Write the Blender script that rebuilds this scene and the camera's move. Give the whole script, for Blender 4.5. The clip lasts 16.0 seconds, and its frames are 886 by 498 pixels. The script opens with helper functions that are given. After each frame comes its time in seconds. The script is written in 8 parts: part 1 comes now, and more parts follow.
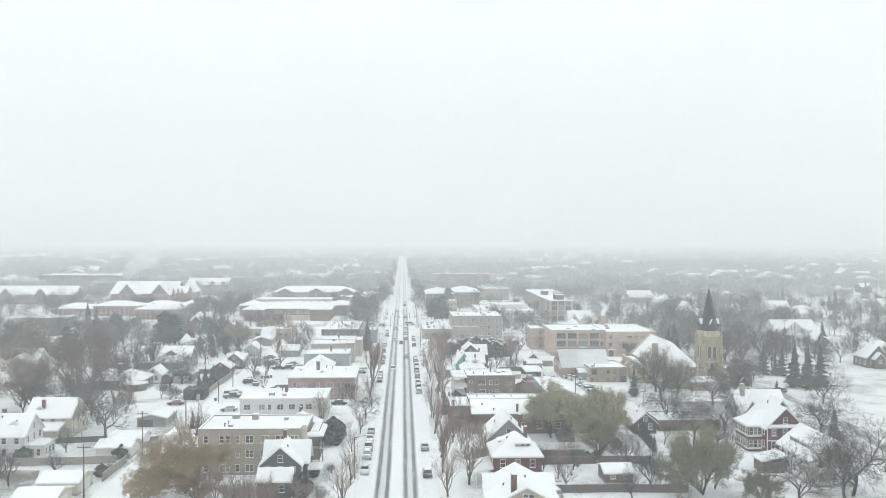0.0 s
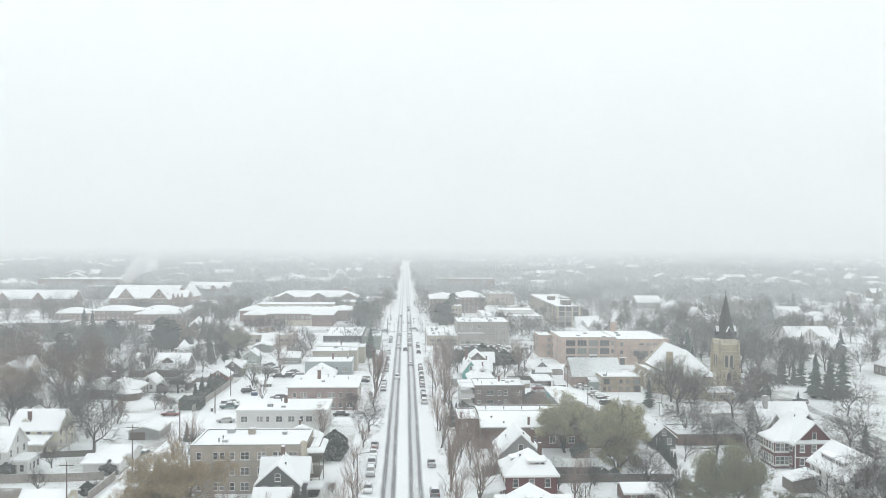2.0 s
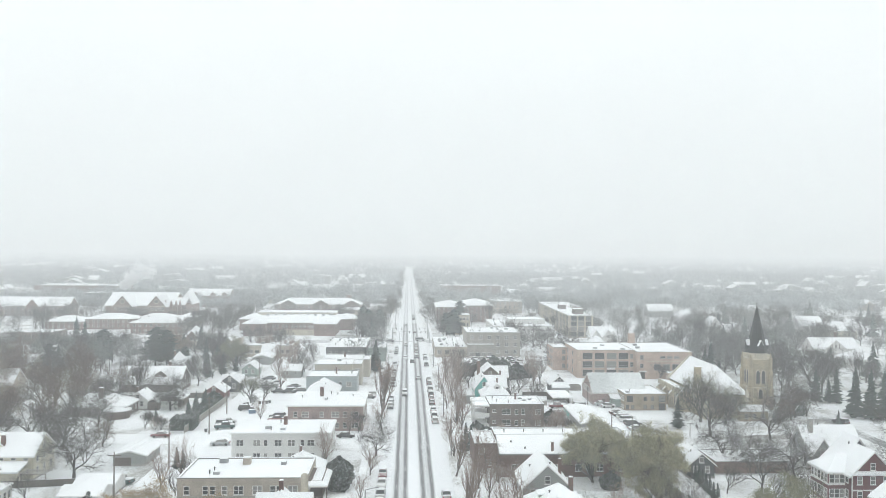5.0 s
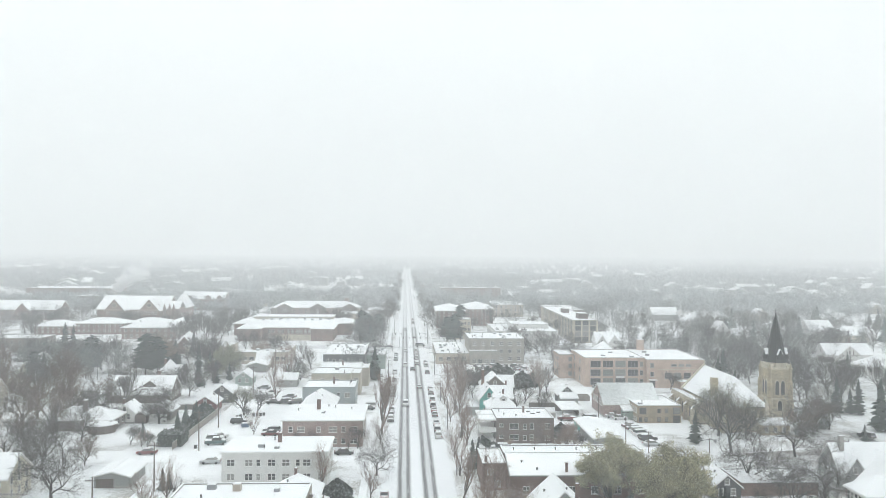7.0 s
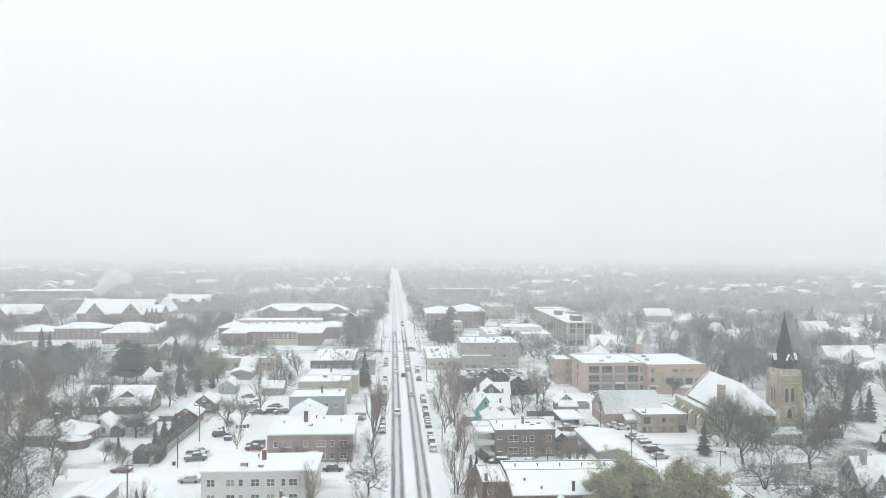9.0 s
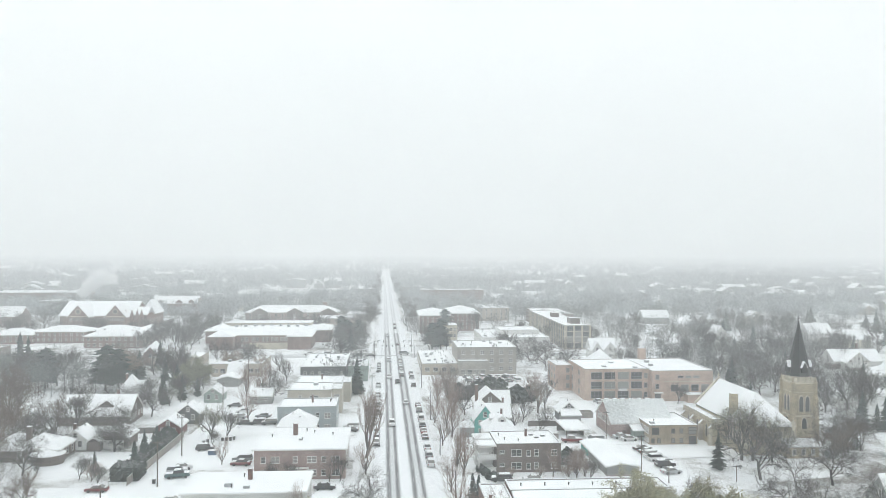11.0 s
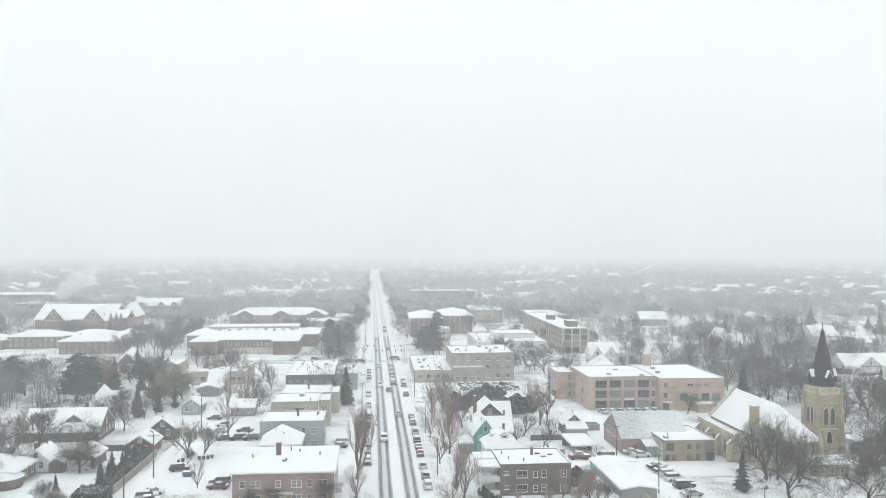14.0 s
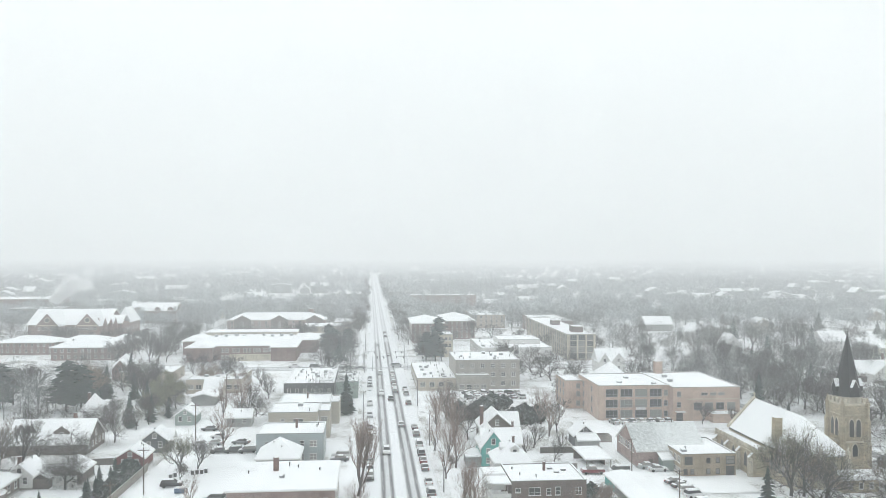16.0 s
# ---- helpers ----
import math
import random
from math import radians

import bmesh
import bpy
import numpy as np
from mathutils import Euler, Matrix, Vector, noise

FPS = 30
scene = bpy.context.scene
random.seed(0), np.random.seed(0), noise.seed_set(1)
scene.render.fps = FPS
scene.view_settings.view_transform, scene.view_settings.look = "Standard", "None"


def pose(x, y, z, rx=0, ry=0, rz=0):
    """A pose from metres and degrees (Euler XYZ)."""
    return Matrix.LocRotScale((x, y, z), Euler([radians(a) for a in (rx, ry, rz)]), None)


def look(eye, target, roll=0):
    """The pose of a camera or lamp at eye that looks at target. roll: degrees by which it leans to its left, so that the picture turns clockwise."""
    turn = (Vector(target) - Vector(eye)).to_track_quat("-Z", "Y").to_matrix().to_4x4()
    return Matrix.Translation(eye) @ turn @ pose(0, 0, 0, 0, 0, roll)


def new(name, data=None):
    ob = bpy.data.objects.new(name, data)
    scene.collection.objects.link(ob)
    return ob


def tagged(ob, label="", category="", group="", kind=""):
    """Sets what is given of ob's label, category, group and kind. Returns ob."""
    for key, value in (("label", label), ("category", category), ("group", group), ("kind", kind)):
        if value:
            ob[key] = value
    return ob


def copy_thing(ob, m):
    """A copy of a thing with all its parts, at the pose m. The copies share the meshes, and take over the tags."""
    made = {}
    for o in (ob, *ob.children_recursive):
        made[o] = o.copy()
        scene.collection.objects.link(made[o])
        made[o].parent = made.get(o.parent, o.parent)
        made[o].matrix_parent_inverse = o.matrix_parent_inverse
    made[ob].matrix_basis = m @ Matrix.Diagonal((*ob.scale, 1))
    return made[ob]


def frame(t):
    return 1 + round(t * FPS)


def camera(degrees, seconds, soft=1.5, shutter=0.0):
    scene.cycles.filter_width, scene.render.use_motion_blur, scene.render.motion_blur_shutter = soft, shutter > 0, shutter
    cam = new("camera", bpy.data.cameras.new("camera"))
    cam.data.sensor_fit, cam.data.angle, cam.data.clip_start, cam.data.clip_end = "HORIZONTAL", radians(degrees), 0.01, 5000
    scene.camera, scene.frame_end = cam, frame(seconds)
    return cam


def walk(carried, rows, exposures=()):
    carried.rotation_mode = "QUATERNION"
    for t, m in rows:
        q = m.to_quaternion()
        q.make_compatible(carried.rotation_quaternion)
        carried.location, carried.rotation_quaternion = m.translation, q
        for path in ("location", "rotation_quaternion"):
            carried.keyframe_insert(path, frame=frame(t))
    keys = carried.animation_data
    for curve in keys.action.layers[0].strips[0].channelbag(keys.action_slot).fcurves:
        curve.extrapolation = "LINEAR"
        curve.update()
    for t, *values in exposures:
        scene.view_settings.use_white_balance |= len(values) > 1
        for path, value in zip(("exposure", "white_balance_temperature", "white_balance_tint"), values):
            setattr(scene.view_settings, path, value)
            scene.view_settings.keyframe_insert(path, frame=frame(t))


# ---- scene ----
cam = camera(56.9, 16.0, soft=0.65)
PATH = [
    (0, (1.008, 1.73, 49.054), (1.106, 3.728, 49.026), 0.2),
    (0.5, (0.878, 4.245, 49.008), (0.975, 6.243, 48.982), 0.2),
    (1, (0.731, 6.812, 48.975), (0.826, 8.81, 48.951), 0.2),
    (1.5, (0.552, 9.461, 48.947), (0.646, 11.459, 48.927), 0.2),
    (2, (0.366, 12.165, 48.934), (0.457, 14.163, 48.916), 0.3),
    (2.5, (0.116, 14.938, 48.932), (0.205, 16.936, 48.917), 0.3),
    (3, (-0.179, 17.782, 48.924), (-0.091, 19.78, 48.911), 0.3),
    (3.5, (-0.509, 20.673, 48.94), (-0.422, 22.671, 48.929), 0.4),
    (4, (-0.939, 23.617, 49.003), (-0.853, 25.615, 48.996), 0.4),
    (4.5, (-1.345, 26.634, 49.105), (-1.26, 28.632, 49.1), 0.4),
    (7, (-2.926, 42.171, 50.281), (-2.834, 44.169, 50.279), 0.4),
    (7.5, (-3.209, 45.275, 50.436), (-3.115, 47.272, 50.434), 0.3),
    (8, (-3.437, 48.282, 50.557), (-3.339, 50.28, 50.556), 0.3),
    (8.5, (-3.765, 51.26, 50.634), (-3.655, 53.257, 50.633), 0.3),
    (9, (-4.103, 54.253, 50.703), (-3.98, 56.25, 50.702), 0.2),
    (11.5, (-5.443, 69.408, 51.457), (-5.296, 71.403, 51.454), 0.2),
    (12, (-5.626, 72.351, 51.503), (-5.479, 74.345, 51.499), 0.2),
    (12.5, (-5.724, 75.222, 51.527), (-5.573, 77.217, 51.524), 0.1),
    (13, (-5.807, 78.115, 51.575), (-5.648, 80.109, 51.572), 0.1),
    (13.5, (-5.879, 80.968, 51.606), (-5.711, 82.961, 51.603), 0.1),
    (14, (-5.993, 83.767, 51.609), (-5.818, 85.76, 51.606), 0.1),
    (14.5, (-6.195, 86.535, 51.606), (-6.015, 88.527, 51.603), 0.1),
    (15, (-6.415, 89.143, 51.587), (-6.236, 91.135, 51.586), 0.1),
    (15.5, (-6.643, 91.498, 51.541), (-6.465, 93.49, 51.542), 0.1),
    (16, (-6.864, 93.629, 51.45), (-6.686, 95.621, 51.457), 0.1),
]
walk(cam, [(t, look(eye, target, roll)) for t, eye, target, roll in PATH])

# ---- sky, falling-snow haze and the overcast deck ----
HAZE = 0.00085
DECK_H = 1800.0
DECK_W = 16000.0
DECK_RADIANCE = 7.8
scene.cycles.volume_bounces = 8

world = bpy.data.worlds.new("overcast_sky")
scene.world = world
world.use_nodes = True
wn = world.node_tree
sky = wn.nodes.new("ShaderNodeTexSky")
sky.sky_type = "NISHITA"
sky.sun_disc = False
sky.sun_elevation, sky.sun_rotation = radians(38), radians(170)
wn.links.new(sky.outputs[0], wn.nodes["Background"].inputs["Color"])
wn.nodes["Background"].inputs["Strength"].default_value = 0.1
haze = wn.nodes.new("ShaderNodeVolumeScatter")
haze.inputs["Color"].default_value = (0.985, 0.995, 1.0, 1)
haze.inputs["Density"].default_value = HAZE
wn.links.new(haze.outputs[0], wn.nodes["World Output"].inputs["Volume"])

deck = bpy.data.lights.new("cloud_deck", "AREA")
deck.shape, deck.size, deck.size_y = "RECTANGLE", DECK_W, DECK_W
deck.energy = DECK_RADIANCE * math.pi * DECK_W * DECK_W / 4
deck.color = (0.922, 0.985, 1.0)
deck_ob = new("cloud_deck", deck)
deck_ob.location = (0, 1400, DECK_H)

# ---- materials ----


def nodes_of(name):
    m = bpy.data.materials.new(name)
    m.use_nodes = True
    t = m.node_tree
    return m, t, t.nodes["Principled BSDF"]


def noise_node(t, vec, scale, detail=4.0, rough=0.6):
    n = t.nodes.new("ShaderNodeTexNoise")
    n.inputs["Scale"].default_value = scale
    n.inputs["Detail"].default_value = detail
    n.inputs["Roughness"].default_value = rough
    t.links.new(vec, n.inputs["Vector"])
    return n.outputs["Fac"]


def ramp(t, value, lo, hi):
    n = t.nodes.new("ShaderNodeMapRange")
    n.inputs["From Min"].default_value, n.inputs["From Max"].default_value = lo, hi
    t.links.new(value, n.inputs["Value"])
    return n.outputs["Result"]


def mix(t, fac, a, b):
    n = t.nodes.new("ShaderNodeMix")
    n.data_type = "RGBA"
    if isinstance(fac, float):
        n.inputs[0].default_value = fac
    else:
        t.links.new(fac, n.inputs[0])
    for k, c in ((6, a), (7, b)):
        if isinstance(c, tuple):
            n.inputs[k].default_value = (*c, 1)
        else:
            t.links.new(c, n.inputs[k])
    return n.outputs[2]


def math_node(t, op, a, b):
    n = t.nodes.new("ShaderNodeMath")
    n.operation = op
    for k, c in ((0, a), (1, b)):
        if isinstance(c, (int, float)):
            n.inputs[k].default_value = c
        else:
            t.links.new(c, n.inputs[k])
    return n.outputs[0]


def coords(t, which="Object"):
    if which == "World":
        return t.nodes.new("ShaderNodeNewGeometry").outputs["Position"]
    return t.nodes.new("ShaderNodeTexCoord").outputs[which]


def bump(t, b, height, strength, dist):
    n = t.nodes.new("ShaderNodeBump")
    n.inputs["Strength"].default_value, n.inputs["Distance"].default_value = strength, dist
    t.links.new(height, n.inputs["Height"])
    t.links.new(n.outputs[0], b.inputs["Normal"])


SNOW = (0.88, 0.895, 0.905)


def snow_on_top(t, colour, amount, vec, lo=0.45, hi=0.75):
    """Snow lying on the upward faces, broken by noise."""
    g = t.nodes.new("ShaderNodeNewGeometry")
    s = t.nodes.new("ShaderNodeSeparateXYZ")
    t.links.new(g.outputs["Normal"], s.inputs[0])
    up = ramp(t, s.outputs["Z"], lo, hi)
    n = ramp(t, noise_node(t, vec, 1.7), 0.5 - 0.3 * amount, 0.7 - 0.3 * amount)
    return mix(t, math_node(t, "MULTIPLY", up, math_node(t, "MULTIPLY", n, amount)), colour, SNOW)


def plain(name, c, rough=0.75, var=0.25, scale=1.2, relief=0.0, metal=0.0, top_snow=0.0, per_object=0.0, where="World", per_leaf=0.0):
    m, t, b = nodes_of(name)
    vec = coords(t, where)
    dark = tuple(v * (1 - var) for v in c)
    light = tuple(min(1, v * (1 + var)) for v in c)
    col = mix(t, ramp(t, noise_node(t, vec, scale), 0.3, 0.7), dark, light)
    col = mix(t, ramp(t, noise_node(t, vec, scale * 0.13, 2), 0.35, 0.8), col, tuple(v * (1 - var * 0.8) for v in c))
    if per_object:
        info = t.nodes.new("ShaderNodeObjectInfo")
        col = mix(t, math_node(t, "MULTIPLY", info.outputs["Random"], per_object), col, tuple(v * 0.45 for v in c))
    if per_leaf:
        isle = t.nodes.new("ShaderNodeNewGeometry").outputs["Random Per Island"]
        col = mix(t, math_node(t, "MULTIPLY", ramp(t, isle, 0.35, 0.9), per_leaf), col, tuple(v * 0.3 for v in c))
        col = mix(t, math_node(t, "MULTIPLY", ramp(t, isle, 0.3, 0.0), per_leaf), col, tuple(min(0.8, v * 1.7) for v in c))
    if top_snow:
        col = snow_on_top(t, col, top_snow, vec)
    t.links.new(col, b.inputs["Base Color"])
    b.inputs["Roughness"].default_value, b.inputs["Metallic"].default_value = rough, metal
    if relief:
        bump(t, b, noise_node(t, vec, scale * 4), 0.5, relief)
    return m


def masonry(name, c, joint, w=0.24, h=0.08, var=0.3):
    """Brick or stone in courses, running round the walls, weathered in patches."""
    m, t, b = nodes_of(name)
    vec = coords(t, "World")
    s = t.nodes.new("ShaderNodeSeparateXYZ")
    t.links.new(vec, s.inputs[0])
    j = t.nodes.new("ShaderNodeCombineXYZ")
    t.links.new(math_node(t, "ADD", s.outputs["X"], s.outputs["Y"]), j.inputs[0])
    t.links.new(s.outputs["Z"], j.inputs[1])
    br = t.nodes.new("ShaderNodeTexBrick")
    br.inputs["Scale"].default_value = 1.0
    br.inputs["Brick Width"].default_value, br.inputs["Row Height"].default_value = w, h
    br.inputs["Mortar Size"].default_value = 0.012
    br.inputs["Color1"].default_value = (*[v * (1 - var) for v in c], 1)
    br.inputs["Color2"].default_value = (*[min(1, v * (1 + var)) for v in c], 1)
    br.inputs["Mortar"].default_value = (*joint, 1)
    t.links.new(j.outputs[0], br.inputs["Vector"])
    col = mix(t, ramp(t, noise_node(t, vec, 0.35, 3), 0.4, 0.75), br.outputs["Color"], tuple(v * 0.72 for v in c))
    stain = t.nodes.new("ShaderNodeMapping")
    stain.inputs["Scale"].default_value = (2.2, 2.2, 0.12)
    t.links.new(vec, stain.inputs["Vector"])
    col = mix(t, math_node(t, "MULTIPLY", ramp(t, noise_node(t, stain.outputs[0], 1.0, 3), 0.55, 0.8), 0.4), col, tuple(v * 0.55 for v in c))
    t.links.new(col, b.inputs["Base Color"])
    b.inputs["Roughness"].default_value = 0.9
    bump(t, b, br.outputs["Fac"], 0.3, -0.01)
    return m


def siding(name, c, step=0.16, var=0.1):
    """Lapped boards, each darker along its lower edge, with dirt in patches."""
    m, t, b = nodes_of(name)
    vec = coords(t, "World")
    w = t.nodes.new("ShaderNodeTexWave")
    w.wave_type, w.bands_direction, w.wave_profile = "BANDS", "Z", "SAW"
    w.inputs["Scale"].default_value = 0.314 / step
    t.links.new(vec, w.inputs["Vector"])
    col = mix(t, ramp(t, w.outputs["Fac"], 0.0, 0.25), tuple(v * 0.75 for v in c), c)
    col = mix(t, ramp(t, noise_node(t, vec, 0.6), 0.4, 0.8), col, tuple(v * (1 - 2 * var) for v in c))
    t.links.new(col, b.inputs["Base Color"])
    b.inputs["Roughness"].default_value = 0.7
    bump(t, b, w.outputs["Fac"], 0.4, 0.02)
    return m


def snow_mat(name, dirt, dirt_at, scale=0.9, c=SNOW, relief=0.25, soft=0.09):
    """Thin fresh snow that lets the stuff beneath show through in specks and patches."""
    m, t, b = nodes_of(name)
    vec = coords(t, "World")
    fine = noise_node(t, vec, scale * 2.6, 6, 0.72)
    broad = noise_node(t, vec, scale * 0.07, 3)
    f = math_node(t, "ADD", math_node(t, "MULTIPLY", fine, 0.55), math_node(t, "MULTIPLY", broad, 0.45))
    hue = mix(t, ramp(t, noise_node(t, vec, 0.12, 3), 0.3, 0.7), c, tuple(v * 0.9 for v in c))
    col = mix(t, ramp(t, f, dirt_at, dirt_at + soft), hue, dirt)
    t.links.new(col, b.inputs["Base Color"])
    b.inputs["Roughness"].default_value = 0.85
    bump(t, b, noise_node(t, vec, scale * 1.3, 5), 0.6, relief)
    return m


M = {}
M["lawn"] = snow_mat("snowy_lawn", (0.27, 0.26, 0.235), 0.505)
M["thin"] = snow_mat("thin_lawn_snow", (0.36, 0.355, 0.33), 0.487, 0.9, (0.78, 0.80, 0.81))
M["scrub"] = snow_mat("snow_flecked_scrub", (0.15, 0.125, 0.105), 0.455, 1.2, (0.74, 0.76, 0.77))
M["packed"] = snow_mat("packed_snow", (0.42, 0.42, 0.42), 0.62, 0.5)
M["roof"] = snow_mat("roof_snow", (0.34, 0.34, 0.35), 0.60, 1.0, relief=0.12)
M["patchy"] = snow_mat("patchy_roof_snow", (0.17, 0.19, 0.185), 0.44, 0.55, (0.74, 0.765, 0.765), relief=0.1, soft=0.26)
M["cap"] = snow_mat("drift_snow", (0.5, 0.5, 0.5), 0.8, 1.5, relief=0.08)
M["kerb"] = plain("kerb_concrete", (0.45, 0.45, 0.44), top_snow=0.9)
M["slate"] = plain("black_slate", (0.017, 0.018, 0.020), 0.85, 0.5, 3.0, 0.02)
M["trim"] = plain("white_trim", (0.72, 0.72, 0.70), 0.6, 0.08)
M["coping"] = plain("grey_coping", (0.22, 0.22, 0.21), 0.6)
M["metal"] = plain("galvanised_metal", (0.35, 0.36, 0.37), 0.45, 0.2, metal=0.7)
M["dark_metal"] = plain("dark_metal", (0.06, 0.06, 0.06), 0.5)
M["concrete"] = plain("concrete", (0.36, 0.35, 0.33), 0.9, 0.2)
M["tan_brick"] = masonry("tan_brick", (0.45, 0.385, 0.315), (0.45, 0.42, 0.38))
M["pink_brick"] = masonry("pink_brick", (0.34, 0.235, 0.21), (0.40, 0.34, 0.32))
M["brown_brick"] = masonry("brown_brick", (0.25, 0.20, 0.175), (0.3, 0.27, 0.24))
M["grey_brick"] = masonry("grey_brown_brick", (0.155, 0.115, 0.10), (0.2, 0.18, 0.17))
M["dark_brick"] = masonry("dark_red_brick", (0.17, 0.085, 0.07), (0.2, 0.16, 0.14))
M["red_brick"] = masonry("red_brick", (0.22, 0.125, 0.105), (0.27, 0.23, 0.21))
M["school_brick"] = masonry("buff_pink_brick", (0.52, 0.38, 0.31), (0.55, 0.47, 0.41))
M["yellow_brick"] = masonry("yellow_brick", (0.35, 0.275, 0.185), (0.40, 0.35, 0.29))
M["drab_brick"] = masonry("drab_grey_brick", (0.36, 0.335, 0.30), (0.40, 0.38, 0.35))
M["church_stone"] = masonry("buff_limestone", (0.42, 0.355, 0.245), (0.40, 0.35, 0.27), 0.7, 0.32, 0.22)
M["pale_stone"] = masonry("pale_dressed_stone", (0.58, 0.53, 0.43), (0.45, 0.41, 0.34), 0.9, 0.45, 0.12)
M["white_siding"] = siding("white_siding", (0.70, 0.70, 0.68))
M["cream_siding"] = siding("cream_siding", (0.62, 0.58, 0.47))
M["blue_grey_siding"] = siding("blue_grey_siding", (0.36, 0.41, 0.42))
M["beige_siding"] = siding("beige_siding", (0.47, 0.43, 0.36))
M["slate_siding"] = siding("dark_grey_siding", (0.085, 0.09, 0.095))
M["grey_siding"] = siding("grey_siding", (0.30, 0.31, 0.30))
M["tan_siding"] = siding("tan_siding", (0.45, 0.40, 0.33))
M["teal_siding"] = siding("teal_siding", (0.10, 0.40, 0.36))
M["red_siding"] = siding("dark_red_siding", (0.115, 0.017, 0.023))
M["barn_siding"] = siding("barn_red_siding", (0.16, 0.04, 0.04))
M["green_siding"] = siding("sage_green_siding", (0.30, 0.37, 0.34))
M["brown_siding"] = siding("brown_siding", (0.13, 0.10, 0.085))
M["fence_wood"] = plain("weathered_fence_wood", (0.34, 0.31, 0.28), 0.9, 0.3, 2.0, top_snow=0.8)
M["dark_wood"] = plain("dark_fence_wood", (0.13, 0.115, 0.10), 0.9, 0.3, 2.0, top_snow=0.8)
M["pole_wood"] = plain("creosoted_pole", (0.13, 0.105, 0.085), 0.9, 0.3, 3.0)
M["bark"] = plain("bark", (0.034, 0.028, 0.024), 0.95, 0.35, 4.0, 0.02, top_snow=0.75, per_object=0.4)
M["pale_bark"] = plain("pale_bark", (0.125, 0.102, 0.090), 0.95, 0.35, 4.0, 0.02, top_snow=0.7, per_object=0.4)
M["twig"] = plain("twigs", (0.055, 0.043, 0.036), 0.95, 0.3, 1.0, top_snow=0.34, per_object=0.6)
M["red_twig"] = plain("reddish_twigs", (0.285, 0.205, 0.172), 0.95, 0.3, 1.0, top_snow=0.4, per_object=0.3)
M["brown_twig"] = plain("brown_twigs", (0.135, 0.088, 0.064), 0.95, 0.3, 1.0, top_snow=0.2, per_object=0.5)
M["needles"] = plain("spruce_needles", (0.012, 0.042, 0.034), 0.95, 0.45, 1.4, top_snow=0.05, per_object=0.35)
M["yellow_leaf"] = plain("ochre_leaves", (0.37, 0.27, 0.135), 0.85, 0.45, 0.9, top_snow=0.12, per_leaf=0.7)
M["green_leaf"] = plain("olive_green_leaves", (0.39, 0.365, 0.215), 0.85, 0.5, 0.5, top_snow=0.25, per_leaf=0.75)
M["russet_leaf"] = plain("russet_leaves", (0.20, 0.14, 0.095), 0.85, 0.4, 0.9, top_snow=0.12, per_leaf=0.6)
M["olive_leaf"] = plain("dull_olive_leaves", (0.20, 0.195, 0.108), 0.85, 0.5, 0.8, top_snow=0.12, per_leaf=0.6)
M["hedge_leaf"] = plain("dark_hedge_leaves", (0.020, 0.040, 0.030), 0.9, 0.4, 2.0, top_snow=0.3)
# Paler than the near twigs: distance haze is put into these base colours.
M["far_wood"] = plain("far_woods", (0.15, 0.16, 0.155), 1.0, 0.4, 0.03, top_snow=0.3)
M["haze_paled_wood"] = plain("haze_paled_woods", (0.36, 0.385, 0.385), 1.0, 0.45, 0.02, top_snow=0.35)
M["steam"] = plain("steam_droplets", (0.975, 0.98, 0.985), 1.0, 0.01)
M["tyre"] = plain("tyre_rubber", (0.02, 0.02, 0.02), 0.9)
M["lamp_glass"] = plain("lamp_glass", (0.7, 0.7, 0.68), 0.2, 0.05)
M["tail_red"] = plain("tail_light_red", (0.3, 0.02, 0.02), 0.3, 0.05)
for nm, c in (("black", (0.02, 0.02, 0.022)), ("silver", (0.38, 0.39, 0.40)), ("white", (0.68, 0.68, 0.68)), ("red", (0.17, 0.022, 0.026)),
              ("blue", (0.06, 0.12, 0.2)), ("grey", (0.13, 0.135, 0.14)), ("green", (0.06, 0.12, 0.12))):
    M["car_" + nm] = plain(nm + "_car_paint", c, 0.35, 0.06, 0.8, top_snow=0.5)


def glass_mat():
    m, t, b = nodes_of("window_glass")
    info = t.nodes.new("ShaderNodeObjectInfo")
    blind = ramp(t, info.outputs["Random"], 0.35, 0.75)
    col = mix(t, math_node(t, "MULTIPLY", blind, 0.7), (0.04, 0.045, 0.048), (0.36, 0.35, 0.33))
    t.links.new(col, b.inputs["Base Color"])
    b.inputs["Roughness"].default_value = 0.12
    return m


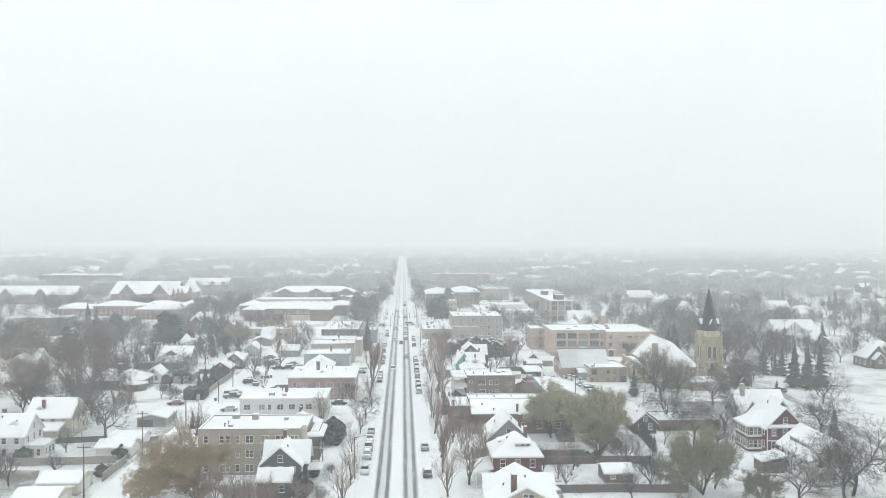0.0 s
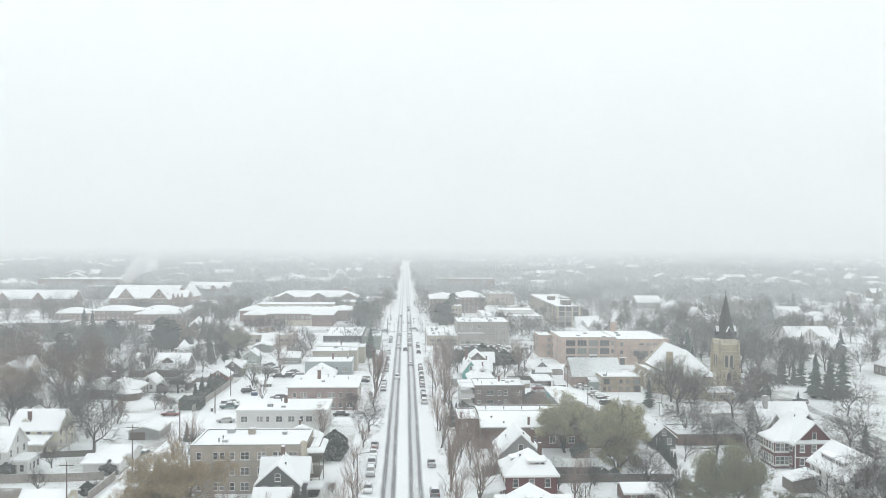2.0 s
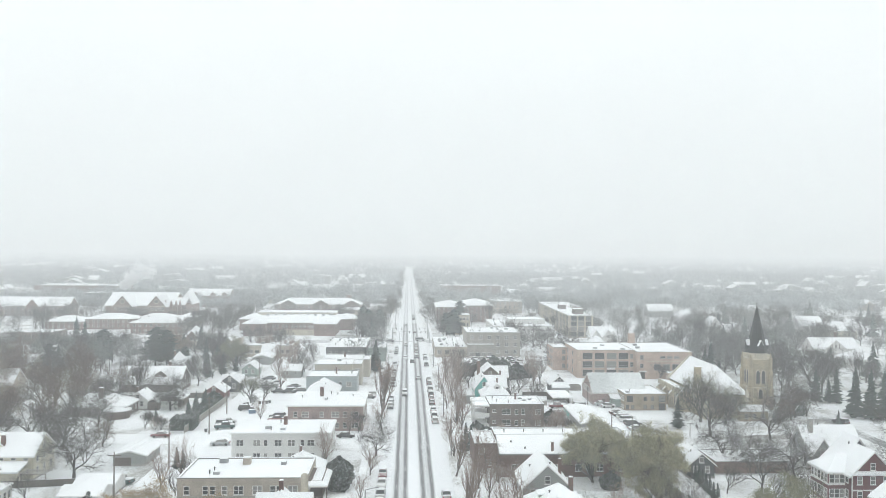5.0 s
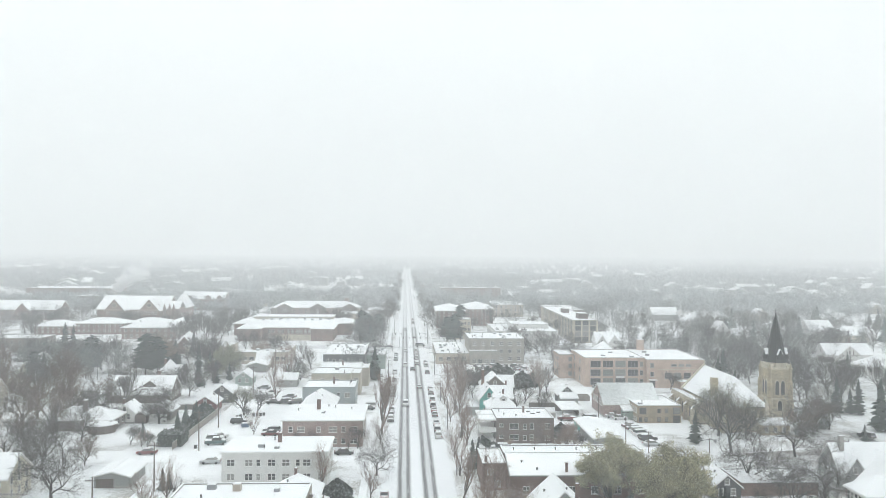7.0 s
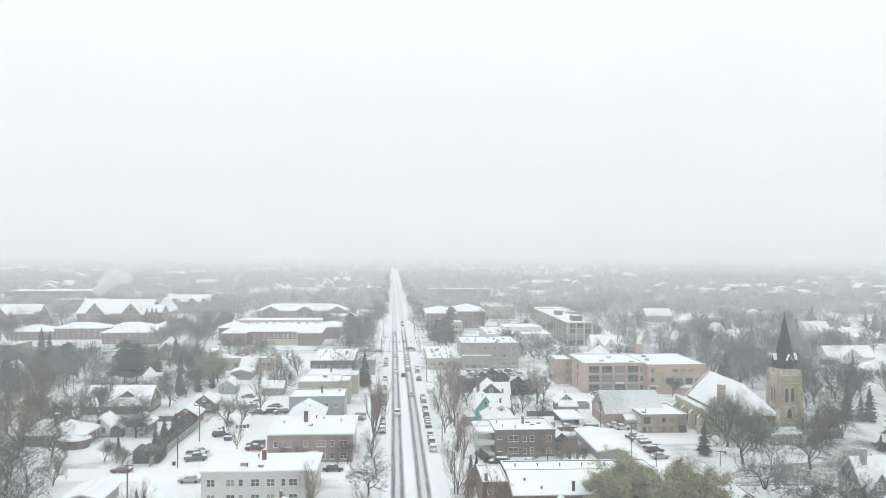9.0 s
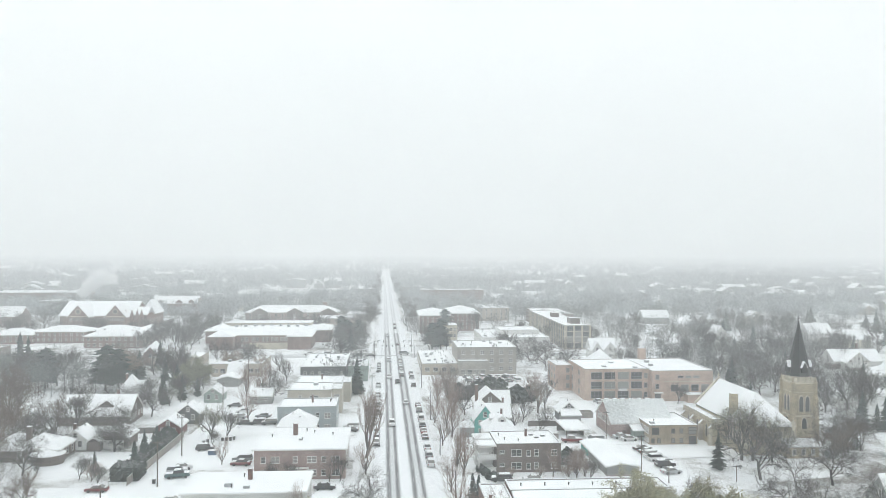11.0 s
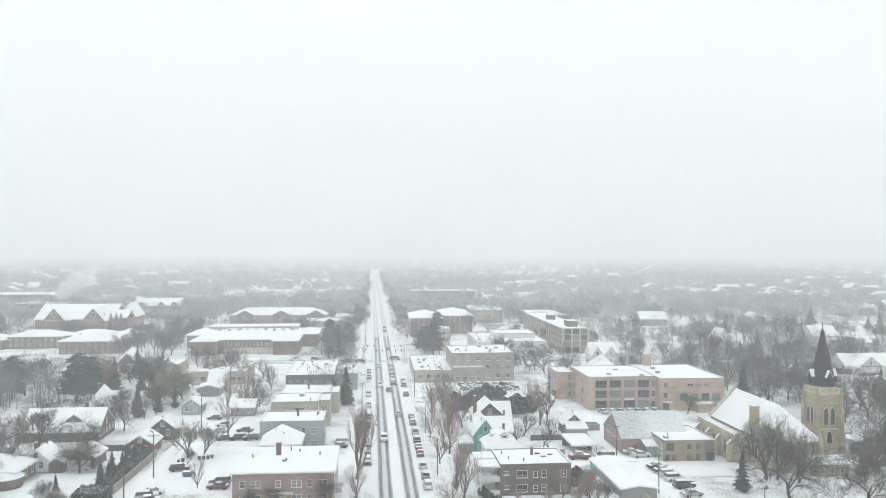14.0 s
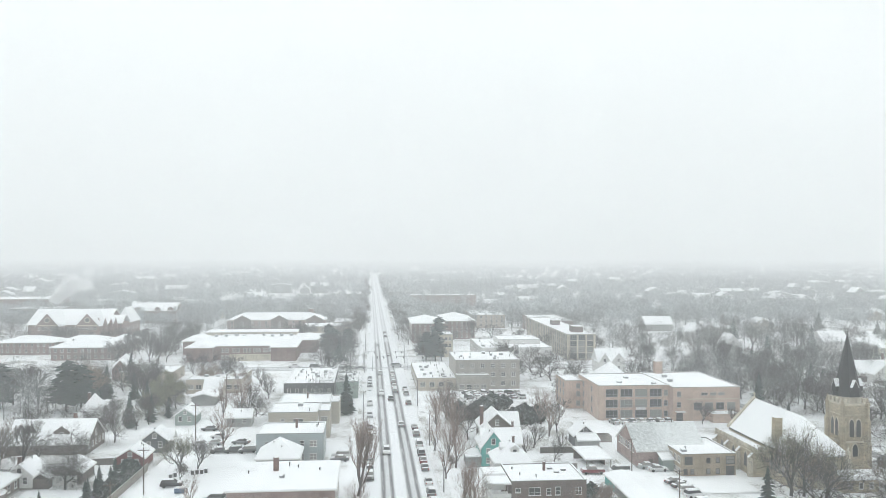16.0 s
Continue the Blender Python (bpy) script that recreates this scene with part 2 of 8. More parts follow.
def road_mat(name, axis, centres, track_strength=1.0):
    """Snow with wet wheel tracks worn along the lanes."""
    m, t, b = nodes_of(name)
    vec = coords(t, "World")
    s = t.nodes.new("ShaderNodeSeparateXYZ")
    t.links.new(vec, s.inputs[0])
    mp = t.nodes.new("ShaderNodeMapping")
    mp.inputs["Scale"].default_value = (1.0, 0.05, 1.0) if axis == "X" else (0.05, 1.0, 1.0)
    t.links.new(vec, mp.inputs["Vector"])
    streak = noise_node(t, mp.outputs[0], 2.2, 5, 0.65)
    wob = math_node(t, "MULTIPLY", math_node(t, "SUBTRACT", noise_node(t, mp.outputs[0], 0.5, 2), 0.5), 0.5)
    across = math_node(t, "ADD", s.outputs[axis], wob)
    total = None
    for c in centres:
        for off, w, k in ((-0.92, 0.40, track_strength), (0.92, 0.40, track_strength), (0.0, 1.45, 0.30 * track_strength)):
            d = math_node(t, "ABSOLUTE", math_node(t, "SUBTRACT", across, c + off), 0)
            v = math_node(t, "MULTIPLY", ramp(t, d, w + 0.34, w - 0.2), k)
            total = v if total is None else math_node(t, "MAXIMUM", total, v)
    total = math_node(t, "MULTIPLY", total, ramp(t, streak, 0.18, 0.5))
    slush = mix(t, ramp(t, streak, 0.35, 0.7), (0.06, 0.06, 0.064), (0.17, 0.17, 0.175))
    col = mix(t, ramp(t, noise_node(t, vec, 0.8, 5), 0.35, 0.75), SNOW, (0.68, 0.70, 0.72))
    col = mix(t, total, col, slush)
    t.links.new(col, b.inputs["Base Color"])
    rough = t.nodes.new("ShaderNodeMapRange")
    rough.inputs["To Min"].default_value, rough.inputs["To Max"].default_value = 0.85, 0.55
    t.links.new(total, rough.inputs["Value"])
    t.links.new(rough.outputs[0], b.inputs["Roughness"])
    bump(t, b, noise_node(t, vec, 1.5, 5), 0.4, 0.06)
    return m


M["glass"] = glass_mat()
M["avenue"] = road_mat("slushy_avenue", "X", (-2.85, 2.6))
# Track colour weakened here to imitate haze thickening up the avenue.
M["far_avenue"] = road_mat("haze_faded_avenue", "X", (-2.85, 2.6), 0.4)
M["cross"] = road_mat("slushy_cross_street", "Y", (452.4, 456.8, 461.2))
M["park_lane"] = snow_mat("grey_slush", (0.15, 0.15, 0.15), 0.42, 0.6)
M["lane"] = snow_mat("slushy_lane", (0.25, 0.25, 0.25), 0.50, 0.6)

# ---- building blocks ----


class Geo:
    """Vertices and faces of one mesh."""

    def __init__(self):
        self.v, self.f = [], []

    def add(self, verts, faces):
        n = len(self.v)
        self.v += [tuple(p) for p in verts]
        self.f += [tuple(i + n for i in q) for q in faces]
        return self

    def box(self, x0, x1, y0, y1, z0, z1, taper=0.0):
        a = taper
        p = [(x0, y0, z0), (x1, y0, z0), (x1, y1, z0), (x0, y1, z0),
             (x0 + a, y0 + a, z1), (x1 - a, y0 + a, z1), (x1 - a, y1 - a, z1), (x0 + a, y1 - a, z1)]
        return self.add(p, [(3, 2, 1, 0), (4, 5, 6, 7), (0, 1, 5, 4), (1, 2, 6, 5), (2, 3, 7, 6), (3, 0, 4, 7)])

    def prism(self, outline, axis, a, b):
        """A closed outline (u, z) pushed along x or y from a to b."""
        n = len(outline)
        put = (lambda u, z, w: (u, w, z)) if axis == "y" else (lambda u, z, w: (w, u, z))
        p = [put(u, z, a) for u, z in outline] + [put(u, z, b) for u, z in outline]
        return self.add(p, [tuple(range(n))[::-1], tuple(range(n, 2 * n))] + [(i, (i + 1) % n, n + (i + 1) % n, n + i) for i in range(n)])

    def tube(self, p, q, r0, r1, sides=6, cap=False):
        p, q = Vector(p), Vector(q)
        d = (q - p).normalized()
        a = d.orthogonal().normalized()
        b = d.cross(a)
        ring = [a * math.cos(2 * math.pi * i / sides) + b * math.sin(2 * math.pi * i / sides) for i in range(sides)]
        vs = [p + c * r0 for c in ring] + [q + c * r1 for c in ring]
        fs = [(i, (i + 1) % sides, sides + (i + 1) % sides, sides + i) for i in range(sides)]
        if cap:
            fs += [tuple(range(sides))[::-1], tuple(range(sides, 2 * sides))]
        return self.add(vs, fs)

    def lathe(self, rings, sides, cx=0.0, cy=0.0, turn=0.0):
        """Rings of (radius, height) joined upward."""
        n0 = len(self.v)
        for r, z in rings:
            self.v += [(cx + r * math.cos(turn + 2 * math.pi * i / sides), cy + r * math.sin(turn + 2 * math.pi * i / sides), z) for i in range(sides)]
        for k in range(len(rings) - 1):
            for i in range(sides):
                a, b = n0 + k * sides + i, n0 + k * sides + (i + 1) % sides
                self.f.append((a, b, b + sides, a + sides))
        self.f.append(tuple(n0 + i for i in range(sides))[::-1])
        self.f.append(tuple(n0 + (len(rings) - 1) * sides + i for i in range(sides)))
        return self

    def slab(self, verts, faces, lo, hi):
        """A sheet thickened from lo to hi above itself."""
        n = len(verts)
        p = [(x, y, z + lo) for x, y, z in verts] + [(x, y, z + hi) for x, y, z in verts]
        fs = [tuple(i + n for i in q) for q in faces] + [tuple(q[::-1]) for q in faces]
        edges = {}
        for q in faces:
            for i in range(len(q)):
                edges[(q[i], q[(i + 1) % len(q)])] = 1
        for (a, b) in edges:
            if (b, a) not in edges:
                fs.append((a, b, b + n, a + n))
        return self.add(p, fs)

    def mesh(self, name, material, smooth=False):
        me = bpy.data.meshes.new(name)
        me.from_pydata(self.v, [], self.f)
        me.materials.append(material)
        if smooth:
            me.shade_smooth()
        return me


def thing(name, x, y, z=0.0, turn=0.0):
    ob = new(name)
    ob.empty_display_size = 0.5
    ob.matrix_basis = pose(x, y, z, 0, 0, turn)
    return ob


def part(name, geo, material, parent, label=""):
    me = geo if isinstance(geo, bpy.types.Mesh) else geo.mesh(name, material)
    ob = new(name, me)
    ob.parent = parent
    if label:
        ob["label"] = label
    return ob


def structure(name, geo, material, label, category):
    ob = new(name, geo.mesh(name, material))
    return tagged(ob, label, category, kind="structure")


G0 = 0.13   # the yards lie a kerb's height above the road

# ---- windows: shared meshes, one object a window ----
WIN = {}


def win_mesh(w, h, style, fm):
    key = (round(w, 2), round(h, 2), style, fm)
    if key not in WIN:
        b = 0.09 if style != "big" else 0.07
        g = Geo()
        o, i = (w / 2 + b, -b, h + b), (w / 2, 0.0, h)
        v = []
        for yy in (-0.09, 0.02):
            for u, z0, z1 in (o, i):
                v += [(-u, yy, z0), (u, yy, z0), (u, yy, z1), (-u, yy, z1)]
        q = []
        for k in range(4):
            n = (k + 1) % 4
            q += [(k, n, 4 + n, 4 + k), (8 + n, 8 + k, 12 + k, 12 + n), (n, k, 8 + k, 8 + n), (4 + k, 4 + n, 12 + n, 12 + k)]
        g.add(v, q)
        if style == "sash":
            g.box(-w / 2, w / 2, -0.06, 0.0, h * 0.48, h * 0.54)
        elif style == "pair":
            g.box(-0.06, 0.06, -0.07, 0.0, 0, h).box(-w / 2, -0.06, -0.06, 0.0, h * 0.48, h * 0.54).box(0.06, w / 2, -0.06, 0.0, h * 0.48, h * 0.54)
        elif style == "big":
            k = max(2, round(w / 1.1))
            for i in range(1, k):
                u = -w / 2 + w * i / k
                g.box(u - 0.035, u + 0.035, -0.06, 0.0, 0, h)
            g.box(-w / 2, w / 2, -0.055, 0.0, h * 0.30, h * 0.34)
        g.box(-w / 2 - 0.16, w / 2 + 0.16, -0.2, 0.0, -b - 0.08, -b)
        p = Geo().add([(-w / 2, -0.02, 0), (w / 2, -0.02, 0), (w / 2, -0.02, h), (-w / 2, -0.02, h)], [(0, 1, 2, 3)])
        WIN[key] = (g.mesh("window_frame", M[fm]), p.mesh("pane", M["glass"]))
    return WIN[key]


TURN = {"S": 0, "E": 90, "N": 180, "W": -90}


def far_window(f, p):
    """Frame and glass of a distant window as one mesh with two materials."""
    key = ("far", f.name)
    if key not in WIN:
        n = len(f.vertices)
        me = bpy.data.meshes.new("window")
        me.from_pydata([v.co[:] for v in f.vertices] + [v.co[:] for v in p.vertices], [],
                       [tuple(q.vertices) for q in f.polygons] + [tuple(i + n for i in q.vertices) for q in p.polygons])
        me.materials.append(f.materials[0])
        me.materials.append(p.materials[0])
        me.polygons[len(f.polygons)].material_index = 1
        WIN[key] = me
    return WIN[key]


def window(parent, x, y, z, face, w=0.95, h=1.4, style="sash", fm="trim"):
    f, p = win_mesh(w, h, style, fm)
    if parent.location.y > 500:
        ob = part("window", far_window(f, p), None, parent)
        ob.matrix_basis = pose(x, y, z, 0, 0, TURN[face])
        return ob
    ob = part("window", f, None, parent)
    ob.matrix_basis = pose(x, y, z, 0, 0, TURN[face])
    part("pane", p, None, ob)
    return ob


def window_row(parent, face, a, b, wall, z, n, w=0.95, h=1.4, style="sash", fm="trim"):
    """n windows from a to b along a wall that faces S, N, E or W and stands at wall."""
    for i in range(n):
        u = a + (b - a) * (i + 0.5) / n
        x, y = (u, wall) if face in "SN" else (wall, u)
        window(parent, x, y, z, face, w, h, style, fm)


# ---- roofs ----


def roof_sheet(kind, axis, x0, x1, y0, y1, e, r, over):
    if axis == "x":
        v, f = roof_sheet(kind, "y", y0, y1, x0, x1, e, r, over)
        return [(b, a, c) for a, b, c in v], [q[::-1] for q in f]
    cx, half = (x0 + x1) / 2, (x1 - x0) / 2
    e2 = e - over * (r - e) / half
    X0, X1, Y0, Y1 = x0 - over, x1 + over, y0 - over, y1 + over
    ins = 0.0 if kind == "gable" else min(half + over, (Y1 - Y0) / 2 - 0.05)
    v = [(X0, Y0, e2), (X1, Y0, e2), (X1, Y1, e2), (X0, Y1, e2), (cx, Y0 + ins, r), (cx, Y1 - ins, r)]
    f = [(0, 4, 5, 3), (1, 2, 5, 4)]
    if kind == "hip":
        f += [(0, 1, 4), (2, 3, 5)]
    return v, f


def pitched_roof(parent, kind, axis, x0, x1, y0, y1, e, r, over=0.45, snow="roof", deck="trim"):
    v, f = roof_sheet(kind, axis, x0, x1, y0, y1, e, r, over)
    ro = part("roof", Geo().slab(v, f, 0.0, 0.16), M[deck], parent)
    v2, f2 = roof_sheet(kind, axis, x0, x1, y0, y1, e, r, over - 0.07)
    part("snow_cover", Geo().slab(v2, f2, 0.165, 0.165 + 0.15), M[snow], ro, "uneven fresh snow lying on the roof")
    return ro


def walls_gable(axis, x0, x1, y0, y1, e, r, base=0.0):
    g = Geo()
    if axis == "y":
        g.prism([(x0, base), (x1, base), (x1, e), ((x0 + x1) / 2, r), (x0, e)], "y", y0, y1)
    else:
        g.prism([(y0, base), (y1, base), (y1, e), ((y0 + y1) / 2, r), (y0, e)], "x", x0, x1)
    return g


def chimney(parent, x, y, z0, z1, w=0.7, m="dark_brick"):
    ch = part("chimney", Geo().box(x - w / 2, x + w / 2, y - w / 2, y + w / 2, z0, z1).box(x - w / 2 - 0.07, x + w / 2 + 0.07, y - w / 2 - 0.07, y + w / 2 + 0.07, z1, z1 + 0.14), M[m], parent)
    part("snow_cap", Geo().box(x - w / 2, x + w / 2, y - w / 2, y + w / 2, z1 + 0.145, z1 + 0.24, 0.06), M["cap"], ch)
    return ch


def house(name, label, x0, x1, y0, y1, e, r, axis="y", wall="white_siding", kind="gable", win="", storeys=2, chim=None, snow="roof", base=0.5, over=0.45, attic=True, category="house", group="", fm="trim", deck="trim"):
    """A pitched-roof house. win names the sides with windows."""
    cx, cy = (x0 + x1) / 2, (y0 + y1) / 2
    h = thing(name, cx, cy)
    X0, X1, Y0, Y1 = x0 - cx, x1 - cx, y0 - cy, y1 - cy
    if kind == "gable":
        w = walls_gable(axis, X0, X1, Y0, Y1, e, r)
    else:
        w = Geo().box(X0, X1, Y0, Y1, 0, e)
    part("wall", w, M[wall], h)
    if y0 < 300:
        part("foundation", Geo().box(X0 - 0.05, X1 + 0.05, Y0 - 0.05, Y1 + 0.05, 0, base), M["concrete"], h)
    pitched_roof(h, kind, axis, X0, X1, Y0, Y1, e, r, over, snow, deck)
    sh = (e - base) / storeys
    for s in range(storeys):
        z = base + sh * s + 0.85
        hh = min(1.4, sh - 1.15)
        for face in win:
            a, b, at = {"S": (X0, X1, Y0), "N": (X0, X1, Y1), "E": (Y0, Y1, X1), "W": (Y0, Y1, X0)}[face]
            window_row(h, face, a + 0.3, b - 0.3, at, z, max(2, round((b - a) / 3.0)), 0.9, hh, fm=fm)
    if attic and kind == "gable":
        for face in win:
            if axis == "y" and face in "SN":
                window(h, 0, Y0 if face == "S" else Y1, e + 0.25 + 0.12 * (r - e), face, 0.85, min(1.25, (r - e) * 0.45), fm=fm)
            if axis == "x" and face in "EW":
                window(h, X1 if face == "E" else X0, 0, e + 0.25 + 0.12 * (r - e), face, 0.85, min(1.25, (r - e) * 0.45), fm=fm)
    if chim:
        chimney(h, chim[0] - cx, chim[1] - cy, chim[2], chim[3], chim[4] if len(chim) > 4 else 0.7, chim[5] if len(chim) > 5 else "dark_brick")
    if y0 < 400 and r - e > 1.5:
        rng = random.Random(round(x0 * 10) + round(y0))
        for i in range(1 + (y0 < 300)):
            fx, fy = rng.uniform(-0.28, 0.28), rng.uniform(-0.28, 0.28)
            z = r - (r - e) * 2 * (abs(fx) if axis == "y" else abs(fy))
            if kind == "hip":
                z = min(z, r - (r - e) * 2 * max(abs(fx), abs(fy)))
            vent(h, fx * (x1 - x0), fy * (y1 - y0), z + 0.1, 0.45, 0.13)
    return tagged(h, label, category, group)


def dormer(h, x, y, z, w, hgt, depth, face, wall, kind="gable"):
    """A dormer whose front stands at x, y on a roof."""
    d = part("dormer", walls_gable("y", -w / 2, w / 2, 0, depth, hgt, hgt + w * 0.35) if kind == "gable" else Geo().prism([(0, 0), (depth, hgt * 0.85), (depth, hgt + 0.2), (0, hgt)], "x", -w / 2, w / 2), M[wall], h)
    d.matrix_basis = pose(x, y, z, 0, 0, TURN[face])
    if kind == "gable":
        v, f = roof_sheet("gable", "y", -w / 2, w / 2, 0.1, depth, hgt, hgt + w * 0.35, 0.22)
    else:
        v, f = [(-w / 2 - 0.25, -0.3, hgt), (w / 2 + 0.25, -0.3, hgt), (w / 2 + 0.25, depth, hgt + 0.25), (-w / 2 - 0.25, depth, hgt + 0.25)], [(0, 1, 2, 3)]
    part("dormer_roof", Geo().slab(v, f, 0.01, 0.22), M["roof"], d)
    n = max(1, round(w / 1.1)) if kind != "gable" else 1
    for i in range(n):
        wf, wp = win_mesh(min(0.8, w * 0.45) if n == 1 else 0.75, hgt * 0.6, "sash", "trim")
        o = part("window", wf, None, d)
        o.matrix_basis = pose(-w / 2 + w * (i + 0.5) / n, 0, hgt * 0.25)
        part("pane", wp, None, o)
    return d


def ring(g, x0, x1, y0, y1, z0, z1, t):
    g.box(x0, x1, y0, y0 + t, z0, z1).box(x0, x1, y1 - t, y1, z0, z1)
    return g.box(x0, x0 + t, y0 + t, y1 - t, z0, z1).box(x1 - t, x1, y0 + t, y1 - t, z0, z1)


def flat_block(h, x0, x1, y0, y1, z, wall, z0=0.0, lip=0.35, coping="coping", overhang=0.0, part_name="wall"):
    """Walls with a parapet, a coping, and snow lying behind and on it."""
    w = part(part_name, Geo().box(x0, x1, y0, y1, z0, z - lip), M[wall], h)
    if overhang:
        o = overhang
        part("roof", Geo().box(x0 - o, x1 + o, y0 - o, y1 + o, z - lip + 0.003, z - 0.14), M[coping], h)
        part("snow_cover", Geo().box(x0 - o + 0.06, x1 + o - 0.06, y0 - o + 0.06, y1 + o - 0.06, z - 0.137, z + 0.05, 0.08), M["roof"], h, "smooth fresh snow lying on the flat roof")
        return w
    part("parapet", ring(Geo(), x0 + 0.003, x1 - 0.003, y0 + 0.003, y1 - 0.003, z - lip + 0.002, z, 0.28), M[wall], h)
    part("coping", ring(Geo(), x0 - 0.07, x1 + 0.07, y0 - 0.07, y1 + 0.07, z + 0.003, z + 0.11, 0.4), M[coping], h)
    part("coping_snow", ring(Geo(), x0 - 0.01, x1 + 0.01, y0 - 0.01, y1 + 0.01, z + 0.113, z + 0.19, 0.3), M["cap"], h)
    part("snow_cover", Geo().box(x0 + 0.285, x1 - 0.285, y0 + 0.285, y1 - 0.285, z - lip + 0.003, z - 0.06), M["roof"], h, "smooth fresh snow lying on the flat roof")
    return w


def roof_box(h, x, y, z, w, d, t, m="metal", name="roof_unit"):
    u = part(name, Geo().box(x - w / 2, x + w / 2, y - d / 2, y + d / 2, z - 0.25, z + t), M[m], h)
    part("snow_cap", Geo().box(x - w / 2 + 0.02, x + w / 2 - 0.02, y - d / 2 + 0.02, y + d / 2 - 0.02, z + t + 0.003, z + t + 0.12, 0.05), M["cap"], u)


def vent(h, x, y, z, t=0.6, r=0.12):
    part("vent_pipe", Geo().lathe([(r, z - 0.2), (r, z + t), (r * 1.5, z + t + 0.02), (r * 1.5, z + t + 0.12), (r * 0.3, z + t + 0.22)], 8, x, y), M["dark_metal"], h)


def block(name, label, x0, x1, y0, y1, z, wall, win="", storeys=2, base=0.8, w=0.95, h=1.45, every=3.0, style="sash", category="building", units=2, seed=1, overhang=0.0, fm="trim", coping="coping", group="", lip=0.35):
    """A flat-roofed building with rows of windows."""
    cx, cy = (x0 + x1) / 2, (y0 + y1) / 2
    b = thing(name, cx, cy)
    X0, X1, Y0, Y1 = x0 - cx, x1 - cx, y0 - cy, y1 - cy
    flat_block(b, X0, X1, Y0, Y1, z, wall, overhang=overhang, coping=coping, lip=lip)
    sh = (z - lip - base) / storeys
    for s in range(storeys):
        for face in win:
            a, c, at = {"S": (X0, X1, Y0), "N": (X0, X1, Y1), "E": (Y0, Y1, X1), "W": (Y0, Y1, X0)}[face]
            window_row(b, face, a + 0.4, c - 0.4, at, base + sh * s + 0.8, max(2, round((c - a) / every)), w, min(h, sh - 1.1), style, fm)
    rng = random.Random(seed)
    for i in range(units):
        roof_box(b, rng.uniform(X0 + 1.5, X1 - 1.5), rng.uniform(Y0 + 2, Y1 - 2), z - 0.06 if not overhang else z + 0.05, rng.uniform(0.7, 1.6), rng.uniform(0.7, 1.5), rng.uniform(0.4, 0.9))
        vent(b, rng.uniform(X0 + 1.5, X1 - 1.5), rng.uniform(Y0 + 2, Y1 - 2), z - 0.06 if not overhang else z + 0.05)
    return tagged(b, label, category, group)


# ---- trees ----


def grow(seed, height, shape, levels, kids, twig_r, trunk_share=0.3):
    """Limbs and twigs of a bare tree as two lists of (p, q, r0, r1)."""
    rng = random.Random(seed)
    thick, thin, fine = [], [], []
    spread = {"vase": 0.55, "oak": 0.85, "column": 0.30, "round": 0.7}[shape]
    lift = {"vase": 0.22, "oak": 0.06, "column": 0.45, "round": 0.14}[shape]

    def shoot(p, d, length, r, depth):
        n = 3 if depth < 2 else 2
        pts = [p]
        for i in range(n):
            d = (d + Vector((rng.gauss(0, 0.13), rng.gauss(0, 0.13), rng.gauss(0, 0.07) + lift * 0.25))).normalized()
            q = pts[-1] + d * length / n
            ra, rb = r * (1 - 0.4 * i / n), r * (1 - 0.4 * (i + 1) / n)
            (thick if depth <= 1 else thin if depth <= 3 else fine).append((pts[-1], q, max(ra, twig_r), max(rb, twig_r * 0.7)))
            pts.append(q)
        if depth >= levels:
            return
        m = kids[min(depth, len(kids) - 1)]
        for k in range(m):
            at = 1.0 if k < 2 else rng.uniform(0.35, 0.95)
            i = min(n - 1, int(at * n))
            base = pts[i].lerp(pts[i + 1], at * n - i) if i < n else pts[-1]
            turn = rng.uniform(0, 2 * math.pi) if depth else 2 * math.pi * (k + rng.uniform(-0.25, 0.25)) / m
            side = d.orthogonal().normalized()
            side = Matrix.Rotation(turn, 3, d) @ side
            a = spread * rng.uniform(0.6, 1.25)
            nd = (d * math.cos(a) + side * math.sin(a) + Vector((0, 0, lift))).normalized()
            shoot(base, nd, length * rng.uniform(0.58, 0.82) if depth else height * rng.uniform(0.27, 0.40), r * rng.uniform(0.46, 0.66), depth + 1)

    shoot(Vector((0, 0, -0.1)), Vector((0, 0, 1)), height * trunk_share, height * 0.019 + 0.05, 0)
    top = max(q.z for _, q, _, _ in thick + thin + fine)
    k = height / top
    return [[(p * k, q * k, a, b) for p, q, a, b in s] for s in (thick, thin, fine)]


def limbs(thick):
    """Trunk and main limbs, each limb webbed to the one it forks from."""
    g, done = Geo(), []
    for p, q, a, b in thick:
        n = len(g.v)
        g.tube(p - (q - p) * 0.08, q, a, b, 6)
        if done:
            _, m = min(((p - e).length, i) for e, i in done)
            g.f.append((m, n, n + 1))
        done += [(p, n), (q, n + 6)]
    return g


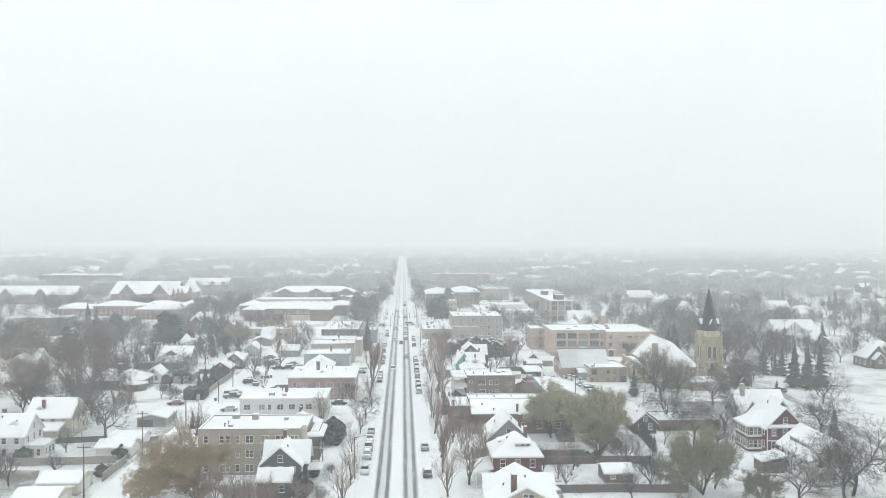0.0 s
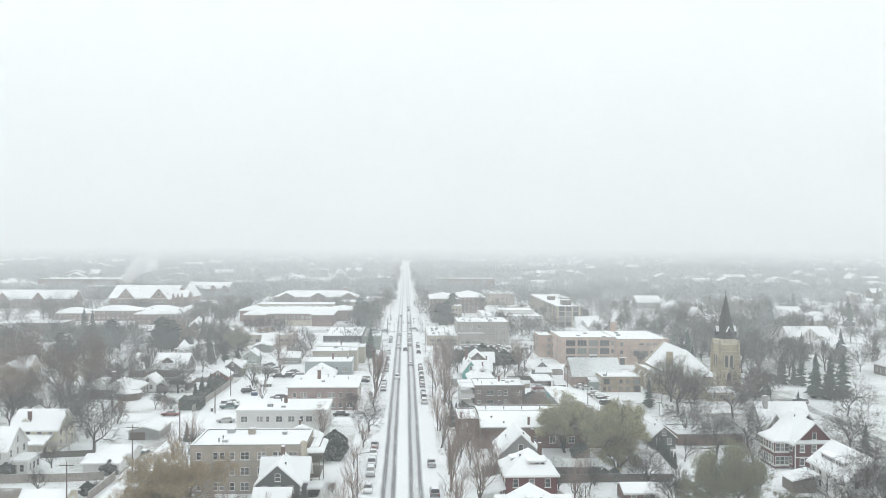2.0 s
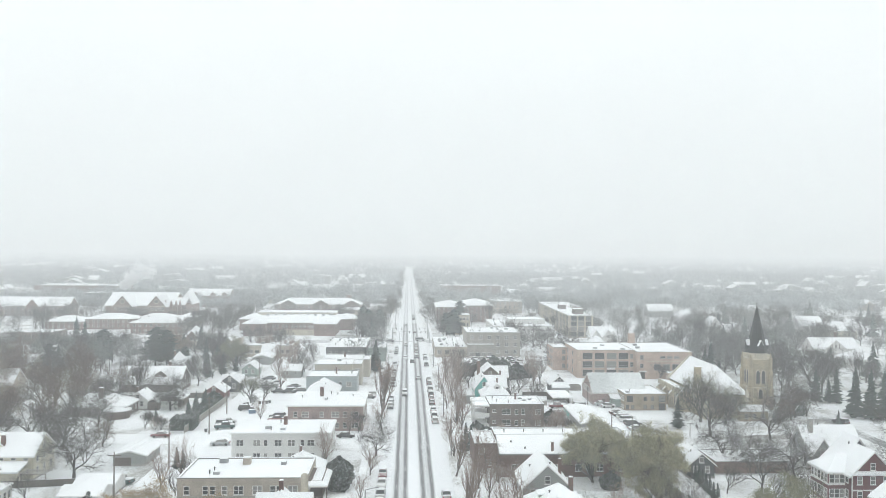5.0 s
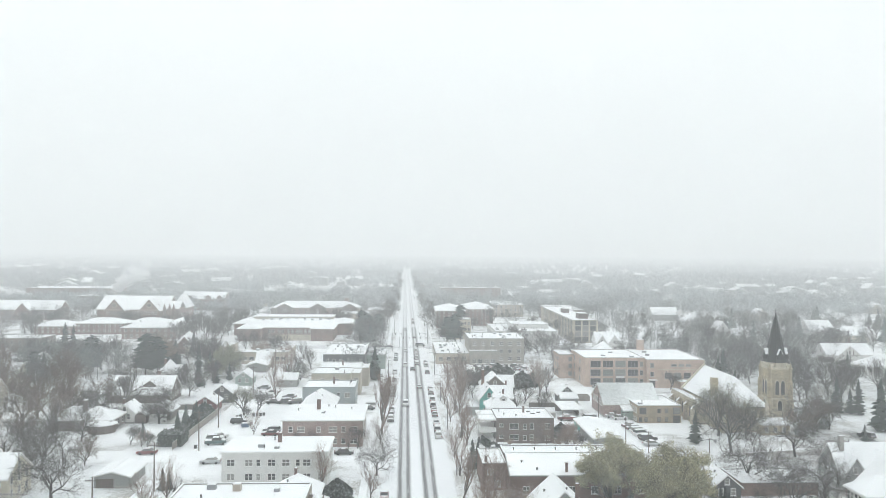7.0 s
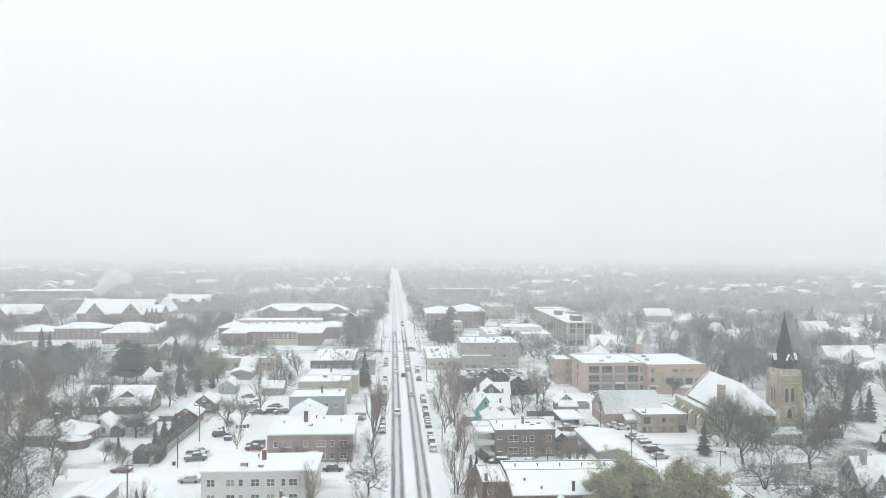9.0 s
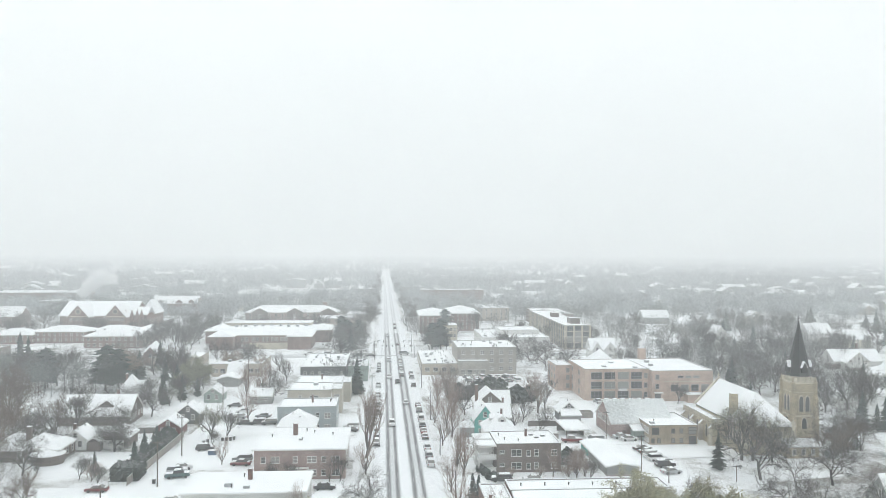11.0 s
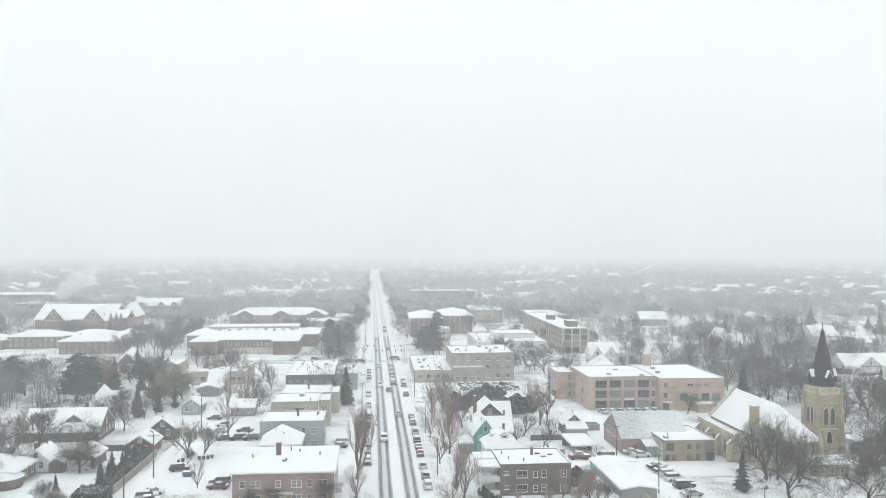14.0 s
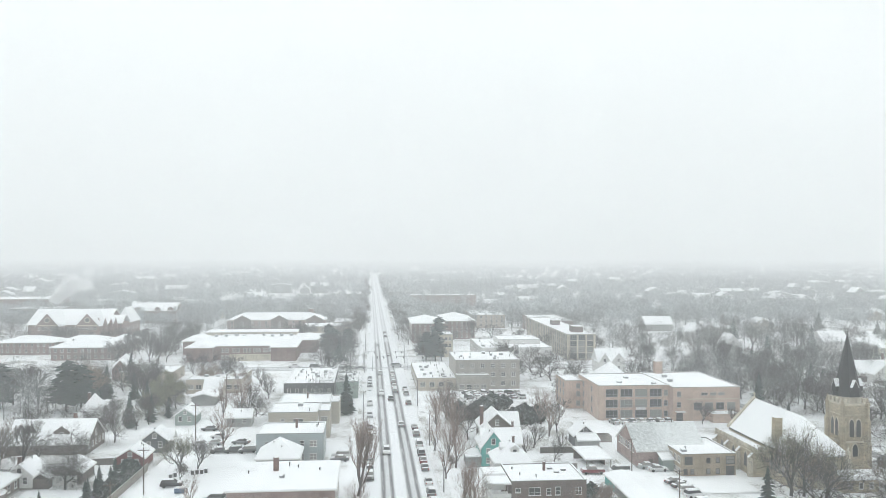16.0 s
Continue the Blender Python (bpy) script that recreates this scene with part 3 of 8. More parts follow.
def bare_tree(name, label, seed, height, shape, levels=5, kids=(5, 4, 3, 3, 3), twig_r=0.02, twig="twig", category="tree", trunk_share=0.3, fuzz=0, bark="bark"):
    t = thing(name, 0, 0)
    thick, thin, fine = grow(seed, height, shape, levels, kids, twig_r, trunk_share)
    part("trunk", limbs(thick), M[bark], t)
    g = Geo()
    for p, q, a, b in thin:
        g.tube(p, q, a, b, 3)
    rng = random.Random(seed)
    for p, q, a, b in fine:
        e = (q - p).cross(Vector((rng.gauss(0, 1), rng.gauss(0, 1), rng.gauss(0, 1)))).normalized() * a * 1.5
        g.add([p - e, p + e, q + (q - p) * 0.15], [(0, 1, 2)])
        for k in range(fuzz):
            o = p.lerp(q, rng.uniform(0.1, 0.95))
            d = (q - p).normalized() + Vector((rng.gauss(0, 0.6), rng.gauss(0, 0.6), rng.gauss(0.1, 0.5)))
            e = d.orthogonal().normalized() * a * 1.1
            g.add([o - e, o + e, o + d * (q - p).length * rng.uniform(0.5, 1.1)], [(0, 1, 2)])
    part("crown", g, M[twig], t)
    return tagged(t, label, category)


def leafy_tree(name, label, seed, height, width, leaf, n, size, shape="round", kids=(6, 4, 4, 3, 3), trunk_share=0.15, loose=0.5, low=0.0, twig="twig", clump=-0.2):
    """Forking limbs and twigs with loose sprays of leaves round the outer twigs."""
    t = thing(name, 0, 0)
    thick, thin, fine = grow(seed, height, shape, 5, kids, 0.012, trunk_share)
    far = sorted(math.hypot(q.x, q.y) for _, q, _, _ in fine)
    k = 0.5 * width / far[int(len(far) * 0.97)]
    st = lambda p: Vector((p.x * k, p.y * k, p.z))
    part("trunk", limbs([(st(p), st(q), a, b) for p, q, a, b in thick]), M["bark"], t)
    rng = random.Random(seed)
    g = Geo()
    for p, q, a, b in thin:
        g.tube(st(p), st(q), a, b, 3)
    for p, q, a, b in fine:
        p, q = st(p), st(q)
        e = (q - p).cross(Vector((rng.gauss(0, 1), rng.gauss(0, 1), rng.gauss(0, 1)))).normalized() * a * 1.4
        g.add([p - e, p + e, q + (q - p) * 0.15], [(0, 1, 2)])
    part("bough", g, M[twig], t)
    g = Geo()
    ends = [(st(p), st(q)) for p, q, _, _ in fine + thin[len(thin) // 2:] if q.z > height * low]
    bare = [noise.noise((q.x * 0.3, q.y * 0.3, q.z * 0.4 + seed)) for _, q in ends]
    ends = [e for e, v in zip(ends, bare) if v > clump]
    for i in range(n):
        p, q = ends[rng.randrange(len(ends))]
        c = p.lerp(q, rng.uniform(0.1, 1.25)) + Vector((rng.gauss(0, 1), rng.gauss(0, 1), rng.gauss(-0.2, 0.8))) * loose
        a = Vector((rng.gauss(0, 1), rng.gauss(0, 1), rng.gauss(0, 1))).normalized()
        b = a.orthogonal().normalized()
        s = size * rng.uniform(0.45, 1.35)
        g.add([c - a * s, c + b * s * 0.55, c + a * s, c - b * s * 0.55], [(0, 1, 2, 3)])
    part("crown", g, M[leaf], t)
    return tagged(t, label, "tree")


def conifer(name, label, seed, height, radius, tiers=15, blades=11, category="tree", low=0.06, taper=0.85, gap=0.1):
    t = thing(name, 0, 0)
    rng = random.Random(seed)
    part("trunk", Geo().tube((0, 0, -0.1), (0, 0, height * 0.96), height * 0.02 + 0.04, 0.03, 6), M["bark"], t)
    g = Geo()
    for k in range(tiers):
        f = k / (tiers - 1)
        z = height * (low + (0.97 - low) * f)
        r = radius * (1 - f) ** taper * rng.uniform(0.8, 1.15) + 0.12
        n = max(5, round(blades * (1 - 0.5 * f)))
        for i in range(n):
            a = 2 * math.pi * (i + rng.uniform(-0.4, 0.4)) / n
            if rng.random() < gap:
                continue
            rr = r * rng.uniform(0.55 - 0.6 * gap, 1.2)
            z = height * (low + (0.97 - low) * f) + rng.uniform(-0.45, 0.45) * height / tiers
            d, s = Vector((math.cos(a), math.sin(a), 0)), Vector((-math.sin(a), math.cos(a), 0))
            wd = 0.34 * rr + 0.12
            up = height / tiers
            root = Vector((0, 0, z + up * 0.6))
            mid = d * rr * 0.55 + Vector((0, 0, z + up * 0.18))
            tip = d * rr + Vector((0, 0, z - up * rng.uniform(0.1, 0.5)))
            drop = Vector((0, 0, -up * rng.uniform(0.35, 0.7)))
            g.add([root, mid + s * wd, tip, mid - s * wd, mid + drop], [(0, 3, 4), (0, 4, 1), (3, 2, 4), (4, 2, 1), (0, 1, 3), (1, 2, 3)])
            for j in (-1, 1):
                e = d * rr * 0.8 + s * j * wd * 1.2 + Vector((0, 0, z - up * rng.uniform(0.1, 0.5)))
                g.add([mid, e, d * rr * 0.65 + Vector((0, 0, z + up * 0.05))], [(0, 1, 2)])
    part("crown", g, M["needles"], t)
    return tagged(t, label, category)


def bush(name, label, seed, w, h, material, n=260, category="bush", box=False):
    b = thing(name, 0, 0)
    rng = random.Random(seed)
    g = Geo()
    for i in range(n):
        if box:
            c = Vector((rng.uniform(-w / 2, w / 2), rng.uniform(-w / 2, w / 2), rng.uniform(0.1, h)))
        else:
            a, f = rng.uniform(0, 2 * math.pi), rng.uniform(0, 1)
            rad = math.sqrt(max(0, 1 - (2 * f - 0.75) ** 2)) * w / 2 * rng.uniform(0.55, 1.05)
            rad *= 1 + 0.55 * noise.noise((math.cos(a) * 1.3, math.sin(a) * 1.3, f * 3 + seed))
            c = Vector((math.cos(a) * rad, math.sin(a) * rad, 0.1 + f * h * 0.95))
        u = Vector((rng.gauss(0, 1), rng.gauss(0, 1), rng.gauss(0, 1))).normalized()
        v = u.orthogonal().normalized()
        s = 0.055 * (w + h) * rng.uniform(0.5, 1.2) ** 2 + 0.08
        g.add([c - u * s, c + v * s * 0.7, c + u * s, c - v * s * 0.7], [(0, 1, 2), (0, 2, 3)])
    part("foliage", g, M[material], b)
    gs = Geo()
    for i in range(5):
        a = i * 1.3
        gs.tube((0.1 * math.cos(a), 0.1 * math.sin(a), -0.05), (w * 0.25 * math.cos(a), w * 0.25 * math.sin(a), h * 0.7), 0.05, 0.02, 4)
    part("stem", gs, M["bark"], b)
    return tagged(b, label, category)


def put(proto, spots, group=""):
    """The first spot takes the thing itself, the others copies: (x, y, size, turn)."""
    if group:
        proto["group"] = group
    for i, (x, y, s, a) in enumerate(spots):
        m = pose(x, y, G0, 0, 0, a) @ Matrix.Scale(s, 4)
        if i == 0:
            first = m
        else:
            c = copy_thing(proto, m)
    proto.matrix_basis = first


# ---- cars ----
SIDE = {
    "sedan": ([(-2.3, 0.32), (2.3, 0.32), (2.32, 0.62), (2.2, 0.80), (1.15, 0.93), (-1.55, 0.96), (-2.25, 0.90), (-2.34, 0.6)], [(1.15, 0.93), (0.45, 1.40), (-0.85, 1.42), (-1.6, 0.96)], 1.78),
    "suv": ([(-2.3, 0.38), (2.3, 0.38), (2.33, 0.75), (2.2, 0.98), (1.2, 1.08), (-2.15, 1.08), (-2.34, 0.9), (-2.34, 0.6)], [(1.2, 1.08), (0.6, 1.66), (-1.95, 1.68), (-2.25, 1.08)], 1.88),
    "pickup": ([(-2.7, 0.42), (2.6, 0.42), (2.64, 0.8), (2.5, 1.05), (1.4, 1.14), (-2.68, 1.12), (-2.74, 0.7)], [(1.4, 1.14), (0.85, 1.76), (-0.75, 1.78), (-0.95, 1.13)], 1.95),
    "van": ([(-2.5, 0.38), (2.4, 0.38), (2.45, 0.85), (2.3, 1.1), (1.75, 1.2), (-2.5, 1.2), (-2.54, 0.8)], [(1.75, 1.2), (0.95, 1.92), (-2.4, 1.95), (-2.5, 1.2)], 1.92),
}
WHEEL = []


def car(kind, paint, label, x, y, turn, snow=1.0, group=""):
    """A parked car that points along +y before it is turned."""
    low, cab, width = SIDE[kind]
    c = thing("car" if kind in ("sedan", "suv") else kind, x, y, 0.02, turn)
    hw = width / 2
    g = Geo()
    n = len(low)
    pts = [(-hw * (0.90 if z > 0.85 else 1.0), u, z) for u, z in low] + [(hw * (0.90 if z > 0.85 else 1.0), u, z) for u, z in low]
    g.add(pts, [tuple(range(n)), tuple(range(n, 2 * n))[::-1]] + [(i, n + i, n + (i + 1) % n, (i + 1) % n) for i in range(n)])
    body = part("body", g, M["car_" + paint], c)
    g = Geo()
    m = len(cab)
    wd = [0.88, 0.72, 0.72, 0.88]
    pts = [(-hw * wd[i], cab[i][0], cab[i][1]) for i in range(m)] + [(hw * wd[i], cab[i][0], cab[i][1]) for i in range(m)]
    g.add(pts, [tuple(range(m)), tuple(range(m, 2 * m))[::-1]] + [(i, m + i, m + (i + 1) % m, (i + 1) % m) for i in range(m)])
    part("glazing", g, M["glass"], c, "dark tinted car windows")
    (f1, zf), (b1, zb) = cab[1], cab[2]
    part("roof", Geo().box(-hw * 0.73, hw * 0.73, b1 + 0.02, f1 - 0.02, zf - 0.03, zb + 0.03), M["car_" + paint], c)
    if snow:
        t = 0.13 * snow
        g = Geo().box(-hw * 0.71, hw * 0.71, b1 + 0.05, f1 - 0.05, zb + 0.033, zb + 0.033 + t, 0.1)
        part("roof_snow", g, M["cap"], c, "fresh snow on the car roof")
        g = Geo()
        u0, u1 = cab[0][0], low[3][0]
        if snow < 0.8:
            u1 = u0 + 0.35
        g.add([(-hw * 0.84, u0 + 0.05, cab[0][1] + 0.02), (hw * 0.84, u0 + 0.05, cab[0][1] + 0.02), (hw * 0.84, u1 - 0.1, low[3][1] + 0.06), (-hw * 0.84, u1 - 0.1, low[3][1] + 0.06),
               (-hw * 0.78, u0 + 0.1, cab[0][1] + 0.03 + t), (hw * 0.78, u0 + 0.1, cab[0][1] + 0.03 + t), (hw * 0.78, u1 - 0.2, low[3][1] + 0.06 + t), (-hw * 0.78, u1 - 0.2, low[3][1] + 0.06 + t)],
              [(4, 5, 6, 7), (0, 1, 5, 4), (1, 2, 6, 5), (2, 3, 7, 6), (3, 0, 4, 7)])
        if kind in ("sedan", "pickup"):
            r0, r1 = cab[3][0] - 0.05, low[-2][0] + 0.08
            z = cab[3][1] + (0.012 if kind == "sedan" else 0.02)
            part("boot_snow", Geo().box(-hw * 0.8, hw * 0.8, r1, r0, z, z + t, 0.06), M["cap"], c, "fresh snow behind the cab")
        part("bonnet_snow", g, M["cap"], c, "fresh snow on the bonnet")
    if not WHEEL:
        tg = Geo()
        sides = 12
        for rr in (0.33,):
            tg.tube((-0.11, 0, 0), (0.11, 0, 0), rr, rr, sides, True)
        WHEEL.append(tg.mesh("tyre", M["tyre"]))
    ax = low[1][0] - 0.85
    for sx in (-1, 1):
        for u in (ax, low[0][0] + 0.85):
            w = part("wheel", WHEEL[0], None, c)
            w.matrix_basis = pose(sx * (hw - 0.09), u, 0.33)
        zf2 = (low[2][1] + low[3][1]) / 2 - 0.04
        part("headlight", Geo().box(sx * hw * 0.72 - 0.18, sx * hw * 0.72 + 0.18, low[2][0] - 0.12, low[2][0] + 0.02, zf2 - 0.09, zf2 + 0.07), M["lamp_glass"], c)
        part("tail_light", Geo().box(sx * hw * 0.78 - 0.12, sx * hw * 0.78 + 0.12, low[-1][0] - 0.02, low[-1][0] + 0.1, low[-1][1] + 0.0, low[-1][1] + 0.26), M["tail_red"], c)
    return tagged(c, label, "car" if kind in ("sedan", "suv") else kind, group)

# ---- ground, roads ----
ROAD = 8.0
CROSS = (449.5, 464.0)


def stops(marks, fine, coarse):
    out = set(marks)
    a, b, step = fine
    v = a
    while v <= b:
        out.add(round(v, 3))
        v += step
    out.update(coarse)
    return sorted(out)


xs = stops([-ROAD, -ROAD - 0.14, ROAD, ROAD + 0.14], (-180, 180, 6), (-3500, -2000, -1200, -800, -600, -450, -350, -300, -260, -220, 220, 260, 300, 350, 450, 600, 800, 1200, 2000, 3500))
ys = stops([CROSS[0], CROSS[0] - 0.14, CROSS[1], CROSS[1] + 0.14], (90, 660, 6), (-600, -200, 0, 50, 700, 760, 850, 1000, 1200, 1500, 2000, 2800, 4600))
g = Geo()
for y in ys:
    for x in xs:
        road = abs(x) <= ROAD or CROSS[0] <= y <= CROSS[1]
        near = abs(x) < 60 and y < 480
        g.v.append((x, y, 0.0 if road else G0 + (0.0 if near else 0.25 * (noise.noise((x * 0.03, y * 0.03, 3)) - 0.3))))
nx = len(xs)
g.f = [(j * nx + i, j * nx + i + 1, (j + 1) * nx + i + 1, (j + 1) * nx + i) for j in range(len(ys) - 1) for i in range(nx - 1)]
structure("ground", g, M["lawn"], "thin patchy snow over lawns and yards", "ground")
g = Geo()
for a, b in ((-400, 300), (300, CROSS[0] + 5.5), (CROSS[1] - 5.5, 560)):
    g.add([(-ROAD + 0.02, a, 0.012), (ROAD - 0.02, a, 0.012), (ROAD - 0.02, b, 0.012), (-ROAD + 0.02, b, 0.012)], [(0, 1, 2, 3)])
structure("road", g, M["avenue"], "snow-covered avenue with dark slushy wheel tracks", "road")
# Far stretch: the tracks' fading into haze is painted in its colour.
g = Geo()
for a, b in ((560, 900), (900, 4400)):
    g.add([(-ROAD + 0.02, a, 0.012), (ROAD - 0.02, a, 0.012), (ROAD - 0.02, b, 0.012), (-ROAD + 0.02, b, 0.012)], [(0, 1, 2, 3)])
structure("far_road", g, M["far_avenue"], "snowy far avenue with wheel tracks paled to imitate haze", "road")
g = Geo()
for a, b in ((-1400, -4.6), (4.6, 1400)):
    g.add([(a, CROSS[0] + 0.02, 0.010), (b, CROSS[0] + 0.02, 0.010), (b, CROSS[1] - 0.02, 0.010), (a, CROSS[1] - 0.02, 0.010)], [(0, 1, 2, 3)])
g.add([(-4.6, CROSS[0] + 5.5, 0.008), (4.6, CROSS[0] + 5.5, 0.008), (4.6, CROSS[1] - 5.5, 0.008), (-4.6, CROSS[1] - 5.5, 0.008)], [(0, 1, 2, 3)])
structure("cross_street", g, M["cross"], "slushy cross street at the junction", "road")
for side in (-1, 1):
    for a, b in ((60, CROSS[0] - 0.2), (CROSS[1] + 0.2, 900)):
        x = side * (ROAD + 0.07)
        structure("kerb", Geo().box(x - 0.075, x + 0.075, a, b, -0.05, G0 + 0.02), M["kerb"], "concrete kerb edged with snow", "kerb")
        x = side * 11.3
        structure("pavement", Geo().box(x - 0.8, x + 0.8, a, b, 0.0, G0 + 0.03), M["packed"], "snow-covered concrete pavement beside the avenue", "pavement")

PATCHES = [(-57.5, -50.0, 110, 448, "alley"), (-120, -8.3, 234.5, 245.5, "lane"), (-50.0, -35.5, 258, 291, "car_park"), (-50.0, -36, 300, 336, "car_park"),
           (51.6, 64.0, 244, 262.0, "car_park"), (54.2, 77.0, 262.0, 276, "car_park"), (54, 63.5, 276.3, 338, "driveway"), (26, 50, 372, 391, "car_park"),
           (-17, -8.3, 292, 306, "driveway"), (8.3, 46, 226.6, 250, "driveway"), (64, 100, 326, 337.5, "car_park"), (-80, -57.6, 262, 276, "driveway")]
for i, (a, b, c, d, nm) in enumerate(PATCHES):
    z = G0 + 0.016 + 0.004 * (i % 3)
    structure(nm, Geo().add([(a, c, z), (b, c, z), (b, d, z), (a, d, z)], [(0, 1, 2, 3)]), M["packed"], "smooth driven snow over a paved yard", "yard")


def ribbon(name, pts, w, z, m, label):
    g = Geo()
    for i, p in enumerate(pts):
        a, b = Vector(pts[max(0, i - 1)]), Vector(pts[min(len(pts) - 1, i + 1)])
        n = (b - a).normalized()
        s = Vector((-n.y, n.x)) * w / 2
        g.v += [(p[0] + s.x, p[1] + s.y, z), (p[0] - s.x, p[1] - s.y, z)]
    g.f = [(2 * i, 2 * i + 1, 2 * i + 3, 2 * i + 2) for i in range(len(pts) - 1)]
    return structure(name, g, m, label, "road")


structure("park_lawn", Geo().add([(100, 205, G0 + 0.02), (125, 150, G0 + 0.02), (340, 150, G0 + 0.02), (340, 400, G0 + 0.02), (112, 400, G0 + 0.02), (118, 250, G0 + 0.02)], [(0, 1, 2, 3, 4, 5)]), M["thin"], "broad park lawn under thin greyish snow", "lawn")
structure("yard_ground", Geo().add([(x, y, G0 + 0.012) for x, y in ((-99, 165), (-59.6, 165), (-59.6, 232.5), (-99, 232.5))], [(0, 1, 2, 3)]), M["thin"], "back yards under thin trodden snow", "ground")
for pts in ([(98, 262.2), (114.2, 262.2), (119, 250), (120, 285), (112.5, 285), (101, 264)], [(62, 226), (64, 205), (112, 205), (114, 262), (100, 262), (99, 244), (80, 240)], [(-86, 176), (-74.5, 175.6), (-71.5, 166.4), (-72, 158), (-86, 158)]):
    structure("garden_ground", Geo().add([(x, y, G0 + 0.024) for x, y in pts], [tuple(range(len(pts)))]), M["scrub"], "dark garden soil and scrub flecked with snow", "ground")
ribbon("park_lane", [(106, 120), (112.5, 175), (117.2, 208.4), (119.2, 226), (119.6, 247.8), (121, 273.9), (120.5, 310), (117, 360), (113, 449)], 3.8, G0 + 0.04, M["park_lane"], "curving lane with slush between snowy lawns")

ribbon("far_street", [(-94, 860), (-94, 1147), (-87, 1836)], 5.0, G0 + 0.3, M["lane"], "snow-covered street running off into the haze")
ribbon("side_street", [(-101, 150), (-101.5, 240), (-102.4, 260), (-103.6, 281), (-107.2, 313), (-110, 336), (-117, 362), (-124, 400), (-130, 449)], 7.0, G0 + 0.045, M["lane"], "snowy residential street behind the gardens")

# ---- west side of the avenue, nearest first ----
h = house("house", "dark grey gabled house with white rakes and snowy roof", -26.4, -18.6, 160.3, 168.8, 5.0, 8.4, "y", "slate_siding", win="SE", chim=(-22.6, 167.5, 7.0, 10.0))
pitched_roof(h, "gable", "x", -3.6, 5.0, -1.2, 4.0, 5.0, 8.3)
part("wing", walls_gable("x", -3.8, 4.8, -1.1, 3.9, 5.0, 8.2), M["slate_siding"], h)
part("front_wing", Geo().box(-3.6, 2.6, -9.0, -4.26, 0, 3.3), M["slate_siding"], h)
pitched_roof(h, "gable", "x", -3.6, 2.6, -9.0, -3.6, 3.3, 4.9, 0.4)
window_row(h, "S", -3.2, 2.2, -9.0, 1.3, 2, 1.0, 1.3)
porch = part("porch", Geo().box(4.25, 7.4, -0.5, 3.6, 0.2, 0.5).box(4.3, 4.42, -0.4, -0.28, 0.5, 3.0).box(7.2, 7.32, -0.4, -0.28, 0.5, 3.0).box(7.2, 7.32, 3.3, 3.42, 0.5, 3.0), M["trim"], h)
part("porch_roof", Geo().box(4.1, 7.7, -0.8, 3.8, 3.0, 3.2), M["trim"], porch)
part("snow_cap", Geo().box(4.15, 7.6, -0.7, 3.7, 3.203, 3.4, 0.1), M["roof"], porch)

b = block("apartment_building", "tan brick three-storey apartment building with flat snowy roof", -40.8, -18.8, 170.9, 184.4, 9.5, "tan_brick", win="", storeys=3, units=3, seed=4, category="apartment building")
for s in range(3):
    z = 0.55 + 2.95 * s
    for u, k in ((-9.4, "sash"), (-6.2, "sash"), (-5.0, "sash"), (-3.0, "sash"), (-0.6, "pair"), (2.6, "pair"), (5.2, "sash"), (6.3, "sash"), (8.6, "pair")):
        window(b, u, -6.75, z + 0.35, "S", 1.5 if k == "pair" else 0.8, 1.35, k, "trim")
    part("string_course", Geo().box(-11.05, 11.05, -6.83, -6.76, z - 0.15, z + 0.02), M["concrete"], b)
window_row(b, "E", -6, 6, 11.0, 1.2, 3)
window_row(b, "E", -6, 6, 11.0, 4.2, 3)
window_row(b, "E", -6, 6, 11.0, 7.0, 3)
part("bay_column", Geo().lathe([(0.65, 0), (0.65, 9.9), (0.5, 10.15), (0.2, 10.3)], 14, 10.6, -6.6), M["pale_stone"], b, "rounded pale corner pier")
roof_box(b, -1.0, 3.0, 9.4, 1.3, 1.3, 1.2, "tan_brick", "chimney")
for z in (0.2, 3.1, 6.0):
    part("balcony", Geo().box(11.05, 13.6, -5.5, 2.5, z + 2.6, z + 2.8).box(13.45, 13.6, -5.5, -5.35, z, z + 2.6).box(13.45, 13.6, 2.35, 2.5, z, z + 2.6), M["brown_siding"], b)
pitched_roof(b, "hip", "y", 11.0, 14.2, -6.2, 3.0, 8.0, 9.0, 0.3)

house("cottage", "small hip-roofed house between two apartment blocks", -27.0, -18.6, 191.0, 201.0, 4.6, 7.6, "y", "beige_siding", "hip", "SE", chim=(-23.2, 197, 6.5, 8.6, 0.5))

b = block("apartment_building", "white-sided two-storey apartment building with snowy roof", -41.4, -19.2, 216.8, 230.2, 7.0, "white_siding", win="", units=2, seed=7, category="apartment building", overhang=0.4, coping="trim")
for z in (0.95, 3.95):
    for u, k in ((-9.2, "pair"), (-5.4, "pair"), (-3.4, "sash"), (-0.6, "pair"), (2.4, "pair"), (4.9, "sash"), (6.8, "pair"), (9.6, "sash")):
        window(b, u, -6.7, z, "S", 1.5 if k == "pair" else 0.75, 1.3, k, "trim")
    window_row(b, "E", -6, 6, 11.1, z, 3)
chimney(b, -0.1, 1.5, 6.6, 8.9, 0.8)

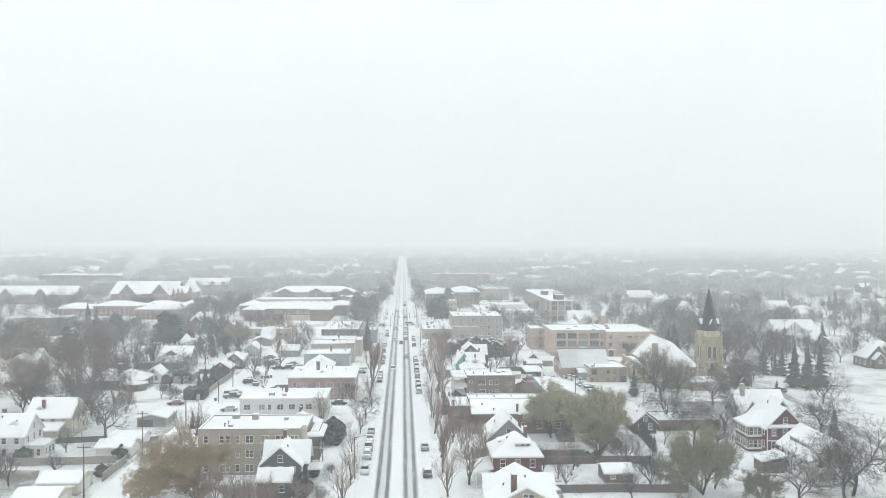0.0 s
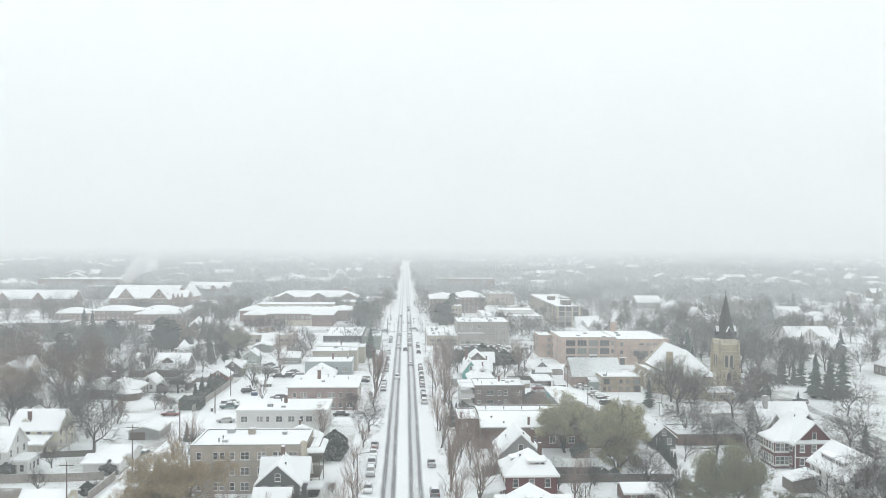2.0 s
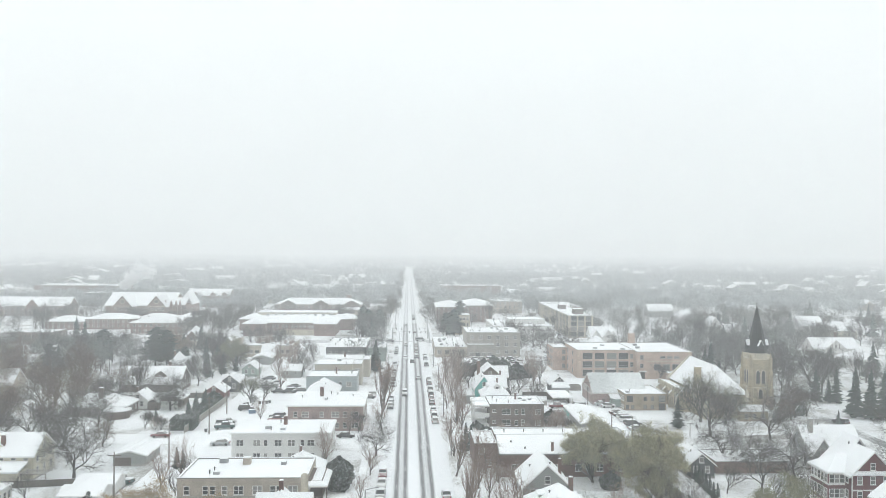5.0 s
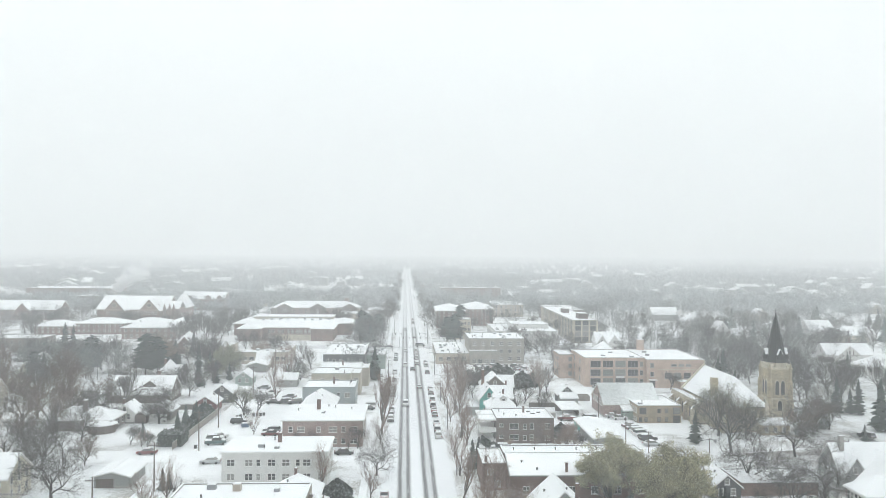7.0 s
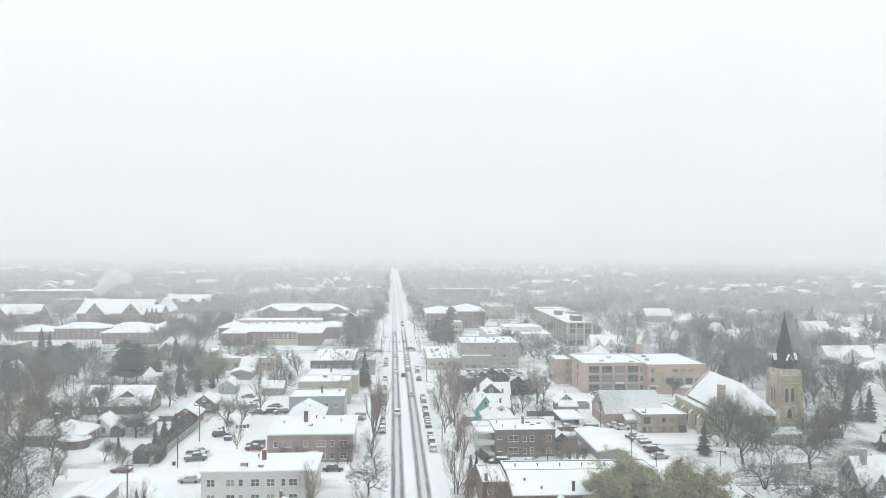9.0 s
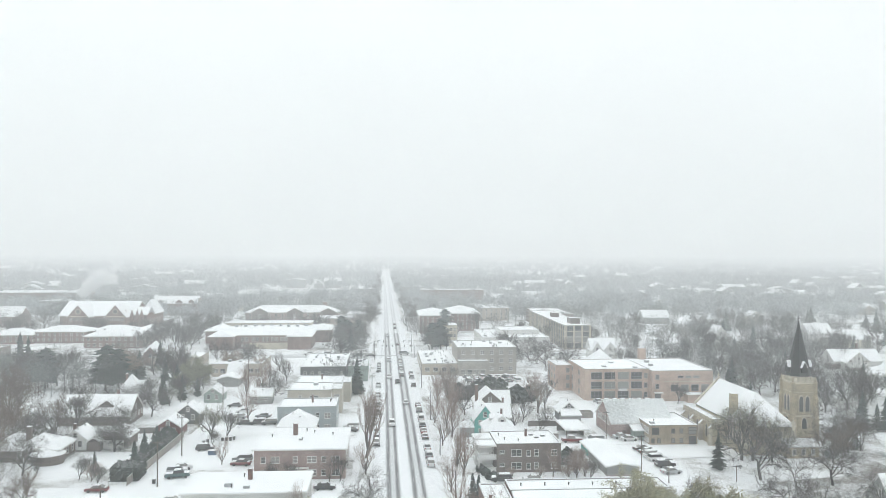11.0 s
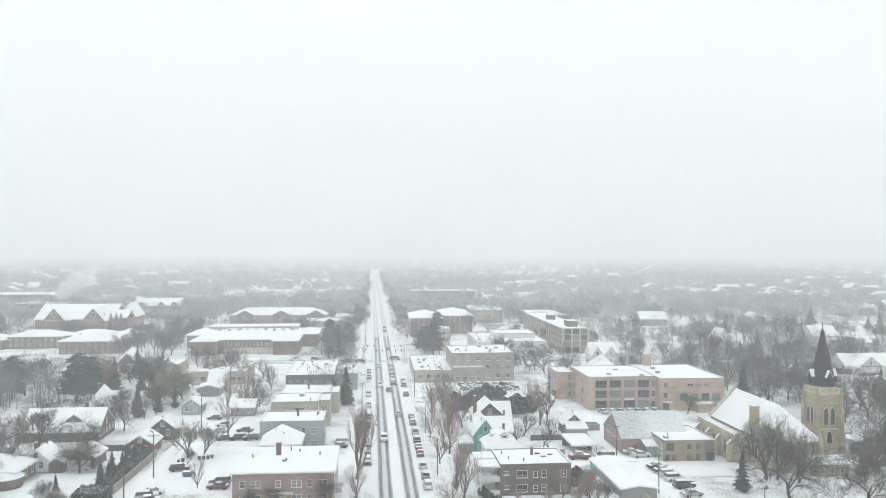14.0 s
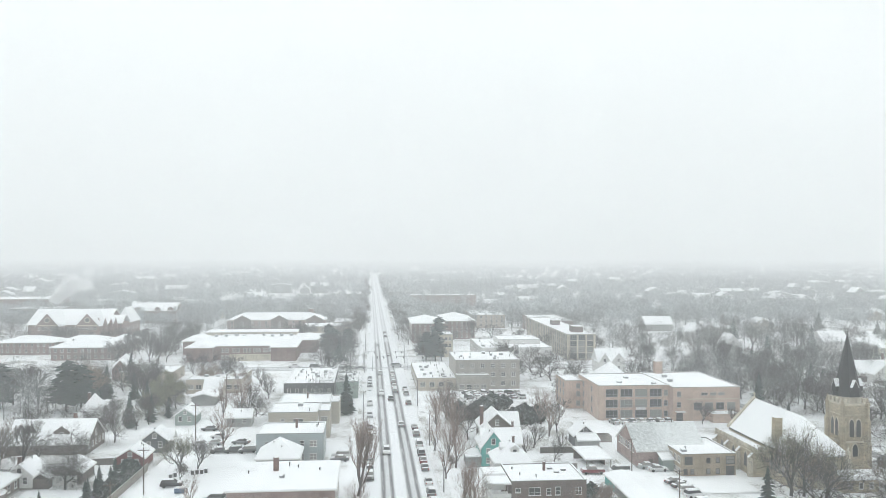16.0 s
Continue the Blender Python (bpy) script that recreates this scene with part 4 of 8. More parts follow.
b = block("apartment_building", "pink brick two-storey apartment building with wide snowy eaves", -33.4, -13.4, 248.8, 269.0, 7.0, "pink_brick", win="E", storeys=2, units=1, seed=9, category="apartment building", overhang=0.5, coping="trim")
for z in (1.0, 3.9):
    for u, w, k in ((-8.0, 0.9, "sash"), (-5.4, 1.7, "pair"), (-1.0, 0.9, "sash"), (2.6, 1.9, "pair"), (5.2, 0.9, "sash"), (7.8, 1.7, "pair")):
        window(b, u, -10.1, z, "S", w, 1.25, k, "trim")
part("door", Geo().box(-1.0, 0.8, -10.16, -10.05, 0.3, 2.3), M["tan_siding"], b)
part("canopy", Geo().box(-2.4, 2.0, -11.3, -10.1, 2.7, 2.9), M["trim"], b)
chimney(b, -2.3, 3.0, 6.7, 9.6, 1.0)
for u, v in ((-0.2, -2.5), (2.0, 5.0), (-7.5, 1.0), (6.5, 2.5)):
    vent(b, u, v, 7.05, 0.45)

house("cottage", "small house under a snow-laden pyramid roof", -32.2, -22.8, 280.0, 290.5, 5.0, 8.3, "y", "grey_siding", "hip", "SE", storeys=1)
b = block("apartment_building", "blue-grey sided two-storey building with snowy flat roof", -34.0, -18.0, 293.5, 306.6, 7.5, "blue_grey_siding", win="", units=0, category="apartment building")
for z in (1.2, 4.4):
    window(b, 5.6, -6.55, z, "S", 1.5, 1.4, "pair")
    window(b, 2.9, -6.55, z, "S", 0.8, 1.4)
    window(b, -5.5, -6.55, z, "S", 0.8, 1.2)
    window_row(b, "E", -6, 6, 8.0, z, 3)
chimney(b, 1.0, 0.5, 7.1, 9.6, 0.55, "dark_brick")
vent(b, 6.0, 1.0, 7.44)
vent(b, 6.2, 3.2, 7.44)

b = block("apartment_building", "beige sided two-storey building with flat snowy roof", -34.0, -20.9, 317.2, 331.6, 8.0, "beige_siding", win="E", units=1, seed=5, category="apartment building")
for u, w, k in ((-2.8, 0.9, "sash"), (1.4, 2.6, "big"), (4.6, 1.2, "big")):
    window(b, u, -7.2, 4.9, "S", w, 1.4 if w != 1.2 else 0.6, k)
    window(b, u, -7.2, 1.5, "S", w, 1.4 if w != 1.2 else 0.6, k)
flat_block(b, 6.56, 9.6, -3.2, 8.0, 7.6, "beige_siding", part_name="wing")
window(b, 8.1, -3.2, 4.6, "S", 1.6, 1.4, "pair")
b = block("apartment_building", "low grey building with snowy flat roof and one chimney", -33.6, -18.6, 337.0, 352.5, 7.0, "grey_siding", win="SE", units=0, category="building")
chimney(b, 0.5, 0, 6.6, 8.6, 0.5, "dark_brick")
flat_block(b, 7.56, 10.2, -5.0, 6.5, 6.6, "beige_siding", part_name="wing")

b = block("shop_building", "dark-fronted row of shops with cluttered snowy roof", -35.0, -18.6, 366.2, 403.5, 8.0, "slate_siding", win="", units=8, seed=12, category="shop")
window_row(b, "S", -7.8, 7.8, -18.65, 4.9, 6, 0.9, 1.3)
window_row(b, "S", -7.8, 7.8, -18.65, 1.3, 5, 1.3, 1.6)
flat_block(b, 8.26, 15.9, -3.6, 18.6, 6.0, "green_siding", part_name="wing")
window_row(b, "E", -3, 18, 15.9, 1.0, 6, 2.2, 1.9, "big")
for i in range(4):
    roof_box(b, 10 + 1.4 * i, 2 + 3.7 * i, 5.94, 1.1, 1.0, 0.7)
block("shop_building", "low tan commercial building with snowy roof units", -73.0, -53.2, 396.4, 423.0, 5.0, "tan_siding", win="SE", storeys=1, units=7, seed=15, w=1.8, h=1.5, style="big", category="shop")

# ---- civic building across the junction ----
b = thing("library", -66.4, 509.3)
tagged(b, "long brick civic building with broad snowy hipped roof", "civic building")
part("wall", Geo().box(-25, 25, -22, 34, 0, 6.8).box(-25, -13.5, -28.0, -22.002, 0, 6.8).box(13.5, 25, -28.0, -22.002, 0, 6.8), M["red_brick"], b)
for x0, x1, y0, y1, r, over in ((-25, 25, -22, 34, 9.0, 0.8), (-25, -13.5, -28.0, -8, 8.2, 0.8), (13.5, 25, -28.0, -8, 8.2, 0.8), (22, 32.6, 4, 30, 8.2, 0.9), (-33, -22, 1, 28, 8.2, 0.9)):
    pitched_roof(b, "hip", "x" if x1 - x0 > 20 else "y", x0, x1, y0, y1, 6.8, r, over)
part("side_wing", Geo().box(25.01, 32.6, 4, 30, 0, 6.7), M["red_brick"], b)
part("side_wing", Geo().box(-33, -25.01, 1, 28, 0, 6.7), M["red_brick"], b)
for u in (-9.6, -7.6, -4.4, -2.4, 0.8, 2.8, 5.4, 7.4, 10.0, 12.0):
    window(b, u, -22, 3.9, "S", 1.3, 1.7, "pair")
    window(b, u, -22, 1.0, "S", 1.3, 1.3, "pair")
part("link", Geo().box(-6, 13, -24.5, -22.02, 0, 3.0), M["pale_stone"], b)
part("clerestory", ring(Geo(), -26, 21, 22, 36, 7.4, 9.0, 0.6), M["beige_siding"], b)
part("clerestory_snow", Geo().box(-26.4, 21.4, 21.6, 36.4, 9.0, 9.25, 0.1), M["roof"], b)
for i in range(9):
    roof_box(b, -17 + 4.6 * i, 3 + (i % 3) * 1.5, 8.9, 1.5, 1.2, 0.7)
    vent(b, -15 + 4.2 * i, 6 - (i % 2), 8.8, 1.2)
b = thing("school_hall", -68.4, 651)
tagged(b, "low brick hall with three snowy pediments", "civic building")
part("wall", Geo().box(-32, 32, -8, 12, 0, 6.2), M["pink_brick"], b)
pitched_roof(b, "hip", "x", -32, 32, -8, 12, 6.2, 10.2, 0.6)
for u in (-22, 2, 25):
    part("pediment", walls_gable("y", u - 5.5, u + 5.5, -9.5, -5, 6.4, 9.2), M["grey_brick"], b)
    pitched_roof(b, "gable", "y", u - 5.5, u + 5.5, -9.5, -1, 6.4, 9.2, 0.4)
    window(b, u, -9.5, 1.5, "S", 1.6, 3.8, "big")
window_row(b, "S", -31, 31, -8, 1.0, 14, 1.2, 1.7)
window_row(b, "S", -31, 31, -8, 3.8, 14, 1.2, 1.5)
roof_box(b, 22, 4, 9.6, 3, 3, 3.0, "pink_brick", "cupola")

# ---- residence halls and the gabled school to the west ----
b = thing("residence_hall", -142.0, 511.6)
tagged(b, "two-storey brick residence hall round a court, roofs deep in snow", "residence hall", "residence halls")
for x0, x1, y0, y1 in ((-14, 14.5, -19, -7), (3, 14.5, -6.98, 25), (-20, 2.98, 8, 23)):
    part("wall", Geo().box(x0, x1, y0, y1, 0, 6.2), M["red_brick"], b)
    pitched_roof(b, "hip", "x" if x1 - x0 > y1 - y0 else "y", x0, x1, y0, y1, 6.2, 8.4, 0.8)
for z in (0.9, 3.9):
    window_row(b, "S", -13.5, 14, -19, z, 9, 1.2, 1.5, "sash")
    window_row(b, "E", -18, 24, 14.5, z, 13, 1.2, 1.5, "sash")
    window_row(b, "S", -19, 2, 8, z, 6, 1.2, 1.5, "sash")
chimney(b, -6, -12.6, 7.4, 9.2, 0.6, "dark_metal")
for u in (-11, 7):
    vent(b, u, -11.8, 7.9, 0.5, 0.15)
h = house("residence_hall", "two-storey brick residence hall under a snowy hipped roof", -189.6, -163.2, 515.5, 533, 6.2, 8.6, "x", "red_brick", "hip", "SE", 2, category="residence hall", group="residence halls", over=0.8)
h = house("residence_hall", "low brick residence wing with snowy roof", -211, -189.7, 511.5, 528, 5.0, 7.6, "x", "red_brick", "hip", "SE", 2, category="residence hall", group="residence halls", over=0.8)
b = thing("gabled_school", -177.6, 591.5)
tagged(b, "large brick gabled school with round windows and snowy roof", "school")
part("wall", walls_gable("x", -26, 18, -6, 28, 9.0, 16.6), M["red_brick"], b)
pitched_roof(b, "gable", "x", -26, 18, -6, 28, 9.0, 16.6, 0.8)
for u in (-11.5, 10.5):
    part("front_gable", walls_gable("y", u - 6.2, u + 6.2, -16, 4, 9.0, 16.0), M["red_brick"], b)
    pitched_roof(b, "gable", "y", u - 6.2, u + 6.2, -16, 6, 9.0, 16.0, 0.5)
    rw = part("round_window", Geo().lathe([(1.7, 0), (1.7, 0.12)], 20), M["pale_stone"], b)
    rw.matrix_basis = pose(u, -16.0, 12.2, 90)
    part("pane", Geo().lathe([(1.2, 0.125), (1.2, 0.14)], 20), M["glass"], rw)
    part("stone_band", Geo().box(u - 5.5, u + 5.5, -16.1, -16.003, 9.0, 9.5), M["pale_stone"], b)
    window_row(b, "S", u - 5.5, u + 5.5, -16, 6.6, 5, 1.1, 1.8)
    window_row(b, "S", u - 5.5, u + 5.5, -16, 2.6, 5, 1.1, 1.8)
for u in (14.5, 18.2, 21.4, 24.0):
    part("turret", Geo().box(u - 0.9, u + 0.9, -9.6, -7.8, 0, 9.5).lathe([(1.2, 9.5), (0.05, 13.0)], 4, u, -8.7, math.pi / 4), M["red_brick"], b)
window_row(b, "S", -4.5, 3.5, -6.0, 5, 4, 1.0, 2.4)
part("east_wing", Geo().box(18.1, 26, -4, 34, 0, 9.5), M["red_brick"], b)
pitched_roof(b, "hip", "y", 18.1, 26, 12, 34, 9.5, 17.0, 0.6)
pitched_roof(b, "gable", "x", 14, 26, -4, 11, 9.5, 13.5, 0.6)
window_row(b, "E", -3, 30, 26, 4, 8, 1.1, 2.2)
h = house("classroom_wing", "long brick classroom wing with gabled snowy roof", -306, -235.5, 605, 621, 7.0, 12.6, "x", "red_brick", "gable", "SE", 2, category="school")
for u in (-12.5, 12.0):
    part("front_gable", walls_gable("y", u - 4.6, u + 4.6, -11.5, -5, 6.6, 11.6), M["red_brick"], h)
    pitched_roof(h, "gable", "y", u - 4.6, u + 4.6, -11.5, -2, 6.6, 11.6, 0.5)
    window_row(h, "S", u - 3.6, u + 3.6, -11.5, 3.4, 3, 1.1, 1.8)
block("gymnasium", "broad flat-roofed brick gymnasium deep in snow", -342, -268, 790, 835, 12, "red_brick", win="S", storeys=2, units=3, seed=21, category="school", every=8)
block("gymnasium", "flat-roofed dark brick annex deep in snow", -266, -229, 705, 731, 10, "grey_brick", win="S", storeys=2, units=2, seed=22, category="school", every=6)
h = house("lecture_hall", "long brick hall with dormers under snow", -177, -145, 694, 714, 9, 14, "x", "red_brick", "gable", "S", 2, category="school")
for u in (-11, 3, 12):
    dormer(h, u, -10.3, 8.0, 4, 2.6, 6, "S", "red_brick")

# ---- west gardens and alley ----
for y0, y1 in ((184.4, 191.3), (191.9, 198.8)):
    house("garage", "white-sided garage with snow-covered low roof", -66.3, -58.9, y0, y1, 2.5, 3.5, "x", "white_siding", storeys=1, category="garage", group="garages on the alley", attic=False)
for y0, y1 in ((158.6, 166.2), (147.6, 156.0)):
    h = house("garage", "cream garage with snow-covered roof beside the alley", -67.6, -60.2, y0, y1, 2.5, 3.6, "x", "cream_siding", storeys=1, category="garage", group="garages on the alley", attic=False)
    part("garage_door", Geo().box(3.7, 3.76, -2.2, 2.2, 0.2, 2.2), M["trim"], h)
h = house("house", "cream-walled house with snowy roof and back porch", -90.0, -79.4, 203.4, 213.6, 5.2, 8.8, "x", "cream_siding", win="SE", chim=(-86.5, 205.5, 6.2, 9.0))
part("lean_to", Geo().box(-4.4, 4.0, -9.6, -5.12, 0, 2.8), M["cream_siding"], h)
part("lean_to_roof", Geo().slab([(-4.7, -9.9, 2.85), (4.3, -9.9, 2.85), (4.3, -5.15, 3.9), (-4.7, -5.15, 3.9)], [(0, 1, 2, 3)], 0, 0.3), M["roof"], h)
dormer(h, -2.6, -3.4, 6.0, 1.6, 0.9, 1.6, "S", "cream_siding")
pg = part("pergola", Geo().box(4.2, 9.5, -8.6, -8.45, 2.3, 2.45).box(4.2, 9.5, -5.6, -5.45, 2.3, 2.45), M["fence_wood"], h)
for i in range(9):
    part("rafter", Geo().box(4.4 + 0.6 * i, 4.5 + 0.6 * i, -9.0, -5.0, 2.45, 2.6), M["fence_wood"], pg)
for u in (4.3, 9.3):
    part("post", Geo().box(u, u + 0.14, -8.6, -8.46, 0, 2.3), M["fence_wood"], pg)
h = house("house", "white two-storey house with steep snowy gable", -92.5, -81.0, 183.0, 192.2, 5.6, 9.4, "x", "white_siding", win="SE", chim=(-88, 189, 7.5, 10.2))
part("addition", Geo().box(5.8, 9.4, -3.6, 2.4, 0, 3.2), M["white_siding"], h)
part("addition_roof", Geo().box(5.76, 9.6, -3.8, 2.6, 3.2, 3.5), M["roof"], h)
window_row(h, "E", -3.2, 2.0, 9.4, 1.1, 3)
window_row(h, "S", 6.2, 9.0, -3.6, 1.1, 2, 0.8)
dormer(h, 2.6, -2.6, 6.3, 2.2, 1.2, 2.0, "S", "white_siding")
h = house("shed", "long shed with mossy snow-dusted roof and dark carport", -67.0, -59.8, 214.5, 225.0, 2.4, 3.3, "y", "grey_siding", storeys=1, category="shed", attic=False)
part("carport_gate", Geo().box(-3.2, 0.4, -5.32, -5.255, 0.1, 2.0), M["brown_siding"], h)
h = house("house", "low dark brick house with hipped snowy roof", -92.2, -81.6, 266.0, 276.4, 3.4, 6.0, "x", "grey_brick", "hip", "SE", 1, chim=(-90.0, 270.0, 4.5, 7.9, 1.1, "grey_brick"))
part("front_bay", Geo().lathe([(3.6, 0), (3.6, 2.3)], 12, 2.6, -4.6), M["grey_brick"], h)
part("bay_roof", Geo().lathe([(4.0, 2.3), (3.9, 2.55), (2.1, 3.2), (0.1, 3.5)], 12, 2.6, -4.6), M["roof"], h)
part("side_wing", Geo().box(-11.5, -5.3, -3.6, 4.8, 0, 3.3), M["grey_brick"], h)
pitched_roof(h, "hip", "x", -11.5, 0.0, -3.6, 4.8, 3.3, 5.8, 0.7)
h = house("house", "white cottage with brown gable and snowy roof", -84.6, -79.2, 277.0, 285.0, 3.2, 5.4, "y", "white_siding", "gable", "SE", 1, chim=(-83, 280, 4.0, 6.4))
part("entry_wing", Geo().box(2.85, 6.0, -3.9, 0.0, 0, 2.4), M["brown_siding"], h)
pitched_roof(h, "gable", "y", 2.85, 6.0, -3.9, 0.0, 2.4, 3.4, 0.3)
h = house("garage", "double garage with white door and snowy roof", -76.9, -69.8, 279.6, 288.0, 2.9, 4.6, "y", "brown_siding", storeys=1, category="garage", attic=False)
part("garage_door", Geo().box(-2.6, 2.6, -4.28, -4.2, 0.1, 2.3), M["trim"], h)
h = house("house", "long dark brown house with wide snowy roof", -98.0, -78.0, 307.5, 321.5, 2.9, 7.6, "x", "brown_siding", win="E", storeys=1, chim=(-83.5, 315.5, 6.5, 9.0))
dormer(h, -5, -4.2, 4.6, 3.2, 1.3, 2.6, "S", "brown_siding")
dormer(h, 3, -4.6, 4.2, 4.0, 1.2, 3.0, "S", "brown_siding")
h = house("house", "cream gabled house with snowy porch on the side street", -151, -139, 334, 346, 5.0, 8.2, "x", "cream_siding", win="SE", chim=(-145, 343, 7, 9.0))
part("wing", walls_gable("y", -1.0, 5.0, -9.5, -5.8, 4.4, 7.4), M["cream_siding"], h)
pitched_roof(h, "gable", "y", -1.0, 5.0, -9.8, 0.0, 4.4, 7.4, 0.4)
window(h, 2.0, -9.5, 4.6, "S", 1.4, 0.9, "pair")
house("house", "white house with snowy hipped roof on the side street", -160, -149, 352, 363, 4.6, 8.0, "y", "white_siding", "hip", "SE", 2)
block("low_hall", "low tan hall with flat snowy roof beside the cross street", -103.5, -83.5, 422, 442, 4.2, "tan_brick", win="S", storeys=1, units=4, seed=72, every=4, category="building")
block("brick_block", "long brick building with flat snowy roof beyond the side street", -205, -172, 430, 447, 7.0, "brown_brick", win="SE", storeys=2, units=3, seed=71, every=3.5, category="building")
h = house("house", "steep-roofed old house behind the pines", -93.4, -85.9, 345.4, 353.6, 3.0, 8.2, "y", "brown_siding", "hip", win="SE", chim=(-91.6, 350.5, 5, 8.4), over=0.7)
pitched_roof(h, "gable", "x", 0, 4.4, -2.0, 2.2, 3.2, 6.2, 0.4)
house("garage", "barn-red gabled garage with snowy roof beside the alley", -66.0, -59.6, 291.2, 299.4, 3.0, 5.0, "y", "barn_siding", win="S", storeys=1, category="garage")
h = house("garage", "grey cross-gabled garage with snowy roof", -64.8, -58.4, 308.4, 315.0, 3.2, 5.6, "y", "slate_siding", win="S", storeys=1, category="garage")
pitched_roof(h, "gable", "x", -3.0, 4.2, -1.8, 2.2, 3.0, 5.2, 0.3)
house("garage", "sage green gabled garage with snowy roof", -64.0, -58.3, 340.8, 350.0, 3.0, 5.0, "y", "green_siding", win="S", storeys=1, category="garage")
house("garage", "grey garage with low snowy roof", -66.0, -58.2, 372.5, 381.5, 2.8, 3.8, "y", "grey_siding", storeys=1, category="garage", attic=False)
house("garage", "tan garage with steep snowy roof", -64.5, -58.5, 384.5, 393.0, 3.0, 6.4, "x", "tan_siding", storeys=1, category="garage", attic=False)
house("garage", "grey garden garage among snowy trees", -48.5, -41.5, 337.5, 344.5, 2.8, 4.6, "x", "grey_siding", win="S", storeys=1, category="garage", attic=False)

# ---- east side of the avenue, nearest first ----
h = house("bungalow", "grey-beige bungalow with broad snowy gables and brick chimney", 16.2, 27.6, 138.2, 152.0, 4.0, 7.0, "y", "beige_siding", win="SW", storeys=1, chim=(19.9, 139.0, 4.5, 8.9, 0.95), over=0.8)
pitched_roof(h, "gable", "x", -6.0, 5.7, -0.5, 5.0, 3.9, 6.6, 0.7)
window(h, 0.4, -6.9, 5.0, "S", 1.9, 0.7, "big")
part("porch", Geo().box(-3.6, 3.2, -10.6, -6.95, 0, 2.6), M["beige_siding"], h)
pitched_roof(h, "gable", "y", -2.6, 3.0, -11.2, -6.4, 2.7, 4.6, 0.5)
h = house("house", "dark red two-storey house with hipped snowy roof", 18.8, 28.2, 159.8, 169.6, 6.5, 10.0, "x", "red_siding", "hip", "SW", 2, chim=(26.0, 166.5, 8, 10.6))
dormer(h, 1.2, -3.3, 7.3, 3.0, 1.25, 2.6, "S", "red_siding", "hip")
dormer(h, -3.2, 0.5, 7.2, 2.0, 1.2, 2.0, "W", "grey_siding", "hip")
po = part("porch", Geo().box(-8.2, -4.75, -4.6, 3.5, 0.3, 0.6).box(-8.1, -7.95, -4.5, -4.35, 0.6, 3.1).box(-8.1, -7.95, 3.3, 3.45, 0.6, 3.1).box(-8.1, -7.95, -0.6, -0.45, 0.6, 3.1), M["trim"], h)
part("porch_roof", Geo().slab([(-8.6, -5.0, 3.1), (-4.72, -5.0, 3.9), (-4.72, 3.9, 3.9), (-8.6, 3.9, 3.1)], [(0, 1, 2, 3)], 0, 0.35), M["roof"], po)
part("back_stair", Geo().box(4.8, 9.5, -1.0, 0.2, 0.2, 0.35).prism([(5.0, 0.2), (9.0, 0.2), (5.0, 2.6)], "y", 0.3, 1.5), M["fence_wood"], h)
h = house("house", "pale grey gabled house with steep snowy roof", 19.9, 28.6, 179.2, 190.0, 5.2, 9.2, "y", "grey_siding", win="SW", chim=(27.2, 183, 6, 9.4, 0.6))
part("porch", Geo().box(-7.4, -4.4, -5.0, 1.0, 0, 2.9), M["grey_siding"], h)
part("porch_roof", Geo().box(-7.8, -4.36, -5.4, 1.3, 2.9, 3.2), M["roof"], h)

b = thing("shed", 35.9, 181.4)
tagged(b, "low flat-roofed garden shed dusted with patchy snow", "shed")
part("wall", Geo().box(-4.8, 4.8, -2.9, 2.9, 0, 2.6), M["slate_siding"], b)
part("roof", Geo().box(-5.1, 5.1, -3.2, 3.2, 2.603, 2.8), M["coping"], b)
part("snow_cover", Geo().box(-5.05, 5.05, -3.15, 3.15, 2.803, 2.88, 0.04), M["patchy"], b, "thin patchy snow on the flat roof")
part("door", Geo().box(-1.2, 1.2, -2.96, -2.89, 0.1, 2.2), M["brown_siding"], b)
house("shed", "small brick shed with thick snow on its roof", 41.3, 46.9, 161.6, 167.6, 2.4, 3.4, "x", "dark_brick", win="S", storeys=1, category="shed", attic=False)

b = thing("brick_hall", 32, 215)
tagged(b, "long dark red brick hall with low snowy roofs", "building")
flat_block(b, -18.6, -13.6, -3.8, 9.0, 5.6, "dark_brick", part_name="west_wing")
for z, u in ((3.4, -17.0), (0.9, -15.5)):
    window(b, u, -3.8, z, "S", 1.2, 1.1, "pair")
part("wall", Geo().box(-13.57, 17, -10.8, 1.6, 0, 4.9), M["dark_brick"], b)
part("roof", Geo().slab([(-14.0, -11.4, 4.95), (17.4, -11.4, 4.95), (17.4, 1.6, 6.1), (-13.4, 1.6, 6.1)], [(0, 1, 2, 3)], 0, 0.2), M["coping"], b)
part("snow_cover", Geo().slab([(-13.8, -11.3, 4.95), (17.3, -11.3, 4.95), (17.3, 1.5, 6.1), (-13.3, 1.5, 6.1)], [(0, 1, 2, 3)], 0.203, 0.36), M["roof"], b)
flat_block(b, -13.5, 17, 2.0, 9.0, 6.3, "dark_brick", part_name="north_wing")
for i in range(6):
    vent(b, -11 + 4.6 * i, 5.0, 6.2, 0.5)
    window(b, -10.5 + 4.6 * i, -10.8, 1.4, "S", 1.3, 1.4, "pair")
vent(b, -10.5, -4, 5.6, 0.6, 0.18)
vent(b, -8.0, -8.5, 5.3, 0.6, 0.15)
chimney(b, -17.8, -2.6, 5.3, 6.9, 0.5, "dark_brick")
chimney(b, -2.2, -9.6, 4.9, 7.2, 0.5, "dark_brick")

